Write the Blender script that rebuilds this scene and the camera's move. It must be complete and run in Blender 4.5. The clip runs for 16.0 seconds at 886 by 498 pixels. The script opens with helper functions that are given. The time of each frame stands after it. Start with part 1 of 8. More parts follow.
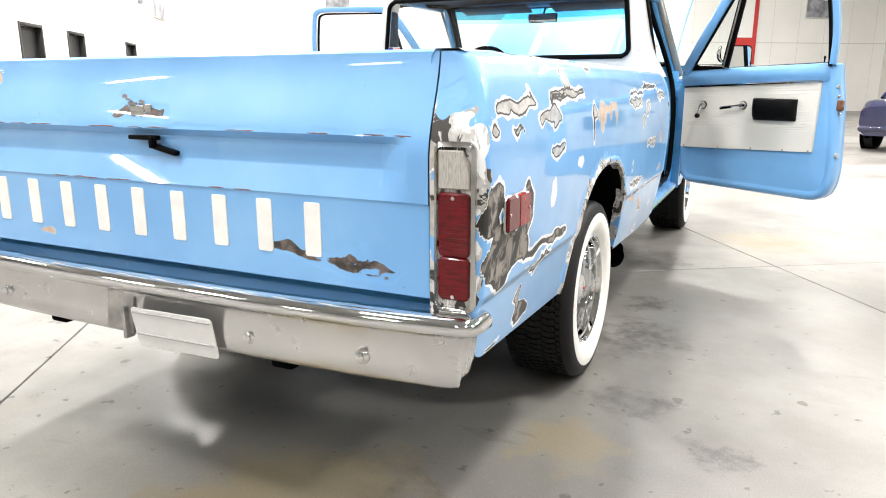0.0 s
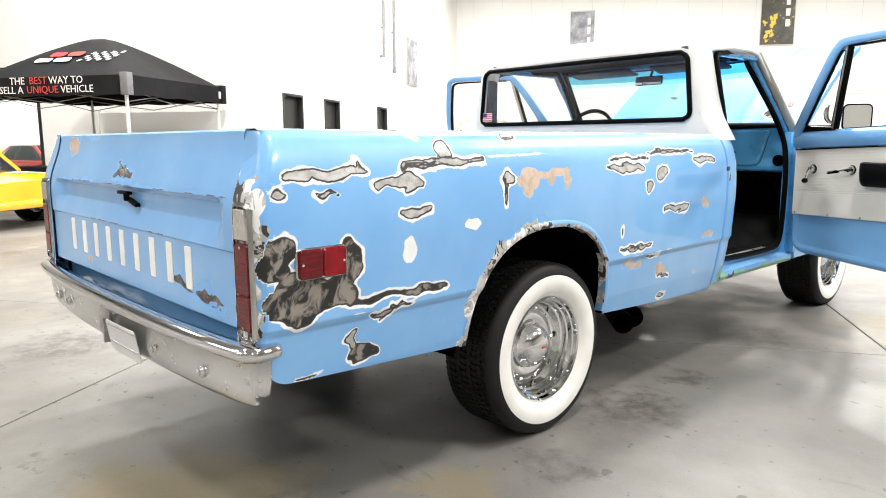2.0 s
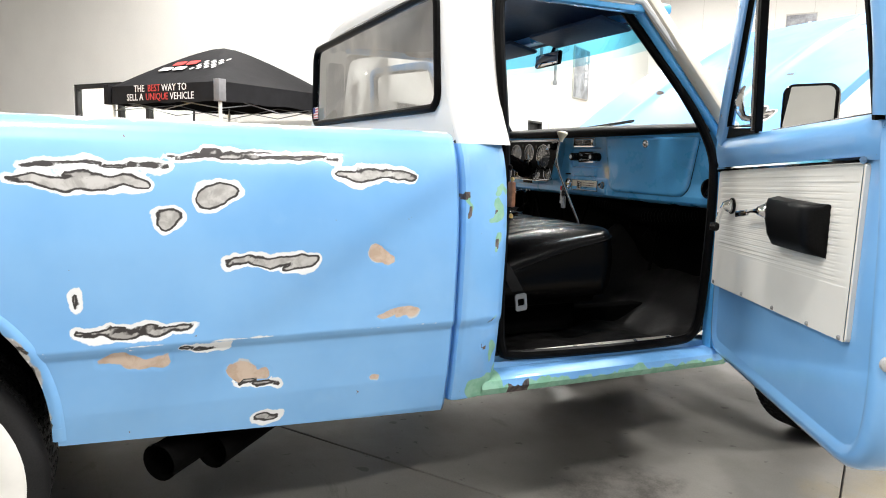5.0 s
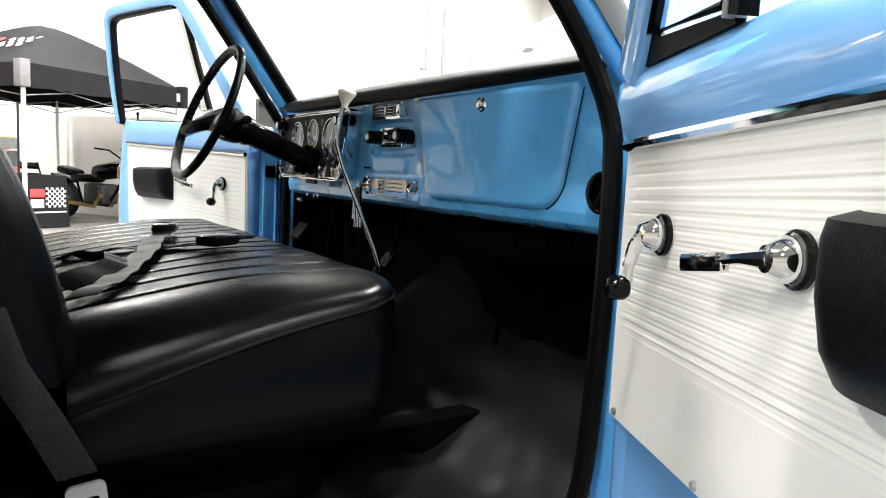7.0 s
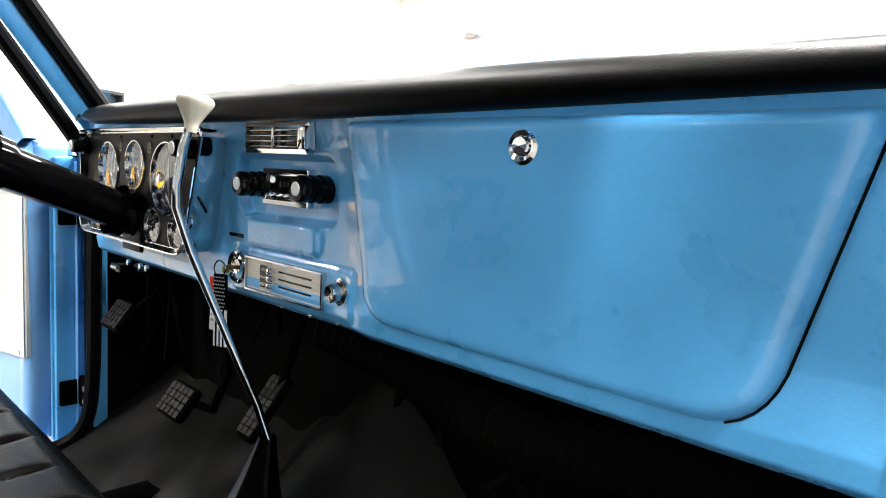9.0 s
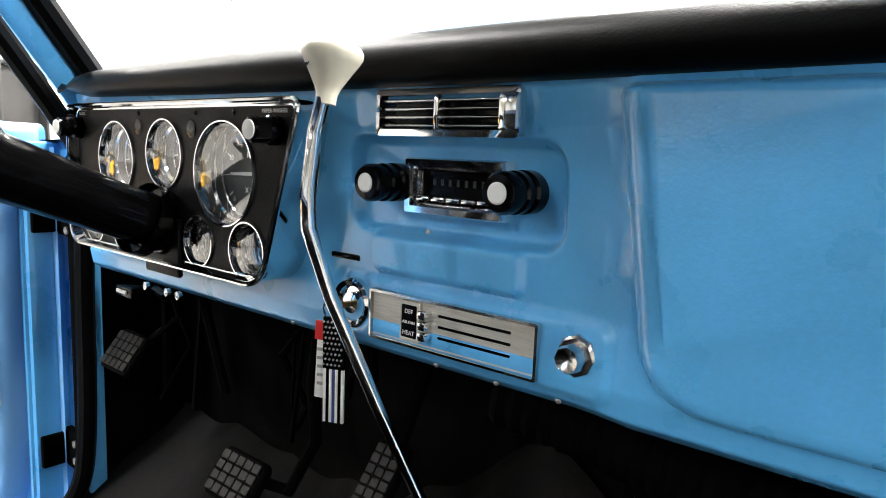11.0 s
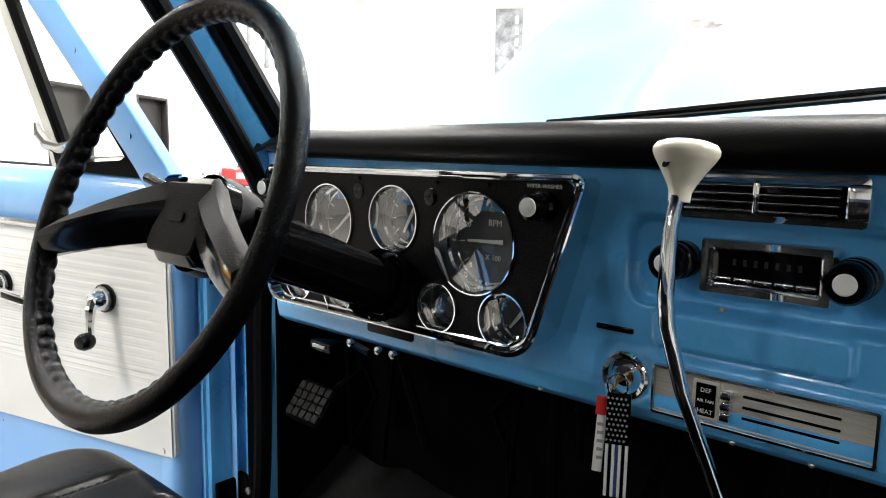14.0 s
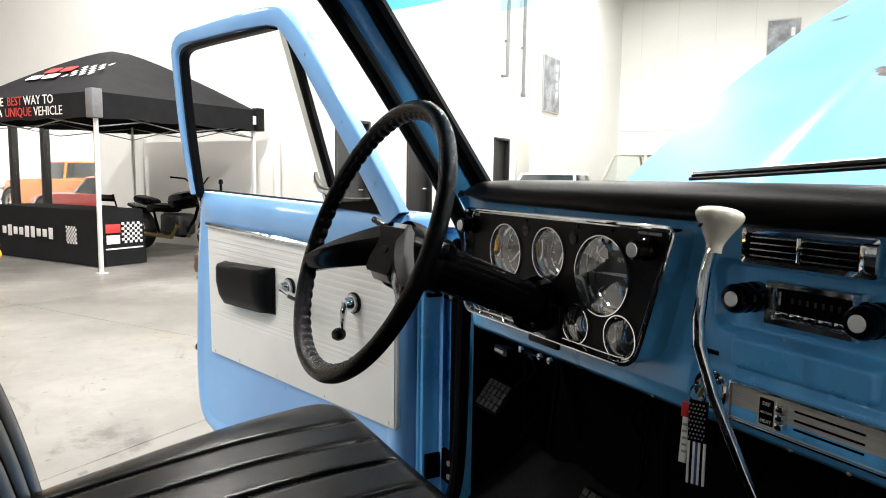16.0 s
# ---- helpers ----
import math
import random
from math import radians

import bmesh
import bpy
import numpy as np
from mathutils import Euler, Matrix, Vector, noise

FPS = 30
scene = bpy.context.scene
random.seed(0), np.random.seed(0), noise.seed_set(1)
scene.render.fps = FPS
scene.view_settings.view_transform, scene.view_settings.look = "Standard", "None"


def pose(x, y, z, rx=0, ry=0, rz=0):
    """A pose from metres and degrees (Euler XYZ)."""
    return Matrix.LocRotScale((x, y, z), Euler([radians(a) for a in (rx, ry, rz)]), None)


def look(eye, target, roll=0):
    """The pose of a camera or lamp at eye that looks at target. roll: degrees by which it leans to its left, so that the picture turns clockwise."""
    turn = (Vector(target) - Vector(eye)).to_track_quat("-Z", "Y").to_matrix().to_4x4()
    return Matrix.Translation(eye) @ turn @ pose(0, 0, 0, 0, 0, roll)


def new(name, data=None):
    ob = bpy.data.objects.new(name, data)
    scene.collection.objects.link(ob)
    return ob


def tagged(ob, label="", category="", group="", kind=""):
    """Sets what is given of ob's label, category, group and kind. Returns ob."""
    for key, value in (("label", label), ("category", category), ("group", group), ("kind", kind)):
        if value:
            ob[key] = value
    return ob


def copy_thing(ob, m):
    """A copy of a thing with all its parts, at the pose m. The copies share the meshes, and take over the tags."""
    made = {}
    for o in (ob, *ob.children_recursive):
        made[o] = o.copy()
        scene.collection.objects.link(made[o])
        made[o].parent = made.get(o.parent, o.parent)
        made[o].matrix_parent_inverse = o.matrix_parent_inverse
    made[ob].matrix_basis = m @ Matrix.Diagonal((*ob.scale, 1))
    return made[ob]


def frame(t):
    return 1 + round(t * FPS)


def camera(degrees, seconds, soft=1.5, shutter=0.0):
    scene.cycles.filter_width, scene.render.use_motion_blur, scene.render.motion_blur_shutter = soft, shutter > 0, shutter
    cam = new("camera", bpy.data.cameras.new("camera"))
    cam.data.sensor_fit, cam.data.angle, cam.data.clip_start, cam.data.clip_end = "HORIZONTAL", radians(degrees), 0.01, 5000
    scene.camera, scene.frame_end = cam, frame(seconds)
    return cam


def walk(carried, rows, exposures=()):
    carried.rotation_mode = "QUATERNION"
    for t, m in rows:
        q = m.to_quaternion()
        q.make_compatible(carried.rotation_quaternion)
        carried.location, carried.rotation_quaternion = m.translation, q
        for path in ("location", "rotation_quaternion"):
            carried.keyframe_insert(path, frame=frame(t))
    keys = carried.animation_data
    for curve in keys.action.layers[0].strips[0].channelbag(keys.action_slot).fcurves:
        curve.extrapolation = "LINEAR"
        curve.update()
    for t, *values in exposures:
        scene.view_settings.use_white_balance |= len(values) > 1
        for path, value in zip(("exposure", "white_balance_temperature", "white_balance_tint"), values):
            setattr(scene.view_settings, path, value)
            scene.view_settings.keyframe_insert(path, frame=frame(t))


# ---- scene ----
cam = camera(65.1, 16.0, soft=1.0)
PATH = [
    (0, (1.532, -1.293, 1.119), (0.699, 0.467, 0.66), 0.0),
    (0.5, (1.882, -1.337, 1.126), (0.794, 0.286, 0.7), -0.2),
    (1, (2.154, -1.291, 1.154), (1.004, 0.294, 0.747), -0.1),
    (1.5, (2.421, -1.131, 1.181), (1.154, 0.377, 0.832), -0.2),
    (2, (2.597, -0.817, 1.157), (1.156, 0.536, 0.854), -0.2),
    (2.5, (2.747, -0.433, 1.166), (1.198, 0.799, 0.883), -0.3),
    (3, (2.866, -0.016, 1.156), (1.22, 1.091, 0.897), -0.2),
    (3.2, (2.894, 0.175, 1.148), (1.214, 1.231, 0.897), 0.0),
    (5.3, (2.626, 2.075, 1.11), (0.814, 2.886, 0.86), 1.4),
    (5.5, (2.528, 2.219, 1.081), (0.719, 3.042, 0.858), 1.1),
    (6, (2.235, 2.484, 1.091), (0.464, 3.388, 0.87), 1.4),
    (6.5, (1.949, 2.73, 1.065), (0.223, 3.714, 0.837), 1.3),
    (7, (1.655, 2.913, 1.058), (-0.012, 3.996, 0.842), 2.7),
    (7.5, (1.391, 3.087, 1.09), (-0.213, 4.261, 0.87), 2.6),
    (8, (1.178, 3.179, 1.134), (-0.359, 4.444, 0.941), 3.1),
    (10.3, (0.571, 3.295, 1.185), (-0.719, 4.8, 0.922), 2.3),
    (10.5, (0.521, 3.288, 1.177), (-0.761, 4.801, 0.913), 2.3),
    (11, (0.437, 3.301, 1.178), (-0.833, 4.821, 0.899), 2.1),
    (11.5, (0.383, 3.291, 1.188), (-0.894, 4.8, 0.885), 1.6),
    (12, (0.307, 3.236, 1.22), (-0.941, 4.773, 0.936), 1.9),
    (12.5, (0.251, 3.199, 1.226), (-0.989, 4.739, 0.927), 1.5),
    (13, (0.238, 3.175, 1.235), (-1.029, 4.695, 0.94), 1.1),
    (13.5, (0.234, 3.153, 1.24), (-1.055, 4.657, 0.964), 1.1),
    (14, (0.235, 3.13, 1.243), (-1.083, 4.611, 0.979), 1.0),
    (14.5, (0.256, 3.112, 1.248), (-1.12, 4.541, 0.999), 1.0),
    (15, (0.316, 3.085, 1.257), (-1.136, 4.443, 1.039), 1.4),
    (15.5, (0.407, 3.077, 1.271), (-1.198, 4.25, 1.052), 1.3),
    (16, (0.527, 3.07, 1.289), (-1.237, 3.988, 1.077), 0.8),
]
walk(cam, [(t, look(eye, target, roll)) for t, eye, target, roll in PATH], exposures=[(0.0, 0.48), (0.5, 0.5), (1.0, 0.45), (1.5, 0.34), (2.5, 0.05), (3.0, -0.05), (5.5, 0.38), (7.0, 0.90), (8.0, 1.24), (10.5, 1.6), (11.0, 1.62), (11.5, 1.58), (12.0, 1.5), (12.5, 1.28), (13.5, 0.95), (14.5, 0.62), (15.5, 0.22), (16.0, 0.08)])

# ---- world and lights ----
world = bpy.data.worlds.new("hall_world")
world.use_nodes = True
world.node_tree.nodes["Background"].inputs[0].default_value = (0.9, 0.95, 1.0, 1)
world.node_tree.nodes["Background"].inputs[1].default_value = 0.3
scene.world = world

# the hall stands at an angle to the truck: a runs to its right, b along its long wall
EA, EB = Vector((0.84, 0.5426, 0)), Vector((-0.5426, 0.84, 0))
HALL_TURN = math.degrees(math.atan2(0.5426, 0.84))
A_LEFT, A_RIGHT, B_BACK, B_FAR, CEIL = -4.87, 24.0, -16.0, 27.0, 8.2
A_WING, B_WING = -24.0, 10.76


def hall(a, b, z=0.0):
    return EA * a + EB * b + Vector((0, 0, z))


LAMP_POWER = 520
# place along a and b, share of the full power
LAMPS = [(a, b, share) for b, share in ((-8.0, 0.35), (-0.9, 0.7), (6.2, 1.4), (14.0, 1.2), (21.5, 1.0)) for a in (-3.0, 3.0)] + [(9.6, -8.0, 0.6), (9.6, -0.9, 1.3), (9.6, 6.2, 1.9), (9.6, 14.0, 1.2), (9.6, 21.5, 1.0), (16.0, 6.2, 1), (16.0, 18.0, 1), (-9.6, -8.0, 0.8), (-9.6, -0.9, 0.8), (-16.2, -8.0, 0.6), (-16.2, -0.9, 0.6), (-9.6, 5.6, 0.5), (-8.0, 9.4, 0.7), (-19.0, 14.8, 2.2), (-14.5, 15.0, 2.2), (-10.5, 15.0, 1.5)]
for a, b, share in LAMPS:
    data = bpy.data.lights.new("high_bay_lamp", "AREA")
    data.shape, data.size, data.size_y, data.energy, data.color = "RECTANGLE", 1.5, 0.45, LAMP_POWER * share, (1.0, 0.97, 0.93)
    lamp = new("high_bay_lamp", data)
    lamp.matrix_world = Matrix.Translation(hall(a, b, CEIL - 0.62)) @ pose(0, 0, 0, 0, 0, HALL_TURN + 90)


# ---- mesh helpers ----
class Geo:
    """Collects vertices and faces of one mesh."""

    def __init__(self):
        self.v, self.f, self.m = [], [], []

    def add(self, verts, faces, slot=0):
        base = len(self.v)
        self.v += [tuple(p) for p in verts]
        self.f += [tuple(base + i for i in face) for face in faces]
        self.m += [slot] * len(faces)
        return self

    def grid(self, rows, wrap_u=False, wrap_v=False, slot=0, flip=False):
        """rows: a list of equally long lists of points."""
        n, k = len(rows), len(rows[0])
        faces = []
        for i in range(n if wrap_u else n - 1):
            for j in range(k if wrap_v else k - 1):
                q = (i * k + j, i * k + (j + 1) % k, ((i + 1) % n) * k + (j + 1) % k, ((i + 1) % n) * k + j)
                faces.append(q[::-1] if flip else q)
        return self.add([p for row in rows for p in row], faces, slot)

    def box(self, centre, size, bevel=0.0, turn=None, slot=0, segments=2):
        bm = bmesh.new()
        bmesh.ops.create_cube(bm, size=1.0)
        for v in bm.verts:
            v.co = Vector((v.co.x * size[0], v.co.y * size[1], v.co.z * size[2]))
        if bevel > 0:
            bmesh.ops.bevel(bm, geom=bm.edges[:], offset=min(bevel, 0.49 * min(size)), segments=segments, profile=0.5, affect="EDGES")
        m = Matrix.Translation(centre) @ (turn or Matrix())
        bm.verts.index_update()
        self.add([m @ v.co for v in bm.verts], [[v.index for v in f.verts] for f in bm.faces], slot)
        bm.free()
        return self

    def tube(self, path, radius, seg=10, closed=False, caps=True, slot=0, squash=1.0):
        """A round bar along points; radius: one number or one a point."""
        pts = [Vector(p) for p in path]
        radii = radius if isinstance(radius, (list, tuple)) else [radius] * len(pts)
        n, rows = len(pts), []
        ahead = (pts[1] - pts[0]).normalized()
        side = ahead.orthogonal().normalized()
        for i, p in enumerate(pts):
            if closed:
                ahead = (pts[(i + 1) % n] - pts[i - 1]).normalized()
            else:
                ahead = (pts[min(i + 1, n - 1)] - pts[max(i - 1, 0)]).normalized()
            side = (side - ahead * side.dot(ahead)).normalized()
            up = ahead.cross(side)
            rows.append([p + (side * math.cos(a) + up * math.sin(a) * squash) * radii[i] for a in (2 * math.pi * k / seg for k in range(seg))])
        self.grid(rows, wrap_u=closed, wrap_v=True, slot=slot)
        if caps and not closed:
            base = len(self.v) - n * seg
            self.f += [tuple(base + k for k in range(seg))[::-1], tuple(base + (n - 1) * seg + k for k in range(seg))]
            self.m += [slot, slot]
        return self

    def lathe(self, profile, m=None, seg=32, slot=0, arc=None):
        """Turns points (radius, height) round the z axis of m."""
        m = m or Matrix()
        rows = [[m @ Vector((r * math.cos(a), r * math.sin(a), h)) for a in (2 * math.pi * k / seg for k in range(seg))] for r, h in profile]
        return self.grid(rows, wrap_v=True, slot=slot)

    def prism(self, outline, depth, m=None, bevel=0.0, slot=0):
        """A flat shape in the xy plane of m, thickened to +z by depth, its front edge chamfered."""
        m = m or Matrix()
        pts = [Vector((x, y, 0)) for x, y in outline]
        n = len(pts)
        mid = sum(pts, Vector()) / n
        rings = [pts, [p + Vector((0, 0, depth - bevel)) for p in pts]]
        if bevel > 0:
            ring = []
            for i, p in enumerate(pts):
                t = (pts[(i + 1) % n] - pts[i - 1]).normalized()
                ring.append(p + Vector((-t.y, t.x, 0)) * bevel + Vector((0, 0, depth)))
            rings.append(ring)
        base = len(self.v)
        self.grid([[m @ p for p in ring] for ring in rings], wrap_v=True, slot=slot, flip=False)
        self.f += [tuple(base + i for i in range(n))[::-1], tuple(base + (len(rings) - 1) * n + i for i in range(n))]
        self.m += [slot, slot]
        return self

    def sheet(self, outline, m=None, slot=0):
        m = m or Matrix()
        base = len(self.v)
        self.v += [tuple(m @ Vector((x, y, 0))) for x, y in outline]
        self.f.append(tuple(range(base, base + len(outline))))
        self.m.append(slot)
        return self


def rounded(w, h, r, seg=5):
    """A rectangle with round corners, centred, against the clock."""
    out = []
    for cx, cy, start in ((w / 2 - r, h / 2 - r, 0), (r - w / 2, h / 2 - r, 90), (r - w / 2, r - h / 2, 180), (w / 2 - r, r - h / 2, 270)):
        out += [(cx + r * math.cos(radians(start + 90 * k / seg)), cy + r * math.sin(radians(start + 90 * k / seg))) for k in range(seg + 1)]
    return out


def part(name, geo, material, parent, label="", smooth=35, weld=0.0, m=None):
    """Links a Geo as one mesh under a thing or a part."""
    mesh = bpy.data.meshes.new(name)
    mesh.from_pydata(geo.v, [], geo.f)
    mats = material if isinstance(material, (list, tuple)) else [material]
    for one in mats:
        mesh.materials.append(one)
    mesh.polygons.foreach_set("material_index", geo.m)
    bm = bmesh.new()
    bm.from_mesh(mesh)
    if weld:
        bmesh.ops.remove_doubles(bm, verts=bm.verts[:], dist=weld)
    bmesh.ops.recalc_face_normals(bm, faces=bm.faces[:])
    bm.to_mesh(mesh)
    bm.free()
    if smooth:
        mesh.polygons.foreach_set("use_smooth", [True] * len(mesh.polygons))
        mesh.set_sharp_from_angle(angle=radians(smooth))
    ob = new(name, mesh)
    if parent is not None:
        ob.parent = parent
    if m is not None:
        ob.matrix_basis = m
    return tagged(ob, label)


def thing(name, place, label, category, group="", kind="", turn=0):
    ob = new(name)
    ob.matrix_basis = pose(*place, 0, 0, turn)
    ob.empty_display_size = 0.1
    return tagged(ob, label, category, group, kind)


def frame_of(origin, x_axis, y_axis):
    """A matrix whose z axis is x cross y."""
    x = Vector(x_axis).normalized()
    y = (Vector(y_axis) - x * Vector(y_axis).dot(x)).normalized()
    z = x.cross(y)
    m = Matrix((x, y, z)).transposed().to_4x4()
    m.translation = Vector(origin)
    return m


def text_geo(words, size, depth, m, align="CENTER", bold=0.0):
    """Words in the built-in font as a mesh, lying in the xy plane of m."""
    curve = bpy.data.curves.new("words", "FONT")
    curve.body, curve.size, curve.extrude, curve.align_x, curve.align_y = words, size, depth, align, "CENTER"
    curve.offset, curve.resolution_u = bold, 2
    ob = bpy.data.objects.new("words", curve)
    mesh = bpy.data.meshes.new_from_object(ob)
    geo = Geo()
    geo.add([m @ v.co for v in mesh.vertices], [list(p.vertices) for p in mesh.polygons])
    bpy.data.objects.remove(ob)
    bpy.data.curves.remove(curve)
    bpy.data.meshes.remove(mesh)
    return geo


# ---- materials ----
def node(tree, kind, **inputs):
    n = tree.nodes.new(kind)
    for key, value in inputs.items():
        n.inputs[key.replace("_", " ")].default_value = value
    return n


def mix(tree, factor, one, two):
    """Mixes two colours, each a socket or a tuple, by a factor socket."""
    n = tree.nodes.new("ShaderNodeMix")
    n.data_type = "RGBA"
    for index, value in ((0, factor), (6, one), (7, two)):
        if isinstance(value, bpy.types.NodeSocket):
            tree.links.new(value, n.inputs[index])
        else:
            n.inputs[index].default_value = value if index == 0 else (*value[:3], 1)
    return n.outputs[2]


def band(tree, value, low, high, to_low=0.0, to_high=1.0):
    n = tree.nodes.new("ShaderNodeMapRange")
    n.interpolation_type = "SMOOTHSTEP"
    tree.links.new(value, n.inputs[0])
    for k, v in zip((1, 2, 3, 4), (low, high, to_low, to_high)):
        n.inputs[k].default_value = v
    return n.outputs[0]


def sums(tree, kind, one, two):
    n = tree.nodes.new("ShaderNodeMath")
    n.operation = kind
    for index, value in ((0, one), (1, two)):
        if isinstance(value, bpy.types.NodeSocket):
            tree.links.new(value, n.inputs[index])
        else:
            n.inputs[index].default_value = value
    return n.outputs[0]


def grain(tree, scale, detail=4.0, rough=0.55, stretch=None, distort=0.0, world_space=False):
    """Noise in the object's own metres."""
    coords = tree.nodes.new("ShaderNodeNewGeometry" if world_space else "ShaderNodeTexCoord")
    out = coords.outputs["Position" if world_space else "Object"]
    if stretch:
        mapping = tree.nodes.new("ShaderNodeMapping")
        mapping.inputs["Scale"].default_value = stretch
        tree.links.new(out, mapping.inputs[0])
        out = mapping.outputs[0]
    n = node(tree, "ShaderNodeTexNoise", Scale=scale, Detail=detail, Roughness=rough, Distortion=distort)
    tree.links.new(out, n.inputs["Vector"])
    return n.outputs[0]


def surface(name, colour, rough=0.5, metal=0.0, coat=0.0, vary=0.0, vary_scale=6.0, fine=0.0, fine_scale=120.0, bump=0.0, bump_scale=200.0, rough_vary=0.0, dirt=None, dirt_at=(0.6, 0.75), dirt_scale=5.0, specular=0.5, stretch=None, each=0.0, transmission=0.0, ior=1.5):
    """A painted, plastic, cloth or metal surface with variation at two scales."""
    m = bpy.data.materials.new(name)
    m.use_nodes = True
    tree = m.node_tree
    p = tree.nodes["Principled BSDF"]
    for key, value in (("Roughness", rough), ("Metallic", metal), ("Coat Weight", coat), ("Coat Roughness", 0.04), ("Specular IOR Level", specular), ("Transmission Weight", transmission), ("IOR", ior)):
        p.inputs[key].default_value = value
    colour_out = None
    if vary or fine or dirt or each:
        base = (*colour, 1)
        colour_out = base
        if vary:
            shade = band(tree, grain(tree, vary_scale, 5.0, stretch=stretch), 0.3, 0.7)
            colour_out = mix(tree, shade, tuple(c * (1 - vary) for c in colour), tuple(min(1, c * (1 + vary)) for c in colour))
        if fine:
            shade = band(tree, grain(tree, fine_scale, 3.0, stretch=stretch), 0.35, 0.65)
            dark = mix(tree, fine, colour_out, (0.02, 0.02, 0.02))
            colour_out = mix(tree, shade, dark, colour_out)
        if each:
            info = tree.nodes.new("ShaderNodeObjectInfo")
            dark = mix(tree, each, colour_out, (0.0, 0.0, 0.0))
            colour_out = mix(tree, info.outputs["Random"], dark, colour_out)
        if dirt:
            spots = band(tree, grain(tree, dirt_scale, 7.0, 0.62), *dirt_at)
            colour_out = mix(tree, spots, colour_out, dirt)
        if isinstance(colour_out, bpy.types.NodeSocket):
            tree.links.new(colour_out, p.inputs["Base Color"])
    if not isinstance(colour_out, bpy.types.NodeSocket):
        p.inputs["Base Color"].default_value = (*colour, 1)
    if rough_vary:
        tree.links.new(band(tree, grain(tree, vary_scale * 2, 6.0), 0.3, 0.7, max(0.02, rough - rough_vary), rough + rough_vary), p.inputs["Roughness"])
    if bump:
        b = node(tree, "ShaderNodeBump", Strength=1.0, Distance=bump)
        tree.links.new(grain(tree, bump_scale, 4.0, stretch=stretch), b.inputs["Height"])
        tree.links.new(b.outputs[0], p.inputs["Normal"])
    return m


BLUE = (0.158, 0.40, 0.765)
BLUE_PALE = (0.225, 0.485, 0.83)


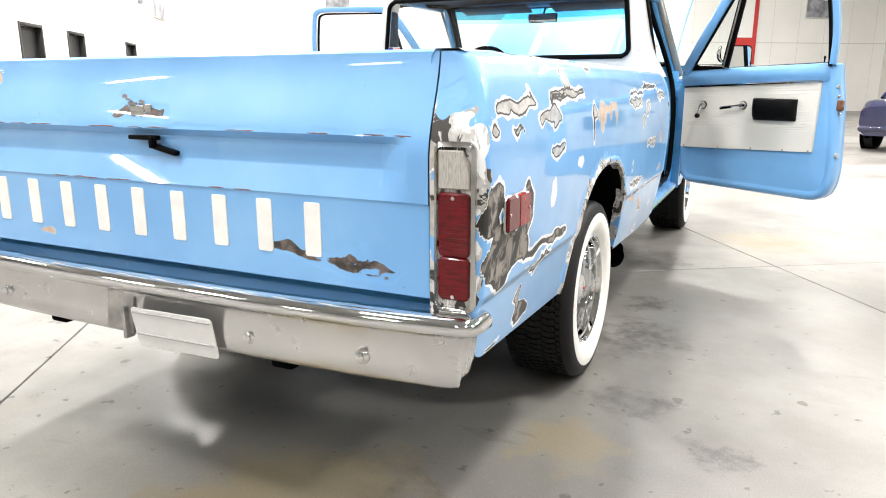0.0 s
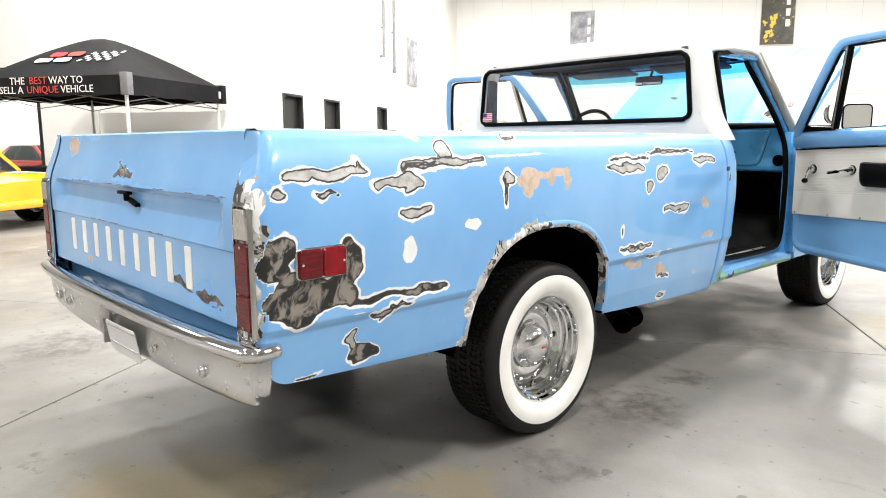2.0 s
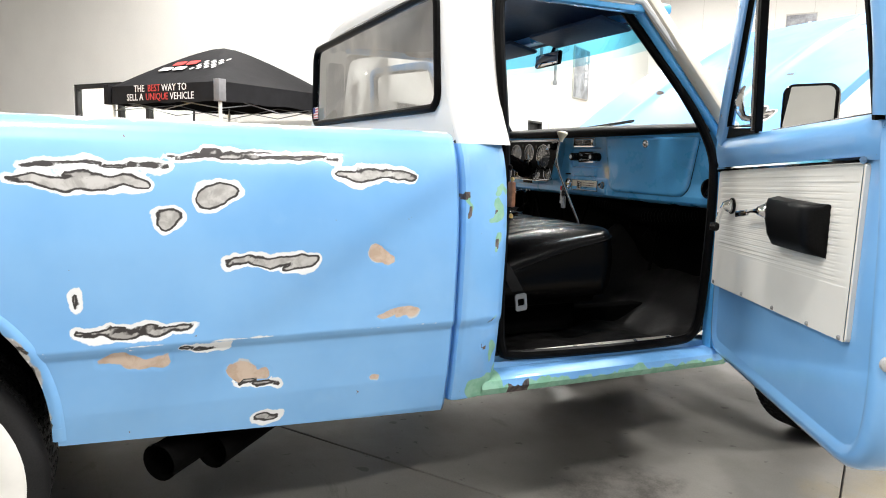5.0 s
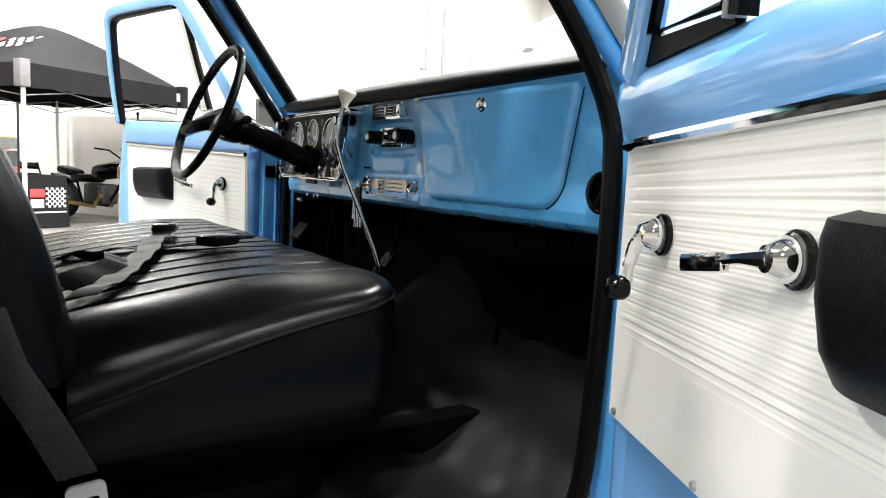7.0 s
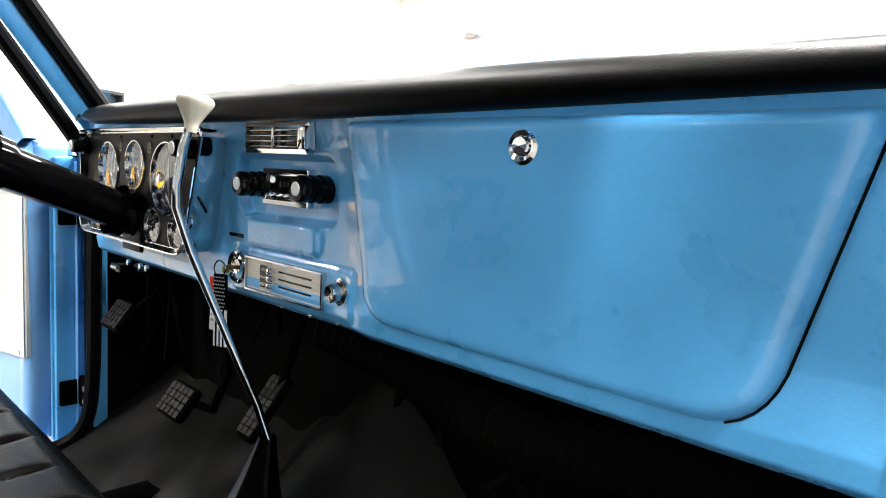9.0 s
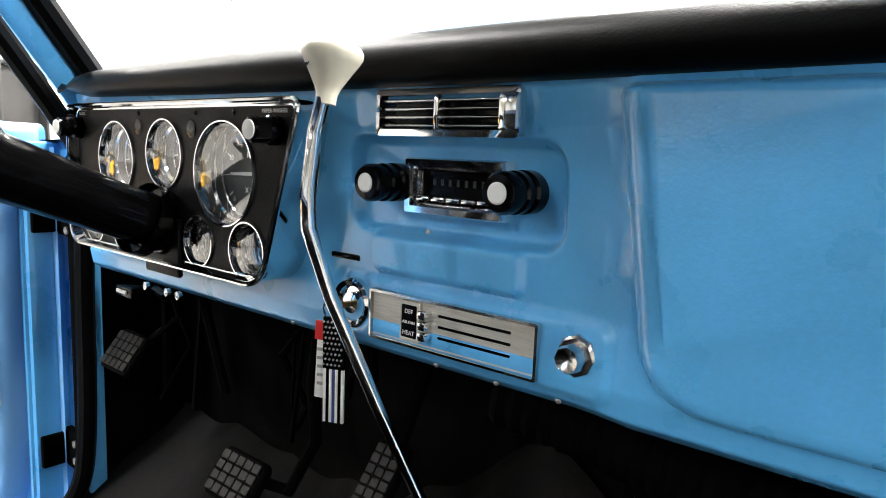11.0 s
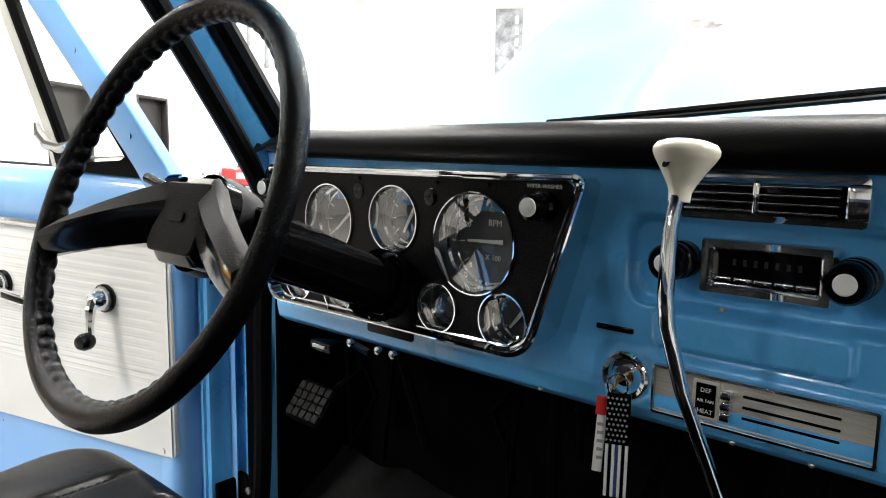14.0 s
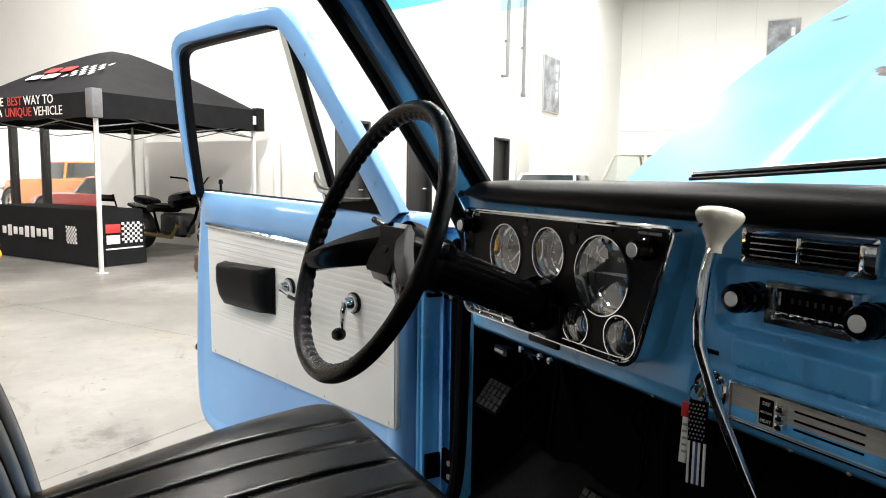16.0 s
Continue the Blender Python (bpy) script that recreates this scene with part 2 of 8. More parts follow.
def worn_paint(name, wear=True, edge=0.0095, coat=1.0):
    """Old blue paint. Where the mesh's wear value is below zero the paint is sanded through: bare metal, filler or primer inside,
    a dark line, a white primer edge. tone: 0 grey metal, 1 blackened metal, 2 tan filler, 3 white primer, 4 green primer, 5 rust, 6 scraped through all coats."""
    m = bpy.data.materials.new(name)
    m.use_nodes = True
    tree = m.node_tree
    p = tree.nodes["Principled BSDF"]
    fade = band(tree, grain(tree, 1.7, 5.0), 0.32, 0.68)
    paint = mix(tree, fade, BLUE, BLUE_PALE)
    cloud = band(tree, grain(tree, 9.0, 6.0), 0.62, 0.8, 0.0, 0.22)
    paint = mix(tree, cloud, paint, (0.30, 0.56, 0.85))
    chips = band(tree, grain(tree, 33.0, 3.0, 0.7), 0.735, 0.755)
    paint = mix(tree, chips, paint, (0.20, 0.13, 0.09))
    rough = band(tree, grain(tree, 4.0, 5.0), 0.3, 0.7, 0.30, 0.46)
    if wear:
        attribute = tree.nodes.new("ShaderNodeAttribute")
        attribute.attribute_name = "wear"
        tone = tree.nodes.new("ShaderNodeAttribute")
        tone.attribute_name = "tone"
        jitter = sums(tree, "MULTIPLY", sums(tree, "SUBTRACT", grain(tree, 45.0, 4.0), 0.5), 0.008)
        d = sums(tree, "ADD", attribute.outputs["Fac"], jitter)
        k = tone.outputs["Fac"]
        mottle = band(tree, grain(tree, 26.0, 5.0, 0.6, distort=0.4), 0.38, 0.62)
        grey = mix(tree, mottle, (0.36, 0.35, 0.34), (0.56, 0.55, 0.54))
        tan = mix(tree, mottle, (0.50, 0.37, 0.28), (0.60, 0.48, 0.39))
        burnt = band(tree, grain(tree, 15.0, 5.0, 0.6, distort=0.9), 0.47, 0.60)
        black = mix(tree, burnt, (0.007, 0.007, 0.007), (0.25, 0.225, 0.20))
        green = mix(tree, mottle, (0.20, 0.44, 0.30), (0.28, 0.52, 0.39))
        rust = mix(tree, mottle, (0.030, 0.022, 0.020), (0.15, 0.115, 0.105))
        inside = mix(tree, band(tree, k, 0.4, 0.6), grey, black)
        inside = mix(tree, band(tree, k, 1.4, 1.6), inside, tan)
        inside = mix(tree, band(tree, k, 2.4, 2.6), inside, (0.80, 0.82, 0.83))
        inside = mix(tree, band(tree, k, 3.4, 3.6), inside, green)
        inside = mix(tree, band(tree, k, 4.4, 4.6), inside, rust)
        scrape = grain(tree, 17.0, 4.0, 0.55, stretch=(1.0, 1.0, 0.7), distort=1.2)
        scraped = mix(tree, band(tree, scrape, 0.42, 0.45), (0.03, 0.026, 0.024), mix(tree, band(tree, scrape, 0.55, 0.58), grey, (0.82, 0.83, 0.84)))
        inside = mix(tree, band(tree, k, 5.4, 5.6), inside, scraped)
        line = sums(tree, "MULTIPLY", band(tree, d, -0.0065, -0.0035), band(tree, k, 1.3, 1.5, 1.0, 0.0))
        body = mix(tree, line, inside, (0.03, 0.026, 0.026))
        rim = mix(tree, band(tree, k, 1.4, 1.6), (0.84, 0.86, 0.88), (0.52, 0.56, 0.60))
        rim = mix(tree, band(tree, k, 2.4, 2.6), rim, (0.84, 0.86, 0.88))
        rim = mix(tree, band(tree, k, 3.4, 3.6), rim, (0.16, 0.40, 0.62))
        rim = mix(tree, band(tree, k, 5.4, 5.6), rim, (0.84, 0.86, 0.88))
        edged = mix(tree, band(tree, d, -0.001, 0.0015), body, rim)
        ragged = sums(tree, "ADD", d, sums(tree, "MULTIPLY", sums(tree, "SUBTRACT", grain(tree, 9.0, 4.0), 0.5), 0.040))
        # no white edge round filler and old primer
        far = sums(tree, "ADD", ragged, band(tree, k, 1.4, 1.6, 0.0, 0.008))
        far = sums(tree, "SUBTRACT", far, sums(tree, "SUBTRACT", band(tree, k, 2.4, 2.6, 0.0, 0.011), band(tree, k, 3.4, 3.6, 0.0, 0.022)))
        colour = mix(tree, band(tree, far, edge - 0.003, edge), edged, paint)
        tree.links.new(colour, p.inputs["Base Color"])
        bare = band(tree, d, -0.004, 0.014, 1.0, 0.0)
        tree.links.new(sums(tree, "ADD", rough, sums(tree, "MULTIPLY", bare, 0.16)), p.inputs["Roughness"])
        tree.links.new(band(tree, d, 0.0, edge, 0.35, coat), p.inputs["Coat Weight"])
        tree.links.new(sums(tree, "MULTIPLY", band(tree, d, -0.006, -0.003, 0.15, 0.0), band(tree, k, 0.3, 0.6, 1.0, 0.0)), p.inputs["Metallic"])
        b = node(tree, "ShaderNodeBump", Strength=0.6, Distance=0.0012)
        tree.links.new(band(tree, d, -0.004, edge), b.inputs["Height"])
        tree.links.new(b.outputs[0], p.inputs["Normal"])
    else:
        tree.links.new(paint, p.inputs["Base Color"])
        tree.links.new(rough, p.inputs["Roughness"])
        p.inputs["Coat Weight"].default_value = coat
    p.inputs["Coat Roughness"].default_value = 0.03
    return m


M_PAINT = worn_paint("worn_blue_paint")
M_HOOD = worn_paint("chalky_blue_hood_paint", coat=0.0)
M_HOOD.node_tree.nodes["Principled BSDF"].inputs["Specular IOR Level"].default_value = 0.22
M_BLUE = worn_paint("faded_blue_paint", wear=False)
M_BLUE_IN = surface("satin_blue_interior_paint", (0.105, 0.44, 0.84), 0.32, coat=0.8, vary=0.07, vary_scale=5, fine=0.05, fine_scale=220, bump=0.0002, bump_scale=300, rough_vary=0.08)
M_WHITE = surface("white_roof_paint", (0.78, 0.77, 0.74), 0.3, coat=0.6, vary=0.04, vary_scale=3, dirt=(0.55, 0.5, 0.42), dirt_at=(0.74, 0.85), dirt_scale=12)
M_CHROME = surface("chrome", (0.74, 0.75, 0.76), 0.045, 1.0, rough_vary=0.04, vary=0.03, vary_scale=30)
M_CHROME_WHEEL = surface("polished_wheel_chrome", (0.80, 0.81, 0.82), 0.03, 1.0, vary=0.04, vary_scale=20)
M_CHROME_OLD = surface("scuffed_chrome", (0.54, 0.54, 0.53), 0.17, 1.0, rough_vary=0.1, vary=0.12, vary_scale=9, dirt=(0.30, 0.28, 0.26), dirt_at=(0.66, 0.8), dirt_scale=14)
M_BUMPER = surface("satin_bumper_chrome", (0.72, 0.72, 0.72), 0.22, 1.0, rough_vary=0.06, vary=0.06, vary_scale=7, dirt=(0.42, 0.40, 0.38), dirt_at=(0.70, 0.82), dirt_scale=12)
M_STEEL = surface("worn_steel", (0.42, 0.41, 0.40), 0.45, 0.8, vary=0.3, vary_scale=14, dirt=(0.16, 0.10, 0.07), dirt_at=(0.6, 0.72), dirt_scale=20, bump=0.0004, bump_scale=90)
# reflects almost nothing: the shade under the body is put into this colour
M_DARK = surface("shade_black", (0.0012, 0.0012, 0.0012), 0.9, specular=0.04, vary=0.4, vary_scale=9, bump=0.001, bump_scale=60)
M_RUBBER = surface("tyre_rubber", (0.009, 0.009, 0.010), 0.6, specular=0.26, vary=0.25, vary_scale=10, fine=0.3, fine_scale=240, bump=0.0005, bump_scale=260)
M_WALL_TYRE = surface("whitewall_rubber", (0.80, 0.79, 0.76), 0.55, vary=0.05, vary_scale=12, bump=0.0002, bump_scale=200)
M_SEAL = surface("black_rubber_seal", (0.002, 0.002, 0.0022), 0.42, specular=0.06, vary=0.3, vary_scale=20, bump=0.0004, bump_scale=150)
M_VINYL = surface("black_vinyl", (0.0010, 0.0010, 0.0011), 0.24, specular=0.085, vary=0.2, vary_scale=7, bump=0.00025, bump_scale=420)
M_MAT = surface("black_rubber_floor_mat", (0.0075, 0.0072, 0.0072), 0.55, specular=0.075, vary=0.35, vary_scale=6, bump=0.004, bump_scale=9, rough_vary=0.1, fine=0.3, fine_scale=160)
M_PAD = surface("black_dash_pad", (0.001, 0.001, 0.0012), 0.42, specular=0.08, vary=0.2, vary_scale=9, bump=0.0003, bump_scale=500)
M_BLACK = surface("glossy_black_plastic", (0.0015, 0.0015, 0.0017), 0.13, specular=0.16, coat=0.06, vary=0.2, vary_scale=20)
M_SATIN = surface("grained_black_plastic", (0.002, 0.002, 0.0023), 0.42, specular=0.09, fine=0.3, fine_scale=380, bump=0.0004, bump_scale=380)
M_CARD = surface("white_door_card_vinyl", (0.74, 0.725, 0.675), 0.42, vary=0.03, vary_scale=5, bump=0.0002, bump_scale=420)
M_CREAM = surface("cream_pillar_paint", (0.46, 0.43, 0.36), 0.4, coat=0.3, vary=0.08, vary_scale=8)
M_IVORY = surface("ivory_shift_knob", (0.70, 0.66, 0.53), 0.28, coat=0.4, vary=0.06, vary_scale=40)
M_RED_LENS = surface("red_lens", (0.13, 0.002, 0.006), 0.16, coat=0.2, specular=0.3, vary=0.35, vary_scale=30, fine=0.3, fine_scale=90, stretch=(1, 1, 8))
M_RED_BRIGHT = surface("bright_red_lens", (0.22, 0.003, 0.008), 0.14, coat=0.2, specular=0.3, vary=0.25, vary_scale=24)
M_CLEAR_LENS = surface("ribbed_clear_lens", (0.44, 0.42, 0.39), 0.14, coat=0.7, vary=0.2, vary_scale=60, stretch=(6, 1, 1), bump=0.001, bump_scale=60)
M_LETTER = surface("white_letter_paint", (0.84, 0.84, 0.82), 0.4, vary=0.05, vary_scale=20, dirt=(0.45, 0.42, 0.4), dirt_at=(0.72, 0.8), dirt_scale=30)
M_GAUGE = surface("gauge_face", (0.075, 0.08, 0.082), 0.4, vary=0.15, vary_scale=50)
M_PRINT = surface("white_print", (0.78, 0.78, 0.76), 0.5)
M_PRINT_GREY = surface("grey_print", (0.30, 0.30, 0.30), 0.5)
M_DIM = surface("dim_display_print", (0.014, 0.013, 0.013), 0.3)
M_BRUSHED = surface("brushed_aluminium", (0.66, 0.64, 0.58), 0.38, 0.55, vary=0.12, vary_scale=40, stretch=(1, 1, 30))
M_BRASS = surface("worn_brass", (0.55, 0.40, 0.16), 0.3, 1.0, vary=0.2, vary_scale=40)
M_GREY_KNOB = surface("grey_plastic", (0.45, 0.45, 0.45), 0.4, vary=0.05, vary_scale=60)
M_RED = surface("red_paint", (0.55, 0.03, 0.03), 0.3, coat=0.5, vary=0.1, vary_scale=3)
M_NAVY = surface("dark_navy_paint", (0.012, 0.014, 0.05), 0.16, coat=1.0, vary=0.15, vary_scale=2)
M_YELLOW = surface("yellow_paint", (0.80, 0.42, 0.012), 0.2, coat=1.0, vary=0.05, vary_scale=2)
M_ORANGE = surface("orange_paint", (0.80, 0.22, 0.02), 0.22, coat=1.0, vary=0.06, vary_scale=2)
M_RUST_ORANGE = surface("faded_orange_paint", (0.42, 0.16, 0.07), 0.4, coat=0.4, vary=0.15, vary_scale=3)
M_SILVER = surface("white_car_paint", (0.70, 0.71, 0.72), 0.25, coat=1.0, vary=0.03, vary_scale=2)
M_CAR_GLASS = surface("dark_car_glass", (0.02, 0.025, 0.03), 0.06, coat=0.5)
M_CANVAS = surface("black_canvas", (0.007, 0.007, 0.009), 0.8, specular=0.2, vary=0.25, vary_scale=4, fine=0.15, fine_scale=300, bump=0.004, bump_scale=9)
M_CANVAS_WHITE = surface("white_canvas_print", (0.75, 0.75, 0.75), 0.7, vary=0.06, vary_scale=12)
M_CANVAS_RED = surface("red_canvas_print", (0.50, 0.045, 0.04), 0.7, vary=0.08, vary_scale=12)
M_CANVAS_GREY = surface("grey_canvas_print", (0.16, 0.16, 0.17), 0.7, vary=0.1, vary_scale=12)
M_WALL = surface("white_painted_wall", (0.80, 0.79, 0.765), 0.6, vary=0.025, vary_scale=0.7, fine=0.02, fine_scale=30, bump=0.0008, bump_scale=40, dirt=(0.62, 0.60, 0.56), dirt_at=(0.70, 0.9), dirt_scale=1.1)
M_WALL_GREY = surface("grey_painted_panel", (0.55, 0.54, 0.50), 0.6, vary=0.04, vary_scale=0.9, bump=0.0008, bump_scale=40)
# the ceiling stays out of view; its grey keeps bounced light low
M_CEIL = surface("unseen_ceiling_grey", (0.36, 0.36, 0.35), 0.6, vary=0.05, vary_scale=0.8)
M_FRAME = surface("black_metal_frame", (0.012, 0.012, 0.012), 0.45, vary=0.2, vary_scale=8)
M_DOOR = surface("black_steel_door", (0.014, 0.013, 0.013), 0.5, vary=0.2, vary_scale=3)
M_PIPE = surface("grey_steel_pipe", (0.25, 0.26, 0.27), 0.45, 0.6, vary=0.15, vary_scale=9)
M_LEG = surface("white_powder_coated_steel", (0.75, 0.75, 0.72), 0.4, vary=0.05, vary_scale=6)
M_POSTER = surface("poster_grey_print", (0.30, 0.31, 0.34), 0.45, vary=0.5, vary_scale=2.5, fine=0.2, fine_scale=14)
M_POSTER_B = surface("poster_black_yellow_print", (0.05, 0.045, 0.03), 0.45, vary=0.5, vary_scale=3.0, dirt=(0.75, 0.52, 0.03), dirt_at=(0.56, 0.60), dirt_scale=2.0)
M_RUST = surface("rusty_steel", (0.16, 0.07, 0.035), 0.75, vary=0.4, vary_scale=30, bump=0.001, bump_scale=120)
M_MIRROR = surface("mirror_glass", (0.90, 0.92, 0.93), 0.015, 1.0)
M_BEIGE = surface("beige_mirror_back", (0.55, 0.54, 0.47), 0.4, vary=0.06, vary_scale=20)
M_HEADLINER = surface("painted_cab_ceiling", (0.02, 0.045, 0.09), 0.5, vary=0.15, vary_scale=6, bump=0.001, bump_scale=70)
M_WOOD = surface("varnished_bed_boards", (0.16, 0.085, 0.04), 0.5, vary=0.35, vary_scale=6, stretch=(8, 0.6, 1), bump=0.0006, bump_scale=60)
M_BLUE_CLOTH = surface("dark_blue_webbing", (0.03, 0.05, 0.18), 0.8, bump=0.0004, bump_scale=300, vary=0.1, vary_scale=30)


def glass(name, tint, gloss=0.06, power=5.0, gain=0.8):
    """Thin clear glass: light goes straight through, with a soft mirror on top."""
    m = bpy.data.materials.new(name)
    m.use_nodes = True
    tree = m.node_tree
    tree.nodes.remove(tree.nodes["Principled BSDF"])
    clear = node(tree, "ShaderNodeBsdfTransparent", Color=(*tint, 1))
    shine = node(tree, "ShaderNodeBsdfGlossy", Color=(1, 1, 1, 1), Roughness=0.01)
    facing = tree.nodes.new("ShaderNodeLayerWeight")
    steep = sums(tree, "ADD", sums(tree, "MULTIPLY", sums(tree, "POWER", facing.outputs["Facing"], power), gain), gloss)
    smear = band(tree, grain(tree, 5.0, 5.0), 0.3, 0.8, 0.7, 1.3)
    blend = tree.nodes.new("ShaderNodeMixShader")
    tree.links.new(sums(tree, "MULTIPLY", steep, smear), blend.inputs[0])
    tree.links.new(clear.outputs[0], blend.inputs[1])
    tree.links.new(shine.outputs[0], blend.inputs[2])
    tree.links.new(blend.outputs[0], tree.nodes["Material Output"].inputs[0])
    return m


M_GLASS = glass("window_glass", (0.90, 0.94, 0.93))
M_GLASS_REAR = glass("dusty_rear_glass", (0.90, 0.93, 0.92), 0.08, 3.0, 2.4)
M_GLASS_FADE = glass("pale_blue_glass_edge", (0.50, 0.78, 0.86))
M_GLASS_BAND = glass("blue_tinted_glass_band", (0.10, 0.42, 0.60))
M_GAUGE_GLASS = glass("gauge_glass", (0.93, 0.93, 0.93), 0.16)


def concrete():
    """Sealed, polished concrete with stains, pits and tyre dust."""
    m = bpy.data.materials.new("polished_concrete")
    m.use_nodes = True
    tree = m.node_tree
    p = tree.nodes["Principled BSDF"]
    cloud = band(tree, grain(tree, 0.55, 8.0, 0.6, world_space=True), 0.30, 0.70)
    colour = mix(tree, cloud, (0.112, 0.106, 0.097), (0.240, 0.231, 0.214))
    patchy = band(tree, grain(tree, 2.6, 9.0, 0.68, world_space=True), 0.42, 0.68)
    colour = mix(tree, sums(tree, "MULTIPLY", patchy, 0.5), colour, (0.16, 0.15, 0.135))
    warm = band(tree, grain(tree, 0.9, 6.0, 0.6, distort=0.6, world_space=True), 0.60, 0.74, 0.0, 0.4)
    colour = mix(tree, warm, colour, (0.25, 0.205, 0.14))
    streak = band(tree, grain(tree, 1.5, 7.0, 0.7, stretch=(1.0, 3.2, 1.0), distort=0.8, world_space=True), 0.60, 0.69, 0.0, 0.6)
    colour = mix(tree, streak, colour, (0.095, 0.088, 0.078))
    specks = band(tree, grain(tree, 15.0, 3.0, 0.55, world_space=True), 0.665, 0.70, 0.0, 0.75)
    colour = mix(tree, specks, colour, (0.05, 0.046, 0.04))
    drips = band(tree, grain(tree, 5.5, 2.0, 0.5, distort=0.3, world_space=True), 0.715, 0.735, 0.0, 0.7)
    colour = mix(tree, drips, colour, (0.06, 0.054, 0.046))
    # oil drips, tyre dust and old spills
    warp = node(tree, "ShaderNodeTexNoise", Scale=5.0, Detail=5.0, Roughness=0.65)
    place = tree.nodes.new("ShaderNodeNewGeometry")
    tree.links.new(place.outputs["Position"], warp.inputs["Vector"])
    bent = tree.nodes.new("ShaderNodeVectorMath")
    bent.operation = "MULTIPLY_ADD"
    tree.links.new(warp.outputs["Color"], bent.inputs[0])
    bent.inputs[1].default_value = (0.7, 0.7, 0.0)
    tree.links.new(place.outputs["Position"], bent.inputs[2])
    broken = band(tree, grain(tree, 9.0, 9.0, 0.72, world_space=True), 0.36, 0.62)
    for x, y, r, strength, tint in ((-1.75, 0.24, 0.34, 0.75, 0), (0.45, 0.25, 0.15, 0.9, 0), (0.63, 0.23, 0.13, 0.9, 0), (0.43, 0.10, 0.34, 0.8, 1), (0.30, -0.12, 0.26, 0.8, 1), (1.02, 1.78, 0.26, 0.85, 0), (0.92, 3.37, 0.2, 0.8, 0),
                                    (1.54, 4.17, 0.42, 0.8, 1), (1.46, 0.84, 0.12, 0.7, 0), (1.0, 0.7, 0.16, 0.7, 1), (0.99, 2.36, 0.14, 0.8, 0), (1.15, 1.1, 0.13, 0.6, 0), (-3.04, 3.16, 0.22, 0.7, 0), (-0.2, -0.2, 0.06, 0.9, 0)):
        off = tree.nodes.new("ShaderNodeVectorMath")
        off.operation = "DISTANCE"
        tree.links.new(bent.outputs[0], off.inputs[0])
        off.inputs[1].default_value = (x + 0.35, y + 0.35, 0.0)
        spot = band(tree, off.outputs["Value"], r * 0.4, r * 1.25, min(1.0, strength * 1.15), 0.0)
        if not tint:
            spot = sums(tree, "MULTIPLY", spot, broken)
        colour = mix(tree, spot, colour, (0.20, 0.165, 0.105) if tint else (0.055, 0.05, 0.044))
    sand = band(tree, grain(tree, 160.0, 2.0, world_space=True), 0.3, 0.7, 0.0, 0.10)
    colour = mix(tree, sand, colour, (0.40, 0.39, 0.37))
    tree.links.new(colour, p.inputs["Base Color"])
    tree.links.new(band(tree, grain(tree, 1.3, 8.0, 0.65, world_space=True), 0.3, 0.7, 0.30, 0.52), p.inputs["Roughness"])
    p.inputs["Specular IOR Level"].default_value = 0.38
    b = node(tree, "ShaderNodeBump", Strength=0.5, Distance=0.0012)
    tree.links.new(grain(tree, 24.0, 7.0, 0.65, world_space=True), b.inputs["Height"])
    tree.links.new(b.outputs[0], p.inputs["Normal"])
    return m


M_CONCRETE = concrete()


# ---- the hall ----
def wall(name, corner_a, corner_b, height, openings=(), thick=0.25, base=0.0, material=None, label="white painted hall wall"):
    """A wall from hall point a to b (a, b pairs), seen side on its left; openings: (from, to, sill, head) along it."""
    p, q = hall(*corner_a), hall(*corner_b)
    along, long = (q - p).normalized(), (q - p).length
    out = Vector((along.y, -along.x, 0))
    geo = Geo()
    ss = sorted({0.0, long, *(x for c in openings for x in c[:2])})
    zz = sorted({base, height, *(z for c in openings for z in c[2:])})
    solid = lambda i, j: 0 <= i < len(ss) - 1 and 0 <= j < len(zz) - 1 and not any(c[0] <= ss[i] < c[1] and c[2] <= zz[j] < c[3] for c in openings)
    at = lambda i, j, w: p + along * ss[i] + out * w + Vector((0, 0, zz[j]))
    for i in range(len(ss) - 1):
        for j in range(len(zz) - 1):
            if solid(i, j):
                for w in (0, thick):
                    geo.add([at(i, j, w), at(i + 1, j, w), at(i + 1, j + 1, w), at(i, j + 1, w)], [(0, 1, 2, 3)])
                for di, dj, a, b in ((-1, 0, (i, j), (i, j + 1)), (1, 0, (i + 1, j), (i + 1, j + 1)), (0, -1, (i, j), (i + 1, j)), (0, 1, (i, j + 1), (i + 1, j + 1))):
                    if not solid(i + di, j + dj):
                        geo.add([at(*a, 0), at(*b, 0), at(*b, thick), at(*a, thick)], [(0, 1, 2, 3)])
    ob = part(name, geo, material or M_WALL, None, smooth=0, weld=0.001)
    return tagged(ob, label, "wall", kind="structure"), p, along, out


floor = part("floor", Geo().box((0, 5, -0.16), (90, 90, 0.24), 0), surface("joint_filler", (0.07, 0.065, 0.06), 0.7, vary=0.2), None, smooth=0)
tagged(floor, "polished grey concrete floor with saw cut joints and stains", "floor", kind="structure")
tagged(part("ceiling", Geo().box((0, 5, CEIL + 0.1), (80, 80, 0.2)), M_CEIL, None, smooth=0), "unseen hall ceiling, greyed to cut bounced light", "ceiling", kind="structure")

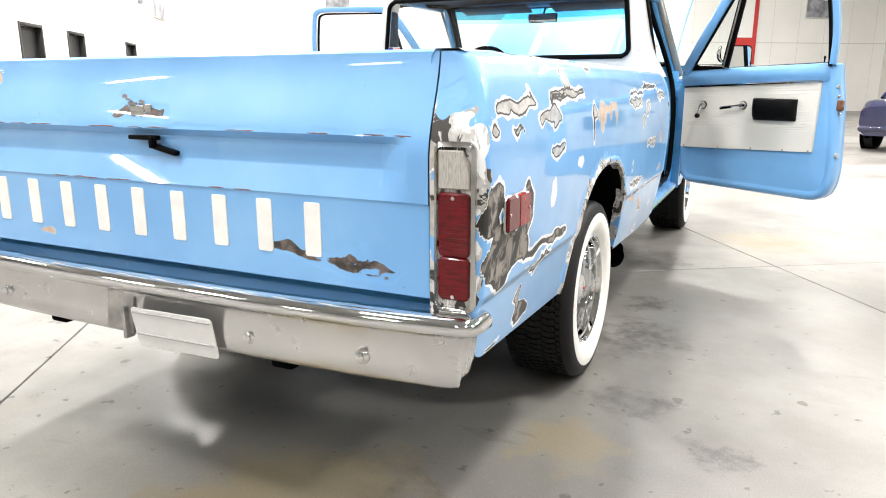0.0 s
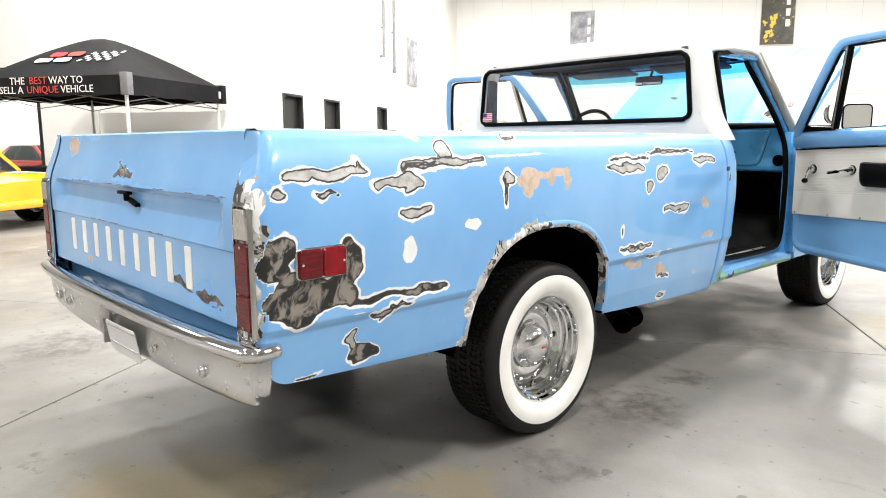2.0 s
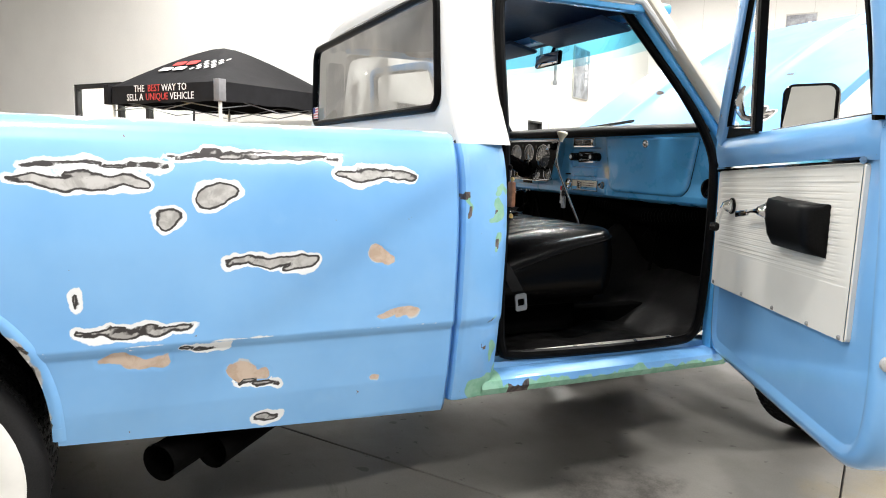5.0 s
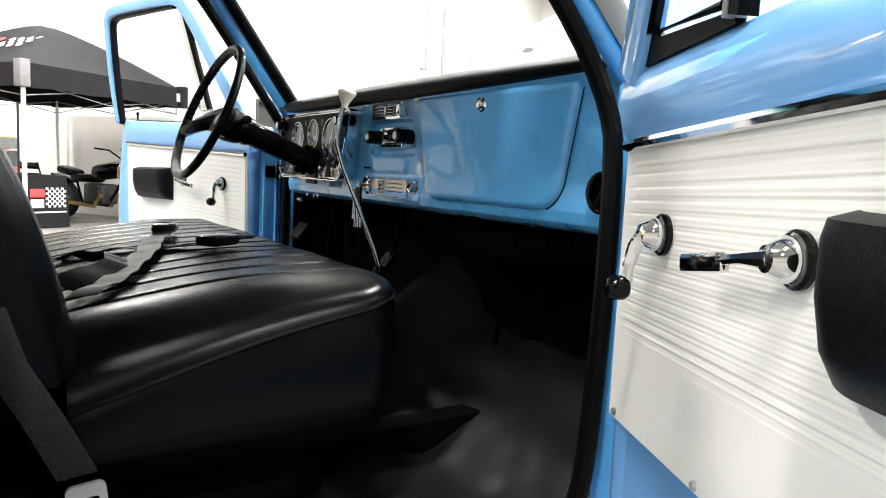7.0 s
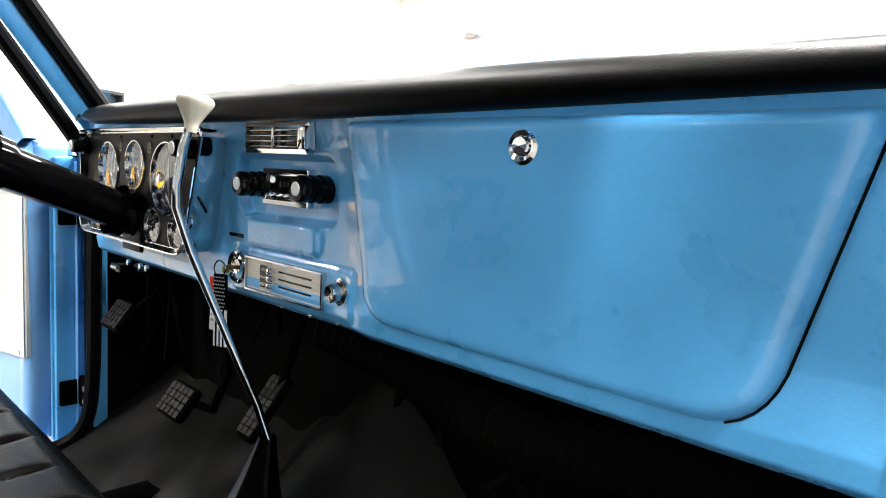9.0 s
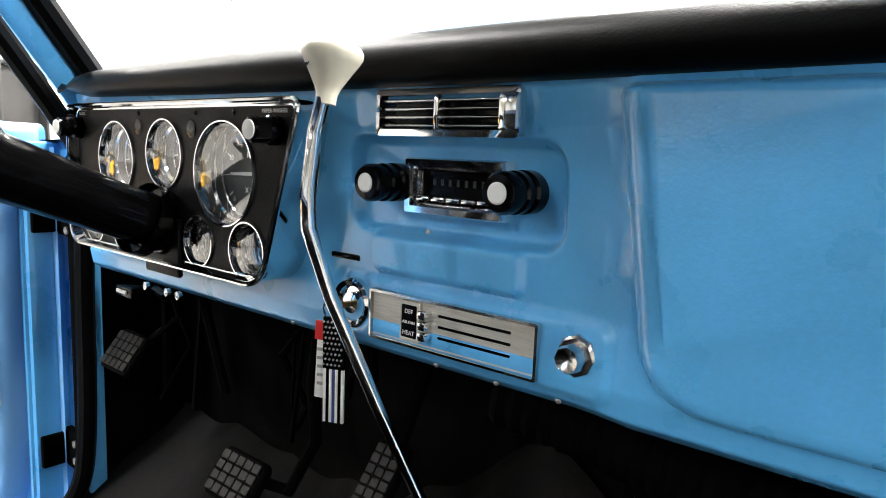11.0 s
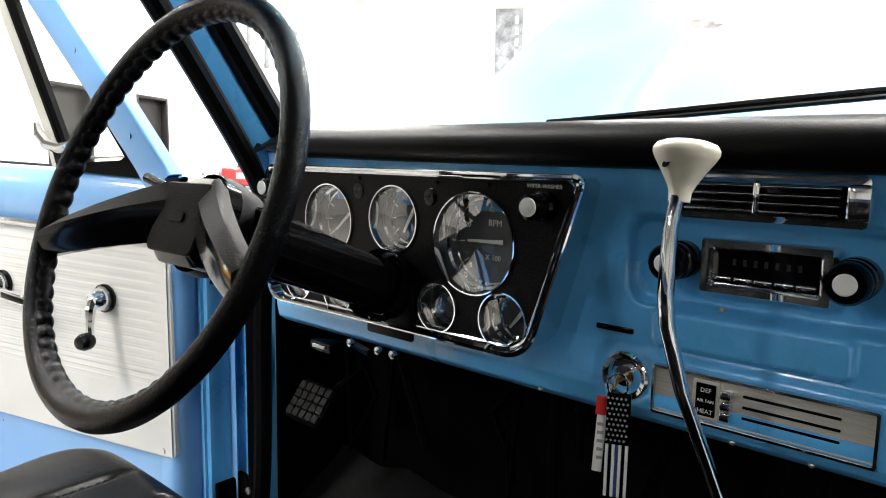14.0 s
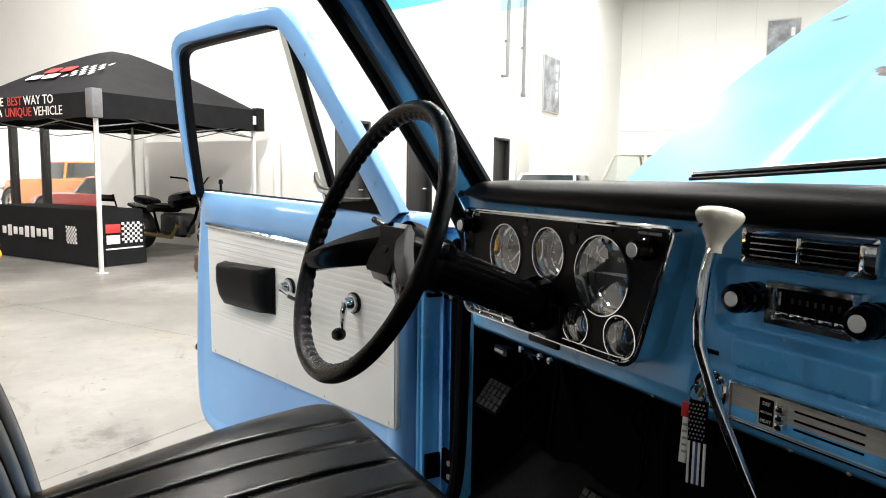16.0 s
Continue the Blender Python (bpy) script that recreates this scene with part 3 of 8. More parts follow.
# long wall with the doors, along b
DOORS = [(11.06, 12.0), (13.15, 14.07), (16.85, 17.7)]
wall_b, pb, db, ob_ = wall("wall_west", (A_LEFT, B_FAR), (A_LEFT, B_WING), CEIL, [(B_FAR - hi, B_FAR - lo, 0, 2.17) for lo, hi in DOORS])
wall("wall_wing", (A_LEFT - 0.25, B_WING), (A_WING, B_WING), CEIL, [(5.36, 10.4, 0, 2.82)], label="white painted wing wall with a glazed opening")
wall("wall_north", (A_RIGHT, B_FAR), (A_LEFT - 0.25, B_FAR), CEIL, label="white panelled end wall of the hall")
# east and south walls are out of view, grey to weaken the fill light
wall("wall_east", (A_RIGHT, B_BACK), (A_RIGHT, B_FAR), CEIL, material=M_WALL_GREY, label="unseen hall wall, greyed to cut bounced light")
wall("wall_south", (A_WING, B_BACK), (A_RIGHT, B_BACK), CEIL, material=M_WALL_GREY, label="unseen hall wall, greyed to cut bounced light")
wall("wall_far_west", (A_WING, B_WING + 9), (A_WING, B_BACK), CEIL)
wall("wall_showroom", (A_LEFT - 1.6, B_WING + 9), (A_WING, B_WING + 9), CEIL)

# doors stand open on dark rooms
for k, (lo, hi) in enumerate(DOORS):
    door_frame = Geo()
    inside = A_LEFT - 0.04
    turn = pose(0, 0, 0, 0, 0, HALL_TURN)
    for b in (lo + 0.025, hi - 0.025):
        door_frame.box(hall(inside, b, 1.085), (0.12, 0.05, 2.17), 0.004, turn)
    door_frame.box(hall(inside, (lo + hi) / 2, 2.145), (0.12, hi - lo - 0.1, 0.05), 0.004, turn)
    d = tagged(part("door_%d" % (k + 1), door_frame, M_FRAME, None), "black steel door and frame in the white wall", "door", kind="structure")
    part("door_leaf", Geo().box(hall(A_LEFT - 0.12, (lo + hi) / 2, 1.06), (0.05, hi - lo - 0.1, 2.12), 0.004, turn), M_DOOR, d)
    part("door_handle", Geo().tube([hall(A_LEFT - 0.09, hi - 0.16, 1.02), hall(A_LEFT - 0.03, hi - 0.16, 1.02), hall(A_LEFT - 0.03, hi - 0.28, 1.02)], 0.011, 8), M_STEEL, d)
board = part("notice_board", Geo().box(hall(A_LEFT + 0.02, 18.5, 1.62), (0.04, 0.8, 1.1), 0.006, pose(0, 0, 0, 0, 0, HALL_TURN)), M_WALL_GREY, None)
tagged(board, "grey notice board on the white wall", "board")

# panel joints of the end wall
seams = Geo()
for k in range(24):
    seams.box(hall(A_LEFT + 1.2 * k + 0.7, B_FAR - 0.004, CEIL / 2), (0.010, 0.004, CEIL), 0, pose(0, 0, 0, 0, 0, HALL_TURN))
seams.box(hall((A_LEFT + A_RIGHT) / 2, B_FAR - 0.006, 2.9), (A_RIGHT - A_LEFT, 0.012, 0.03), 0, pose(0, 0, 0, 0, 0, HALL_TURN))
tagged(part("trim", seams, M_WALL_GREY, wall_b, smooth=0), "grey panel joints of the end wall")

# glazed opening of the wing wall
glazing = Geo()
s0, s1 = A_LEFT - 0.25 - 5.36, A_LEFT - 0.25 - 10.4
POSTS = (s0 - 0.06, -12.34, -13.51, s1 + 0.06)
for a in POSTS:
    glazing.box(hall(a, B_WING + 0.1, 1.41), (0.13, 0.14, 2.82), 0.004, pose(0, 0, 0, 0, 0, HALL_TURN))
glazing.box(hall((s0 + s1) / 2, B_WING + 0.1, 2.76), (s0 - s1, 0.14, 0.12), 0.004, pose(0, 0, 0, 0, 0, HALL_TURN))
shop = tagged(part("window_1", glazing, M_FRAME, None), "black framed glazed opening to the bright showroom", "window", kind="structure")
for k in range(3):
    a0 = (POSTS[k] + POSTS[k + 1]) / 2
    pane = part("pane", Geo().box(hall(a0, B_WING + 0.1, 1.4), (POSTS[k] - POSTS[k + 1] - 0.14, 0.008, 2.6), 0, pose(0, 0, 0, 0, 0, HALL_TURN)), M_GLASS, shop, smooth=0)
    pane.visible_shadow = False

# pipes down the long wall
for b, low, foot in ((17.35, 3.57, 0.3), (18.3, 3.28, 0.0)):
    geo = Geo().tube([hall(A_LEFT + 0.07, b, CEIL), hall(A_LEFT + 0.07, b, low + 0.02)], 0.04, 10)
    if foot:
        geo.tube([hall(A_LEFT + 0.07, b, low + 0.03), hall(A_LEFT + 0.07, b - foot, low)], 0.03, 8)
    else:
        geo.box(hall(A_LEFT + 0.07, b, low), (0.09, 0.09, 0.12), 0.01)
    for z in (4.4, 5.9, 7.2):
        geo.box(hall(A_LEFT + 0.045, b, z), (0.1, 0.1, 0.03), 0.004, pose(0, 0, 0, 0, 0, HALL_TURN))
    tagged(part("wall_pipe", geo, M_PIPE, None), "grey steel pipe clipped to the white wall", "pipe", "pipes on the wall")


def poster(a, b, z, w, h, along_b, material, label):
    turn = pose(0, 0, 0, 0, 0, HALL_TURN + (90 if along_b else 0))
    off = (0.025, 0) if along_b else (0, -0.025)
    t = thing("poster", hall(a + off[0], b + off[1], z), label, "poster", turn=HALL_TURN + (90 if along_b else 0))
    face = -0.006 if not along_b else 0.006
    part("backing", Geo().box((0, 0, 0), (w, 0.03, h), 0.003), M_WALL_GREY, t)
    sign = -1
    part("print", Geo().box((0, sign * 0.018, 0), (w * 0.96, 0.006, h * 0.96)), material, t)
    bars = Geo()
    for k in range(4):
        bars.box((w * 0.3 - 0.02, sign * 0.024, h * (0.32 - 0.16 * k)), (w * 0.12, 0.006, h * 0.11))
    part("lettering", bars, M_PRINT, t)


poster(0.25, B_FAR, 5.15, 0.95, 2.3, False, M_POSTER, "tall grey printed poster hung on the end wall")
poster(7.4, B_FAR, 5.9, 1.2, 2.4, False, M_POSTER_B, "black and yellow printed poster hung on the end wall")
poster(20.6, B_FAR, 5.2, 1.1, 2.6, False, M_POSTER, "dark printed banner hung on the end wall")
poster(A_LEFT, 20.3, 3.75, 1.2, 1.5, True, M_POSTER, "grey printed poster on the long wall")

banner = thing("wall_banner", hall(17.4, B_FAR - 0.05, 2.0), "tall red wall banner with a white upper field", "banner", turn=HALL_TURN)
part("cloth", Geo().box((0, 0, 1.6), (0.95, 0.04, 3.2), 0.004), M_RED, banner)
part("white_field", Geo().box((-0.2, -0.024, 2.1), (0.95, 0.006, 2.0)), M_PRINT, banner)

# low grey partition behind the tent
part_wall = thing("partition", hall(-7.3, B_WING - 0.12), "low off-white partition board against the white wall", "partition", turn=HALL_TURN)
part("board", Geo().box((0, 0, 0.9), (3.2, 0.06, 1.8), 0.01), M_WALL, part_wall)
for x in (-1.6, 1.6):
    part("post", Geo().box((x, -0.01, 0.93), (0.07, 0.1, 1.86), 0.008), M_LEG, part_wall)

# lamp housings under the ceiling
first = None
for a, b, share in LAMPS:
    at = Matrix.Translation(hall(a, b, CEIL - 0.6)) @ pose(0, 0, 0, 0, 0, HALL_TURN + 90)
    if first is None:
        first = thing("high_bay_light", (0, 0, 0), "white high bay light hung under the ceiling", "ceiling light", "lights under the ceiling")
        part("housing", Geo().box((0, 0, 0.06), (1.6, 0.5, 0.08), 0.02), M_LEG, first)
        for x in (-0.7, 0.7):
            part("wire", Geo().tube([(x, 0, 0.1), (x, 0, 0.6)], 0.006, 6), M_PIPE, first)
        first.matrix_basis = at
    else:
        copy_thing(first, at)


# ---- the pickup truck: body ----
truck = thing("pickup_truck", (0, 0, 0), "faded light blue pickup truck, sanded patches, doors and hood open", "pickup truck")

SIDE_Z = [0.36, 0.40, 0.50, 0.60, 0.640, 0.652, 0.664, 0.69, 0.80, 0.90, 1.00, 1.06, 1.10, 1.14, 1.165, 1.18, 1.19]
SIDE_X = [0.915, 0.935, 0.957, 0.973, 0.978, 0.985, 0.990, 0.991, 0.998, 1.003, 0.999, 0.992, 0.983, 0.969, 0.956, 0.945, 0.926]
ARCH_Y, ARCH_Z, ARCH_A, ARCH_B, ARCH_P = 1.25, 0.44, 0.425, 0.412, 2.4


def side_x(z):
    """The section of the body side; its shoulder runs in a soft curve, the crease stays crisp."""
    if z < 0.72:
        return float(np.interp(z, SIDE_Z, SIDE_X))
    soft = min(0.035, (z - 0.70) * 0.5, max(0.0, (1.19 - z)))
    return float(np.mean(np.interp([z + soft * (k / 6 - 1) for k in range(13)], SIDE_Z, SIDE_X)))


def rear_y(z):
    t = min(1, max(0, (z - 0.96) / 0.24))
    return 0.030 + 0.06 * t * t * (3 - 2 * t)


def arch_z(y, centre=ARCH_Y):
    u = abs(y - centre) / ARCH_A
    return ARCH_Z + ARCH_B * (1 - u**ARCH_P) ** (1 / ARCH_P) if u < 1 else -9


def hem_z(y):
    round_end = max(0.0, 1 - (y - 0.066) / 0.075)
    return 0.50 - 0.0455 * (y - 0.06) + 0.06 * (1 - math.sqrt(1 - min(1.0, round_end) ** 2))


def blob_wear(rows):
    """Returns a function of a place in a panel: how far outside the nearest scuffed patch it lies (inside: minus), and that patch's tone.
    Each patch is a ragged chain of strokes inside its half length and half height."""
    chains = []
    for n, (cu, cz, ru, rz, kind) in enumerate(rows):
        rnd = random.Random(n * 31 + int(cu * 997))
        short, long = min(ru, rz), max(ru, rz)
        count = 3 + min(4, int(long / short / 2))
        chain = []
        for j in range(count):
            t = -1 + 2 * j / (count - 1)
            side = rnd.uniform(-0.55, 0.55) * short
            r = short * rnd.uniform(0.45, 1.05) * (1.25 if long < 3 * short else 1.05) * (0.7 if j in (0, count - 1) else 1.0)
            reach = t * max(long - short * 0.6, short * 0.4)
            chain.append((cu + reach, cz + side, r) if ru >= rz else (cu + side, cz + reach, r))
        if long > 3.6 * short and rnd.random() < 0.7:
            j = rnd.randrange(1, count - 1)
            u, z, r = chain[j]
            chain.append((u + rnd.uniform(-0.4, 0.4) * ru, z + rnd.choice((-1.3, 1.3)) * short, short * 0.4))
        chains.append((cu, cz, ru + 0.06, rz + 0.06, float(kind), chain))

    def wear(u, z):
        best, tone, rust = 1.0, 0.0, 1.0
        w = noise.noise_vector(Vector((u * 16, z * 19, 1.5)))
        w2 = noise.noise_vector(Vector((u * 42, z * 47, 7.5)))
        pu, pz = u + w.x * 0.013 + w2.x * 0.0055, z + w.y * 0.010 + w2.y * 0.0045
        for cu, cz, lu, lz, kind, chain in chains:
            if abs(pu - cu) > lu or abs(pz - cz) > lz:
                continue
            for (u0, z0, r0), (u1, z1, r1) in zip(chain, chain[1:]):
                du, dz = u1 - u0, z1 - z0
                k = max(0.0, min(1.0, ((pu - u0) * du + (pz - z0) * dz) / (du * du + dz * dz + 1e-9)))
                d = math.hypot(pu - u0 - k * du, pz - z0 - k * dz) - r0 - k * (r1 - r0)
                if kind == 5.0:
                    rust = min(rust, d)
                if d < best:
                    best, tone = d, kind
        return (min(best, -0.012), 5.0) if rust < 0.001 else (best, tone)
    return wear


# sanded patches of the bed side: place along the truck, height, half length, half height, tone
PATCH_HIGH = [(0.26, 1.071, 0.145, 0.018, 0), (0.10, 1.023, 0.026, 0.014, 0), (0.25, 1.018, 0.042, 0.012, 0), (0.51, 1.038, 0.10, 0.024, 0), (0.71, 1.095, 0.185, 0.013, 0),
              (0.71, 1.138, 0.040, 0.026, 0), (0.57, 0.954, 0.062, 0.018, 0), (0.978, 0.990, 0.016, 0.052, 1), (1.0, 1.034, 0.034, 0.020, 0), (1.10, 1.034, 0.062, 0.040, 2), (1.10, 1.00, 0.024, 0.034, 2), (1.22, 1.042, 0.12, 0.012, 2), (1.335, 1.018, 0.018, 0.042, 2), (1.235, 1.018, 0.018, 0.022, 2),
              (0.82, 0.893, 0.028, 0.009, 3), (0.54, 0.835, 0.019, 0.031, 3), (1.05, 1.178, 0.042, 0.011, 0), (0.60, 1.176, 0.026, 0.010, 2)]
PATCH_FRONT = [(2.03, 1.024, 0.048, 0.024, 0), (1.74, 1.050, 0.15, 0.018, 0), (2.13, 1.114, 0.21, 0.009, 0), (2.44, 1.074, 0.11, 0.016, 0), (1.78, 1.090, 0.155, 0.007, 0),
               (1.92, 0.960, 0.030, 0.022, 0), (2.16, 0.862, 0.115, 0.020, 0), (2.46, 0.863, 0.038, 0.025, 2), (2.50, 0.697, 0.066, 0.013, 2), (1.72, 0.786, 0.012, 0.022, 0),
               (1.85, 0.699, 0.13, 0.012, 0), (1.84, 0.625, 0.085, 0.024, 2), (2.11, 0.567, 0.052, 0.026, 2), (2.13, 0.535, 0.056, 0.011, 0), (2.16, 0.440, 0.032, 0.014, 0),
               (2.45, 0.530, 0.012, 0.010, 2), (2.00, 0.645, 0.058, 0.006, 0)]
PATCH_LOW = [(0.345, 0.582, 0.024, 0.034, 0), (0.385, 0.535, 0.060, 0.024, 1), (0.52, 0.704, 0.195, 0.015, 1), (0.44, 0.647, 0.052, 0.012, 0), (0.52, 0.664, 0.046, 0.009, 0), (0.15, 0.760, 0.10, 0.062, 1),
             (0.10, 0.850, 0.050, 0.060, 1), (0.32, 0.825, 0.032, 0.080, 1), (0.26, 0.745, 0.09, 0.045, 1), (0.20, 0.500, 0.05, 0.005, 0)]
patch_wear = blob_wear(PATCH_HIGH + PATCH_FRONT + PATCH_LOW)


def side_wear(x, y, z):
    best, tone = patch_wear(y, z)
    w = noise.noise(Vector(((y - abs(x)) * 30, z * 26, 3.0))) + 0.6 * noise.noise(Vector(((y - abs(x)) * 70, z * 60, 9.0)))
    # bare rolled lip of the wheel arch
    r = ((abs(y - ARCH_Y) / ARCH_A) ** ARCH_P + (max(0.0, z - ARCH_Z) / ARCH_B) ** ARCH_P) ** (1 / ARCH_P) if z > ARCH_Z else 9
    lip = (r - 1) * 0.40 - 0.036 - 0.024 * w + 0.24 * max(0.0, y - 1.16)
    if lip < best and y < 1.62:
        best, tone = lip, 6.0
    thin = (r - 1) * 0.40 - 0.007 - 0.011 * w
    if thin < best and y > 1.3:
        best, tone = thin, 6.0
    # chipped rear corner round the lamp
    if y < 0.16 and z > 0.56:
        corner = (y - 0.058 + max(0.0, z - 1.12) * 0.3 - max(0.0, 0.09 - abs(z - 1.03)) * 0.25) * 0.8 - 0.030 * noise.noise(Vector(((y - abs(x)) * 30, z * 22, 3.0))) - 0.008 * w
        if corner < best:
            best, tone = corner, 6.0
    # hairline wear along the crease and the rail
    crease = abs(z - 0.664) * 1.2 + 0.0105 + 0.012 * noise.noise(Vector((y * 5.0, 4.0, 0)))
    if crease < best:
        best, tone = max(crease, 0.0005), 0.0
    rail = (1.193 - z) + 0.009 + 0.016 * noise.noise(Vector((y * 6.5, 1.0, 2.0)))
    if rail < best:
        best, tone = rail, 0.0
    return best, tone


def set_wear(ob, function=None):
    mesh = ob.data
    wear, tone = np.ones(len(mesh.vertices), np.float32), np.zeros(len(mesh.vertices), np.float32)
    if function:
        for k, v in enumerate(mesh.vertices):
            wear[k], tone[k] = function(*v.co)
    for name, values in (("wear", wear), ("tone", tone)):
        mesh.attributes.new(name, "FLOAT", "POINT").data.foreach_set("value", values)
    return ob


def bed_side(s, step):
    """The outer skin of one bed side: rear post, round corner, long side with the wheel arch. s: 1 right, -1 left."""
    ys = [0.068 + (2.668 - 0.068) * k / round(2.6 / step) for k in range(round(2.6 / step) + 1)]
    ys += [ARCH_Y + ARCH_A * math.cos(math.pi * k / 48) * 0.9999 for k in range(49)]
    ys = sorted(set(round(y, 4) for y in ys))
    zs = sorted(set([round(0.36 + 0.83 * k / round(0.83 / step), 4) for k in range(round(0.83 / step) + 1)] + SIDE_Z))
    columns = []
    for x in (0.874, 0.88, 0.895, 0.91, 0.925, 0.94):
        columns.append([(s * min(x, side_x(max(z, hem_z(0.06))) - 0.03), rear_y(z), max(z, 0.56)) for z in zs])
    for a in (15, 35, 55, 75):
        ca, sa = math.cos(radians(a)), math.sin(radians(a))
        columns.append([(s * (side_x(max(z, 0.53)) - 0.03 + 0.03 * sa), rear_y(z) + 0.036 * (1 - ca), max(z, 0.56)) for z in zs])
    for y in ys:
        low = max(hem_z(y), arch_z(y))
        columns.append([(s * side_x(max(z, low)), y + (rear_y(z) - 0.03) * max(0, 1 - (y - 0.066) / 0.15), max(z, low)) for z in zs])
    if s > 0:
        head = [[tuple(Vector(p).lerp(Vector(q), k / 3)) for p, q in zip(one, two)] for one, two in zip(columns[:12], columns[1:13]) for k in range(3)]
        columns = head + columns[12:]
    # front end turns in towards the cab
    for dx, dy in ((0.012, 0.012), (0.04, 0.016)):
        columns.append([(s * (side_x(max(z, hem_z(2.67))) - dx), 2.668 + dy, max(z, hem_z(2.67))) for z in zs])
    geo = Geo().grid(columns)
    # rolled lip of the wheel arch
    lip = []
    for k in range(61):
        a = math.pi * k / 60
        c, sn = math.cos(a), math.sin(a)
        y = ARCH_Y - ARCH_A * math.copysign(abs(c) ** (2 / ARCH_P), c)
        z = ARCH_Z + ARCH_B * sn ** (2 / ARCH_P)
        z = max(z, hem_z(y) - 0.004)
        x = side_x(z)
        cy, cz = (ARCH_Y - y) * 0.05, (ARCH_Z - z) * 0.05
        lip.append([(s * (x - 0.001), y - cy * 0.9, z - cz * 0.9), (s * (x + 0.005), y - cy * 0.5, z - cz * 0.5), (s * (x + 0.006), y, z), (s * (x + 0.001), y + cy * 0.5, z + cz * 0.5), (s * (x - 0.035), y + cy * 0.5, z + cz * 0.5)])
    geo.grid(lip)
    # top rail and inner wall
    inner = []
    for y in [0.09 + 2.578 * k / 80 for k in range(81)]:
        low = max(0.66, 0.42 + math.sqrt(max(0.0, 0.475**2 - (y - ARCH_Y) ** 2)))
        inner.append([(s * 0.926, y, 1.19), (s * 0.915, y, 1.196), (s * 0.86, y, 1.196), (s * 0.85, y, 1.18), (s * 0.85, y, low)])
    geo.grid(inner)
    ob = part("bed_side", geo, M_PAINT, truck, "light blue bed side sanded through in many patches" if s > 0 else "light blue bed side", weld=0.0004, smooth=40)
    return set_wear(ob, side_wear if s > 0 else None)


bed_side(1, 0.0088)
bed_side(-1, 0.05)

bed = Geo()
bed.box((0, 1.38, 0.64), (1.14, 2.58, 0.04), 0).box((0, 0.42, 0.641), (1.72, 0.66, 0.038)).box((0, 2.205, 0.641), (1.72, 0.93, 0.038))
bed.box((0, 2.655, 0.92), (1.84, 0.03, 0.54), 0.004)
for s in (1, -1):
    bed.grid([[(s * x, ARCH_Y - 0.49 * math.cos(math.pi * k / 20), 0.42 + 0.48 * math.sin(math.pi * k / 20)) for x in (0.86, 0.58)] for k in range(21)])
part("bed_floor", bed, M_BLUE_IN, truck, "blue painted steel bed floor and front panel", smooth=30)
for k in range(7):
    part("bed_board", Geo().box((-0.54 + 0.18 * k, 1.34, 0.672), (0.16, 2.5, 0.02), 0.003), M_WOOD, truck)

# wheel houses and frame under the body, coloured near black to deepen its shade
chassis = part("chassis_frame", Geo().box((0, 1.31, 0.34), (0.28, 0.26, 0.26), 0.1), M_DARK, truck, "chassis with axles and wheel houses, blackened for shade", smooth=30)


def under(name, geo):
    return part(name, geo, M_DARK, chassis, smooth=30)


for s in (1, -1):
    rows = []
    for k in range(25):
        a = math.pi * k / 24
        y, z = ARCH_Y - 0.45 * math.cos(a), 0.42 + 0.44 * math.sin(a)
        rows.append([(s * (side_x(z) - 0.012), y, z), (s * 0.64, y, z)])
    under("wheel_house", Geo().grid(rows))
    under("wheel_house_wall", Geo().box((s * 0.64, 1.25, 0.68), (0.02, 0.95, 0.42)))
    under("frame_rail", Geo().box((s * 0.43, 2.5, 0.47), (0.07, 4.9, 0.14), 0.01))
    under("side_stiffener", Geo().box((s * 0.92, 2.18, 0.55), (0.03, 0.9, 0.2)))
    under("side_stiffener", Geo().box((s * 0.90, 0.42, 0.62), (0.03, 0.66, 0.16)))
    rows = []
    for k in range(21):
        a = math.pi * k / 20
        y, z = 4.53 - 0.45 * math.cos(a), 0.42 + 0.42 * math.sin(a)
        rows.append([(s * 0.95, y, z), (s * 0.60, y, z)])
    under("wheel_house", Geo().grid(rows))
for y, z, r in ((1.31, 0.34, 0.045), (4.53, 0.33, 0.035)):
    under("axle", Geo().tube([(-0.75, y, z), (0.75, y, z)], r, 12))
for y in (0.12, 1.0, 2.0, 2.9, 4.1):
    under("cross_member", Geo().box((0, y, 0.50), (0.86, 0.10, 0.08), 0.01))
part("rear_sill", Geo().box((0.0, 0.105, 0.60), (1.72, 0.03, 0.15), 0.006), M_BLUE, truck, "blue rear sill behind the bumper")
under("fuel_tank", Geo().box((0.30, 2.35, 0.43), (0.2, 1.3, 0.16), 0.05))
for dx, dy in ((0, 0), (-0.03, 0.13)):
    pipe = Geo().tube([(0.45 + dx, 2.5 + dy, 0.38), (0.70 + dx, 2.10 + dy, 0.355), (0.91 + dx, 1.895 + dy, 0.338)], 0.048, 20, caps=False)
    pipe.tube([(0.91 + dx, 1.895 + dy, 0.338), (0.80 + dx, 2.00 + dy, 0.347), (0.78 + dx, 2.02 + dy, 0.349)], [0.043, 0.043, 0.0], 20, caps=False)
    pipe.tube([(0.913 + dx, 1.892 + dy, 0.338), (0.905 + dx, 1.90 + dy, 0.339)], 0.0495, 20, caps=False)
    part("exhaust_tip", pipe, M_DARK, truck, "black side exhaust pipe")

# ---- tailgate ----
TG = 0.868


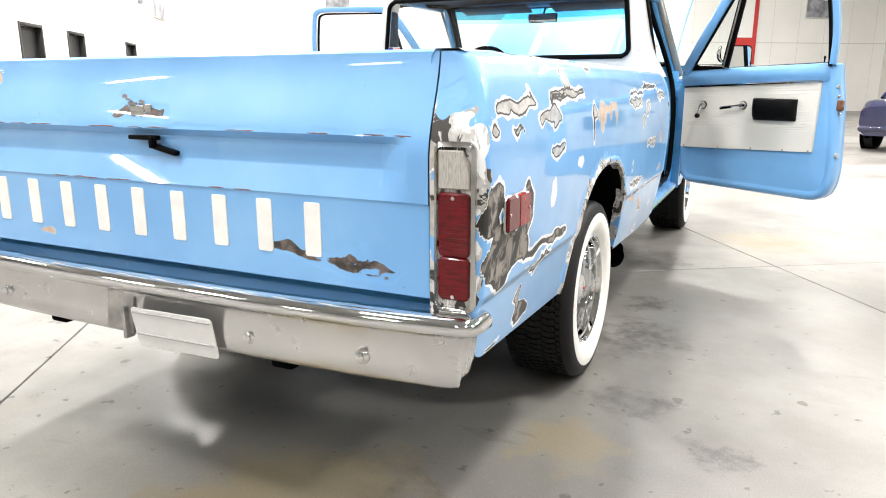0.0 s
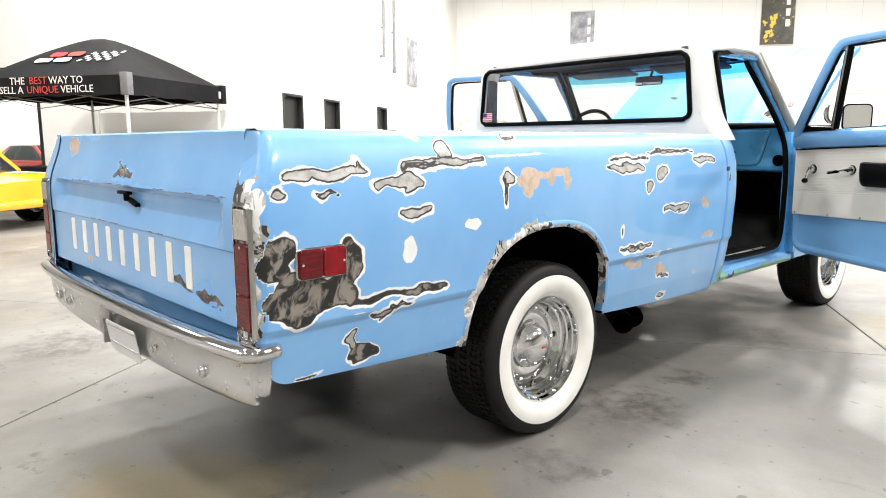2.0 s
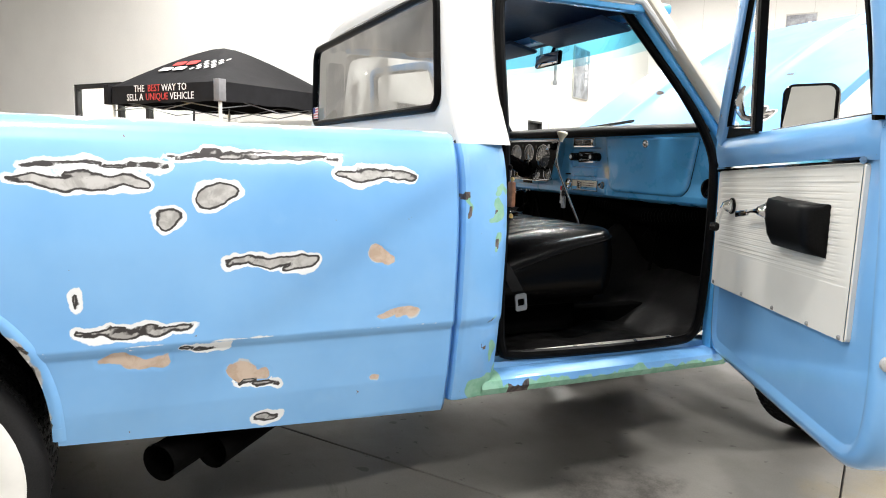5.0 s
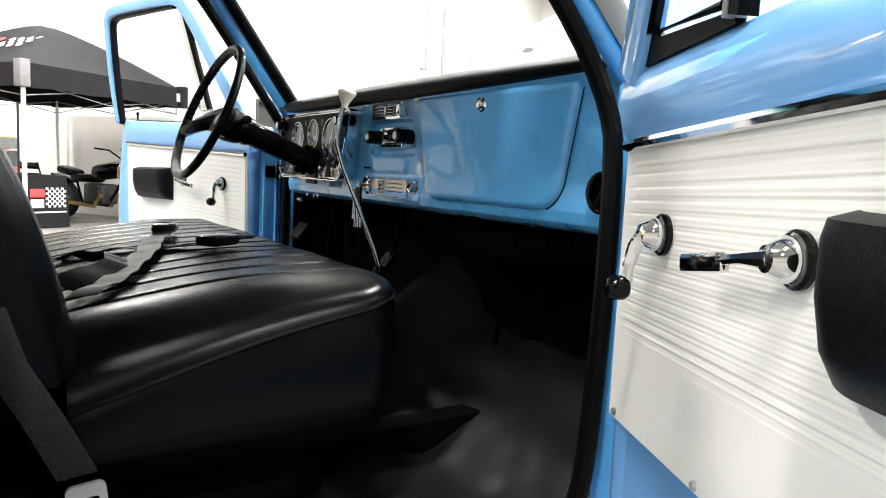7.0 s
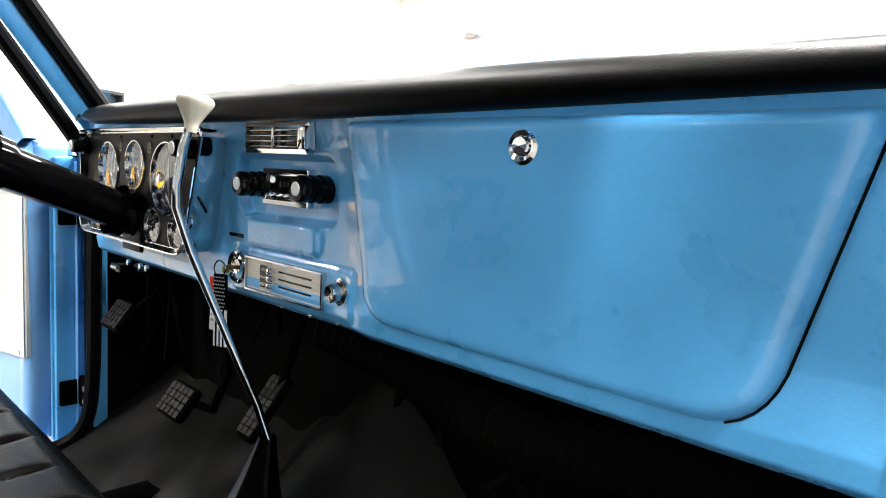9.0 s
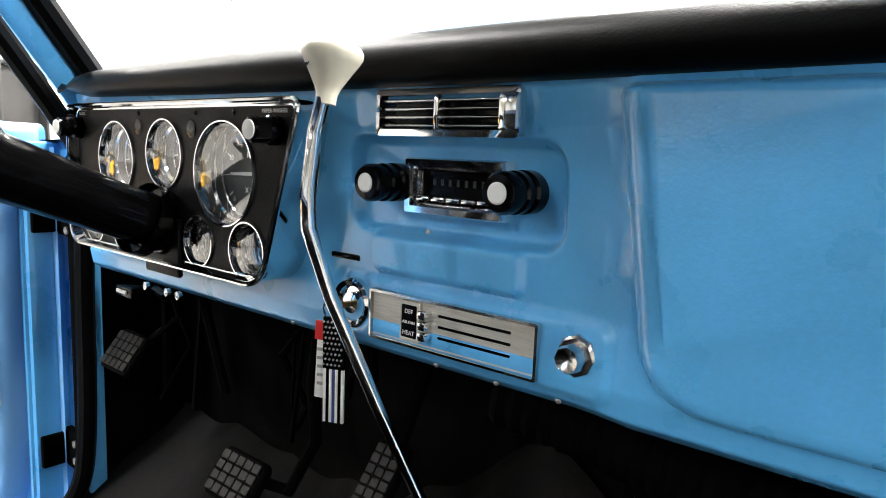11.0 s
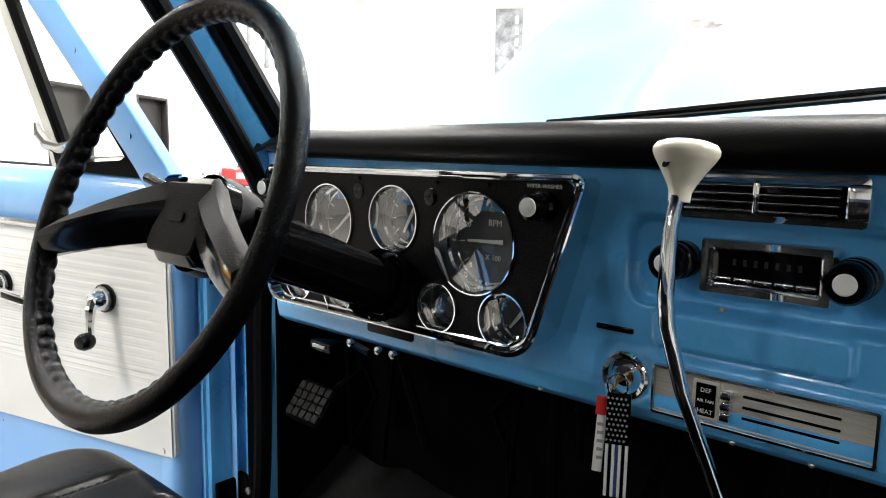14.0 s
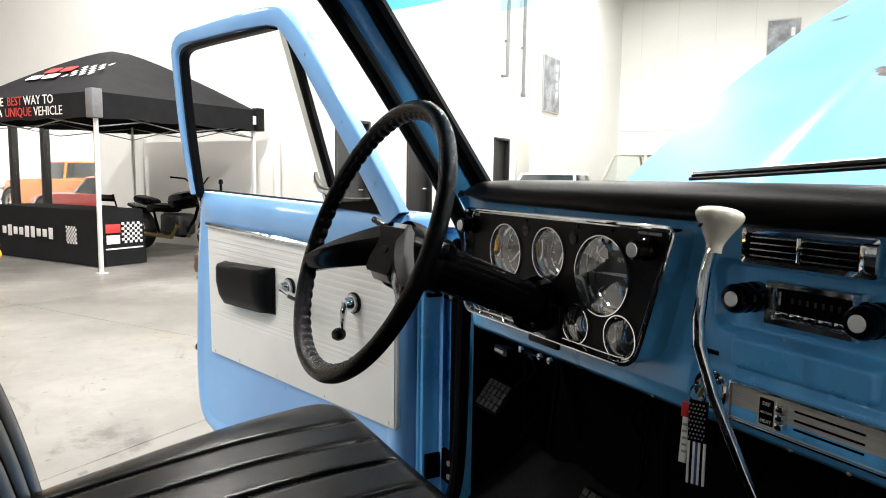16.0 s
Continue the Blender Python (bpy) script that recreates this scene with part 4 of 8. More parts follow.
def tailgate_y(x, z):
    y = rear_y(z) + 0.004
    end = min(1.0, max(0.0, (0.815 - abs(x)) / 0.075))
    if z > 1.010:
        dent = 0.0
    elif z > 0.992:
        dent = (1.010 - z) / 0.018
    elif z > 0.935:
        dent = 1.0
    else:
        dent = max(0.0, (z - 0.862) / 0.073)
    return y + 0.030 * dent * end + 0.006 * min(1, max(0, (0.868 - z) / 0.006)) * (1 if z < 0.868 else 0)


tail_patches = blob_wear([(-0.65, 1.150, 0.062, 0.036, 2), (0.0, 1.056, 0.105, 0.026, 0), (0.60, 1.014, 0.04, 0.004, 0), (0.76, 1.014, 0.05, 0.004, 0), (0.57, 0.726, 0.16, 0.025, 0),
                          (0.68, 0.708, 0.11, 0.027, 0), (0.72, 0.695, 0.06, 0.014, 0), (0.525, 0.755, 0.008, 0.045, 0), (-0.60, 1.185, 0.03, 0.012, 0), (-0.38, 1.187, 0.02, 0.010, 0), (-0.45, 1.186, 0.06, 0.006, 0),
                          (-0.50, 1.016, 0.2, 0.0035, 0), (0.20, 1.014, 0.22, 0.003, 0), (-0.40, 0.70, 0.03, 0.008, 2)])


def tail_wear(x, y, z):
    best, tone = tail_patches(x, z)
    top = (1.191 - z) + 0.007 + 0.012 * noise.noise(Vector((x * 7.5, 5.0, 0)))
    return (top, 5.0) if top < best else (best, tone if tone else 5.0)


gate = Geo()
zs = sorted(set([round(0.654 + 0.536 * k / 75, 4) for k in range(76)] + [1.010, 0.992, 0.935, 0.868, 0.862]))
xs = [-TG + 2 * TG * k / 250 for k in range(251)]
rows = [[(x, tailgate_y(x, z), z) for z in zs] for x in xs]
gate.grid(rows)
edge = [[(x, tailgate_y(x, 1.19), 1.19), (x, rear_y(1.19) + 0.012, 1.196), (x, rear_y(1.19) + 0.04, 1.194), (x, rear_y(1.19) + 0.045, 0.660), (x, tailgate_y(x, 0.654), 0.654)] for x in xs]
gate.grid(edge)
for x in (-TG, TG):
    ring = [(x, tailgate_y(x, z), z) for z in zs]
    gate.grid([ring, [(x, rear_y(1.19) + 0.045, z) for z in zs]])
tailgate = set_wear(part("tailgate", gate, M_PAINT, truck, "light blue tailgate with white raised lettering bars", weld=0.0004), tail_wear)
# added black strips that stand in for the shade inside the tailgate gaps
for s in (1, -1):
    part("dark_gap_backing", Geo().box((s * 0.872, 0.135, 0.93), (0.02, 0.03, 0.50)), M_SEAL, tailgate, smooth=0)

rnd = random.Random(5)
for z, x0, x1, chance in ((1.0125, -0.84, 0.84, 0.62), (0.869, -0.35, 0.70, 0.5)):
    x = x0
    while x < x1:
        long = rnd.uniform(0.03, 0.11)
        if rnd.random() < chance:
            line = [(x + long * k / 6, tailgate_y(x + long * k / 6, z) - 0.0002, z + 0.0022 * noise.noise(Vector((x * 30 + k * 1.7, z, 2.0)))) for k in range(7)]
            part("paint_crack", Geo().tube(line, [0.0004] + [rnd.uniform(0.0009, 0.0022) for _ in range(5)] + [0.0004], 6, squash=0.6), M_RUST, tailgate)
        x += long + rnd.uniform(0.01, 0.05)

# nine plain white bars where the maker's name stands
for k in range(9):
    x = -0.588 + k * (0.558 + 0.588) / 8
    stroke = frame_of((x, rear_y(0.78) + 0.0115, 0.784), (1, 0, 0), (0, 0, 1))
    geo = Geo().prism(rounded(0.047, 0.132, 0.006, 3), 0.0035, stroke, 0.001)
    part("letter_bar", geo, M_LETTER, tailgate)
latch = Geo().box((0.02, rear_y(0.98) + 0.018, 0.985), (0.10, 0.02, 0.012), 0.003)
latch.box((0.055, rear_y(0.98) + 0.012, 0.973), (0.012, 0.02, 0.03), 0.003).box((0.085, rear_y(0.95) + 0.024, 0.955), (0.09, 0.02, 0.014), 0.004, pose(0, 0, 0, 0, 12, 0))
part("latch", latch, M_SEAL, tailgate, "dark steel tailgate latch")
emblem = Geo()
for x, z, w, h in ((-0.02, 1.066, 0.03, 0.022), (0.0, 1.054, 0.05, 0.03), (0.035, 1.06, 0.03, 0.024), (0.01, 1.075, 0.018, 0.014)):
    emblem.box((x, rear_y(z) + 0.003, z), (w, 0.006, h), 0.004)
part("emblem_mount", emblem, M_CHROME_OLD, tailgate, "bare metal scar of a removed emblem")

# ---- tail lights ----
for s in (1, -1):
    y0 = 0.031
    face = lambda x, z, dy=0.0: frame_of((s * x, y0 - dy, z), (1, 0, 0), (0, 0, 1))
    shell = Geo()
    outer, inner = rounded(0.096, 0.372, 0.02, 4), rounded(0.080, 0.350, 0.014, 4)
    m = face(0.934, 0.820)
    shell.grid([[m @ Vector((x, y, h)) for x, y in ring] for ring, h in ((outer, -0.004), (outer, 0.004), (inner, 0.009), (inner, 0.0))], wrap_v=True)
    shell.box((s * 0.928, y0 + 0.004, 0.607), (0.10, 0.03, 0.05), 0.012)
    lamp_ob = part("tail_light", shell, M_CHROME_OLD, truck, "chrome framed red tail light with a clear reversing lens")
    part("red_lens", Geo().prism(rounded(0.073, 0.140, 0.012, 4), 0.011, face(0.934, 0.829), 0.004), M_RED_LENS, lamp_ob)
    part("stop_lens", Geo().prism(rounded(0.073, 0.096, 0.012, 4), 0.0112, face(0.934, 0.711), 0.004), M_RED_LENS, lamp_ob)
    part("reverse_lens", Geo().prism([(-0.036, -0.04), (0.036, -0.04), (0.036, 0.012), (0.018, 0.042), (-0.036, 0.042)], 0.011, face(0.934, 0.946), 0.004), M_CLEAR_LENS, lamp_ob)
    for z in (0.672, 0.888):
        part("screw", Geo().lathe([(0.0045, 0), (0.0045, 0.002), (0, 0.003)], face(0.934, z, 0.012), 10), M_CHROME, lamp_ob)
    rib = Geo()
    for k in range(12):
        rib.box((s * 0.934, y0 - 0.0108, 0.768 + 0.011 * k), (0.062, 0.0015, 0.0014), 0.0004)
    part("lens_rib", rib, M_RED_LENS, lamp_ob, smooth=0)
    # side marker
    mk = frame_of((s * 1.001, 0.224, 0.834), (0, s, 0), (0, 0, 1))
    shell = Geo().prism(rounded(0.166, 0.088, 0.016, 4), 0.006, mk, 0.003)
    marker = part("side_marker", shell, M_CHROME_OLD, truck, "red side marker lamp with a thin chrome rim")
    for dx, mat in ((-0.0385, M_RED_LENS), (0.0385, M_RED_BRIGHT)):
        part("lens", Geo().prism(rounded(0.0766, 0.080, 0.010, 4), 0.013, mk @ Matrix.Translation((dx, 0, 0)), 0.004), mat, marker)
    for dx in (-0.066, 0.066):
        part("screw", Geo().lathe([(0.004, 0), (0.004, 0.002), (0, 0.003)], mk @ Matrix.Translation((dx, 0, 0.0125)), 10), M_CHROME, marker)

# ---- rear bumper ----
plan = []
for k in range(61):
    x = -0.94 + 1.88 * k / 60
    plan.append((Vector((x, -0.040 + 0.045 * (abs(x) / 0.94) ** 3, 0)), Vector((0.13 * (x / 0.94) ** 3, -1, 0)).normalized()))
for s in (1, -1):
    turned = []
    for k in range(1, 9):
        a = radians(90 * k / 8)
        turned.append((Vector((s * (0.94 + 0.040 * math.sin(a)), 0.005 + 0.035 * (1 - math.cos(a)), 0)), Vector((s * math.sin(a), -math.cos(a), 0))))
    turned += [(Vector((s * 0.981, 0.040 + d, 0)), Vector((s, 0, 0))) for d in (0.02, 0.04)]
    turned += [(Vector((s * (0.981 - i), 0.085 + e, 0)), Vector((s, 0.4, 0)).normalized()) for i, e in ((0.004, 0.0), (0.014, 0.008))]
    plan = plan + turned if s > 0 else turned[::-1] + plan
ROLL = [(-0.050, 0.612), (-0.046, 0.624), (-0.036, 0.630), (-0.012, 0.632), (0.006, 0.629), (0.018, 0.622), (0.024, 0.609), (0.021, 0.596), (0.010, 0.588), (-0.003, 0.585), (-0.006, 0.580)]
FACE = [(-0.006, 0.580), (-0.012, 0.572), (-0.017, 0.50), (-0.020, 0.465), (-0.028, 0.450), (-0.045, 0.442), (-0.075, 0.445)]


def swept(profile):
    """The section follows the plan; towards the ends its lower edge rises in a round."""
    rows = []
    for p, n in plan:
        end = min(1.0, max(0.0, (abs(p.x) - 0.88) / 0.10))
        rows.append([p + n * ((o if o > -0.02 else -0.02 + (o + 0.02) * (1 - 0.9 * end)) - 0.012 * end * max(0.0, (0.52 - z) / 0.08)) + Vector((0, 0, z + 0.034 * end**3 * max(0.0, (0.58 - z) / 0.14))) for o, z in profile])
    return Geo().grid(rows)


bumper = part("rear_bumper", swept(ROLL), M_CHROME, truck, "bright chrome rear bumper with scuffed lower face", smooth=50)
part("lower_face", swept(FACE), M_BUMPER, bumper, "satin scuffed bumper face", smooth=50)
for x in (-0.72, -0.55, 0.392, 0.715):
    m = frame_of((x, -0.017 + 0.03 * abs(x) ** 3, 0.506), (1, 0, 0), (0, 0, 1))
    part("bolt", Geo().lathe([(0.019, -0.004), (0.019, 0.002), (0.016, 0.006), (0.011, 0.009), (0.011, 0.014), (0.004, 0.017), (0, 0.017)], m, 14), M_CHROME, bumper)
mount = Geo().box((-0.045, -0.022, 0.515), (0.10, 0.02, 0.11), 0.004, pose(0, 0, 0, 0, 8, 0)).box((-0.02, -0.03, 0.49), (0.012, 0.03, 0.09), 0.002)
part("plate_bracket", mount, M_STEEL, bumper, "dark steel bracket under the bumper")
plate_m = frame_of((0.155, -0.035, 0.487), (1, 0, 0.02), (0, -0.16, 1))
plate = part("licence_plate", Geo().prism(rounded(0.285, 0.115, 0.012, 3), 0.003, plate_m, 0.001), surface("clear_plastic_plate", (0.72, 0.72, 0.72), 0.35, coat=0.0, vary=0.06, vary_scale=8), bumper, "blank clear plastic plate cover")
for y in (-0.02, 0.045):
    part("plate_bar", Geo().prism(rounded(0.272, 0.005, 0.002, 2), 0.003, plate_m @ Matrix.Translation((0, y, 0.003)), 0.0005), M_GREY_KNOB, plate)

# ---- wheels ----


def wheel(x, y, s):
    """A wide white-walled tyre on a chrome wheel. The axle is local z, outwards."""
    m = frame_of((x, y, 0.345), (0, s, 0), (0, 0, 1))
    rim = Geo().lathe([(0.214, -0.010), (0.214, 0.002), (0.208, 0.006), (0.202, 0.001), (0.199, -0.014), (0.193, -0.017), (0.191, -0.036), (0.184, -0.040), (0.182, -0.060), (0.174, -0.064), (0.172, -0.088), (0.168, -0.100), (0.158, -0.106), (0.148, -0.098), (0.138, -0.086), (0.124, -0.080), (0.108, -0.082), (0.094, -0.090), (0.0, -0.090)], None, 64)
    rim.lathe([(0.2, -0.2), (0.205, -0.02)], None, 40)
    for k in range(10):
        a = 2 * math.pi * k / 10
        rim.lathe([(0.0085, 0), (0.0085, 0.008), (0.005, 0.011), (0.0, 0.011)], Matrix.Translation((0.150 * math.cos(a), 0.150 * math.sin(a), -0.100)), 10)
    w = part("wheel", rim, M_CHROME_WHEEL, truck, "chrome steel wheel with a domed hub cap", m=m, smooth=32)
    side = [(0.212, -0.004), (0.232, 0.012), (0.262, 0.020), (0.297, 0.020), (0.320, 0.016), (0.335, 0.007), (0.3425, -0.006), (0.3445, -0.016)]
    tyre = Geo().lathe(side + [(0.3445, -0.018), (0.3365, -0.020), (0.3365, -0.214), (0.336, -0.226), (0.30, -0.25), (0.25, -0.255), (0.21, -0.24)], None, 72)
    t = part("tyre", tyre, M_RUBBER, w, "black treaded tyre with a broad white wall", smooth=40)
    part("white_wall", Geo().lathe([(0.2135, -0.001), (0.232, 0.0145), (0.262, 0.0225), (0.288, 0.0225), (0.298, 0.0200), (0.298, 0.014)], None, 72), M_WALL_TYRE, w, "broad white wall of the tyre")
    cap = Geo().lathe([(0.092, -0.092), (0.092, -0.074), (0.087, -0.068), (0.081, -0.052), (0.072, -0.040), (0.054, -0.028), (0.034, -0.021), (0.012, -0.018), (0.0, -0.0178)], None, 40)
    cap_ob = part("hub_cap", cap, M_CHROME_WHEEL, w, "domed chrome hub cap")
    part("cap_mark", Geo().box((0.006, 0.0, -0.0165), (0.020, 0.008, 0.003), 0.001), M_RED, cap_ob)
    tread = Geo()
    for k in range(84):
        a0 = 2 * math.pi * k / 84
        for row, (h, wide) in enumerate(((-0.026, 0.012), (-0.044, 0.018), (-0.070, 0.024), (-0.098, 0.024), (-0.126, 0.026), (-0.154, 0.024), (-0.182, 0.024), (-0.208, 0.020))):
            a = a0 + row * 0.02 + (0.018 if row % 2 else 0)
            turn = Matrix.Rotation(a, 4, "Z") @ Matrix.Translation((0.3406, 0, h)) @ Matrix.Rotation((0.0, 0.25, -0.35, 0.3, -0.2, 0.3, -0.35, 0.25)[row], 4, "X")
            base = len(tread.v)
            tread.box((0, 0, 0), (0.008, 0.019, wide))
            for i in range(base, base + 8):
                tread.v[i] = tuple(turn @ Vector(tread.v[i]))
    tagged(part("tread", tread, M_RUBBER, w, smooth=0), kind="stuff")
    return w


for y in (1.31, 4.53):
    for s in (1, -1):
        wheel(s * 0.930, y, s)

# ---- the cab ----
CAB_TOP_Z = [1.165, 1.185, 1.21, 1.30, 1.40, 1.50, 1.60, 1.66]
CAB_TOP_X = [0.955, 0.945, 0.928, 0.880, 0.850, 0.828, 0.808, 0.795]


def cab_x(z):
    return side_x(z) if z < 1.165 else float(np.interp(z, CAB_TOP_Z, CAB_TOP_X))


jamb_patches = blob_wear([(2.790, 0.972, 0.041, 0.046, 4), (2.802, 0.886, 0.024, 0.036, 4), (2.824, 1.032, 0.037, 0.027, 4), (2.851, 1.02, 0.014, 0.119, 4), (2.708, 1.0, 0.017, 0.054, 4), (2.787, 0.656, 0.046, 0.017, 4), (2.82, 0.55, 0.024, 0.051, 4),
                          (2.79, 0.45, 0.051, 0.043, 4), (2.84, 0.47, 0.051, 0.051, 4), (2.79, 0.975, 0.008, 0.004, 5), (2.802, 0.886, 0.007, 0.012, 5), (2.787, 0.656, 0.022, 0.005, 5), (2.708, 1.022, 0.008, 0.012, 5), (2.71, 0.975, 0.005, 0.017, 5), (2.79, 0.572, 0.012, 0.007, 5)])


def cab_wear(x, y, z):
    if y < 2.67 or z > 1.16:
        return 1.0, 0.0
    best, tone = jamb_patches(y, z)
    w = noise.noise(Vector((y * 22, z * 30, x * 22))) + 0.5 * noise.noise(Vector((y * 60, z * 60, 9.0)))
    if z < 0.475 and y > 2.83:
        low = (z - 0.450) * 0.8 + 0.016 * w
        if low < best:
            best, tone = low, 5.0 if noise.noise(Vector((y * 7.0, 3.0, 1.0))) > 0.36 else 4.0
    if y > 2.85 and x < 0.95:
        edge = 0.020 + 0.022 * w
        if edge < best:
            best, tone = edge, 4.0
    return best, tone


for s in (1, -1):
    zs = [0.40 + 0.765 * k / 130 for k in range(131)] if s > 0 else SIDE_Z[1:15]
    columns = []
    for dx, y in ((0.05, 2.690), (0.016, 2.692), (0.004, 2.698), (0.0, 2.712), (0.001, 2.74), (0.004, 2.77), (0.010, 2.80), (0.020, 2.825), (0.036, 2.846), (0.056, 2.858), (0.10, 2.864), (0.17, 2.866)):
        columns.append([(s * (side_x(z) - dx), y, max(z, 0.41)) for z in zs])
    if s > 0:
        columns = [[tuple(Vector(p).lerp(Vector(q), k / 4)) for p, q in zip(one, two)] for one, two in zip(columns, columns[1:]) for k in range(4)] + [columns[-1]]
    side = Geo().grid(columns)
    # rocker under the door, with the step of the sill
    rock = []
    for k in range(161):
        y = 2.80 + 1.0 * k / 160
        rock.append([(s * 0.80, y, 0.487), (s * 0.862, y, 0.487), (s * 0.868, y, 0.470), (s * 0.915, y, 0.462), (s * 0.932, y, 0.452), (s * 0.938, y, 0.430), (s * 0.925, y, 0.408), (s * 0.86, y, 0.400)])
    side.grid(rock)
    set_wear(part("cab_corner", side, M_PAINT, truck, "blue cab corner and sill with green primer and rust", weld=0.0004, smooth=40), cab_wear)
    strike = part("door_striker", Geo().box((s * 0.938, 2.874, 1.022), (0.030, 0.014, 0.075), 0.005).box((s * 0.925, 2.884, 1.012), (0.014, 0.018, 0.04), 0.004), M_RUST, truck, "rusty door striker on the pillar")
    for z in (1.066, 1.048, 0.958):
        part("bolt", Geo().lathe([(0.007, 0), (0.007, 0.005), (0.003, 0.008), (0, 0.008)], frame_of((s * 0.940, 2.872, z), (-1, 0, 0), (0, 0, 1)), 10), M_BRASS, strike)
    part("rubber_stop", Geo().lathe([(0.009, 0), (0.009, 0.006), (0.004, 0.010), (0, 0.010)], frame_of((s * 0.940, 2.862, 1.10), (-1, 0, 0), (0, 0, 1)), 12), M_SEAL, strike)
    # hinge pillar and kick panel ahead of the door
    pil = part("hinge_pillar", (Geo().box((0.878, 3.790, 0.838), (0.046, 0.085, 0.756), 0.010).box((0.925, 3.795, 0.80), (0.058, 0.075, 0.68), 0.012) if s > 0 else Geo().box((-0.912, 3.790, 0.815), (0.085, 0.085, 0.71), 0.012).box((-0.834, 3.822, 0.815), (0.09, 0.03, 0.71), 0.004)), M_BLUE_IN, truck, "blue door hinge pillar")
    if s < 0:
        # pressed creases of the jamb, and hinge straps on its inner side blackened for shade
        for x, r in ((-0.936, 0.007), (-0.914, 0.005), (-0.886, 0.006)):
            part("jamb_crease", Geo().tube([(x, 3.748, 0.50), (x, 3.7475, 0.80), (x, 3.748, 1.15)], r, 8), M_BLUE_IN, pil)
        for z, h in ((1.035, 0.055), (0.615, 0.075)):
            strap_ob = part("hinge_strap", Geo().box((-0.832, 3.803, z), (0.070, 0.014, h), 0.004).box((-0.862, 3.778, z), (0.012, 0.05, h * 0.8), 0.004), M_DARK, pil, "door hinge strap")
            for dz in (-0.016, 0.016):
                part("bolt", Geo().lathe([(0.007, 0), (0.007, 0.004), (0, 0.006)], frame_of((-0.822, 3.796, z + dz), (1, 0, 0), (0, 0, 1)), 8), M_STEEL, strap_ob)
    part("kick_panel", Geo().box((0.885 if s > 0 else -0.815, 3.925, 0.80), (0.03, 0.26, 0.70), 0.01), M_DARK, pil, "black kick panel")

# white upper cab: back panel with the window hole, corners and roof
BACK_Y = 2.712


def back_outline(n):
    """n points of the back panel's edge and of its window hole, at like angles."""
    outer, inner = [], []
    for k in range(n):
        a = 2 * math.pi * (k + 0.5) / n
        c, sn = math.cos(a), math.sin(a)
        r2 = max(abs(c), abs(sn))
        px, pz = 0.765 * c / r2, 0.176 * sn / r2
        r = 0.05
        ex, ez = abs(px) - (0.765 - r), abs(pz) - (0.176 - r)
        if ex > 0 and ez > 0:
            far = math.hypot(ex, ez)
            px, pz = math.copysign(0.765 - r + ex * min(1, r / far), px), math.copysign(0.176 - r + ez * min(1, r / far), pz)
        inner.append((px * (1 - 0.13 * (pz + 0.176)), BACK_Y, 1.451 + pz))
        r2 = max(abs(c), abs(sn))
        z = 1.4075 + 0.2425 * sn / r2
        outer.append(((cab_x(z) - 0.065) * c / r2, BACK_Y + 0.0, z))
    return outer, inner


outer, inner = back_outline(120)
upper = Geo().grid([outer, inner], wrap_v=True)
upper.grid([inner, [(x, y + 0.03, z) for x, y, z in inner]], wrap_v=True)
for s in (1, -1):
    zs = [1.165 + 0.495 * k / 16 for k in range(17)]
    columns = []
    for k in range(9):
        a = radians(90 * k / 8)
        columns.append([(s * (cab_x(z) - 0.065 + 0.065 * math.sin(a)), BACK_Y + 0.065 * (1 - math.cos(a)), z) for z in zs])
    columns.append([(s * cab_x(z), 2.845, z) for z in zs])
    columns.append([(s * (cab_x(z) - 0.012), 2.862, z) for z in zs])
    columns.append([(s * (cab_x(z) - 0.06), 2.866, z) for z in zs])
    upper.grid(columns)
# roof dome over a rounded outline
roof_rows = []
for i in range(19):
    r = 1 - (1 - i / 18) ** 1.8
    ring = []
    for k in range(96):
        a = 2 * math.pi * k / 96
        c, sn = math.cos(a), math.sin(a)
        e = 5.5
        q = (abs(c) ** e + abs(sn) ** e) ** (-1 / e)
        ring.append((0.795 * r * q * c, 3.165 + 0.455 * r * q * sn, 1.648 + 0.115 * (1 - r**8) ** 0.5))
    roof_rows.append(ring)
upper.grid(roof_rows, wrap_v=True)
upper.grid([roof_rows[-1], [(x * 0.985, 3.165 + (y - 3.165) * 0.97, 1.642) for x, y, z in roof_rows[-1]]], wrap_v=True)
roof = part("cab_roof", upper, M_WHITE, truck, "white painted cab roof and back panel", weld=0.0003, smooth=45)
part("belt_line", Geo().box((0, BACK_Y - 0.002, 1.163), (1.76, 0.012, 0.012), 0.003), M_STEEL, roof, "dark seam under the white paint")

# rain gutters
for s in (1, -1):
    part("rain_gutter", Geo().tube([(s * 0.800, 2.84, 1.645), (s * 0.808, 3.05, 1.668), (s * 0.806, 3.30, 1.672), (s * 0.790, 3.44, 1.664) if s > 0 else (-0.73, 3.44, 1.664), (0.835, 3.62, 1.46) if s > 0 else (-0.745, 3.64, 1.46), (0.885, 3.80, 1.245) if s > 0 else (-0.765, 3.83, 1.245)], 0.012, 8), M_WHITE, roof)

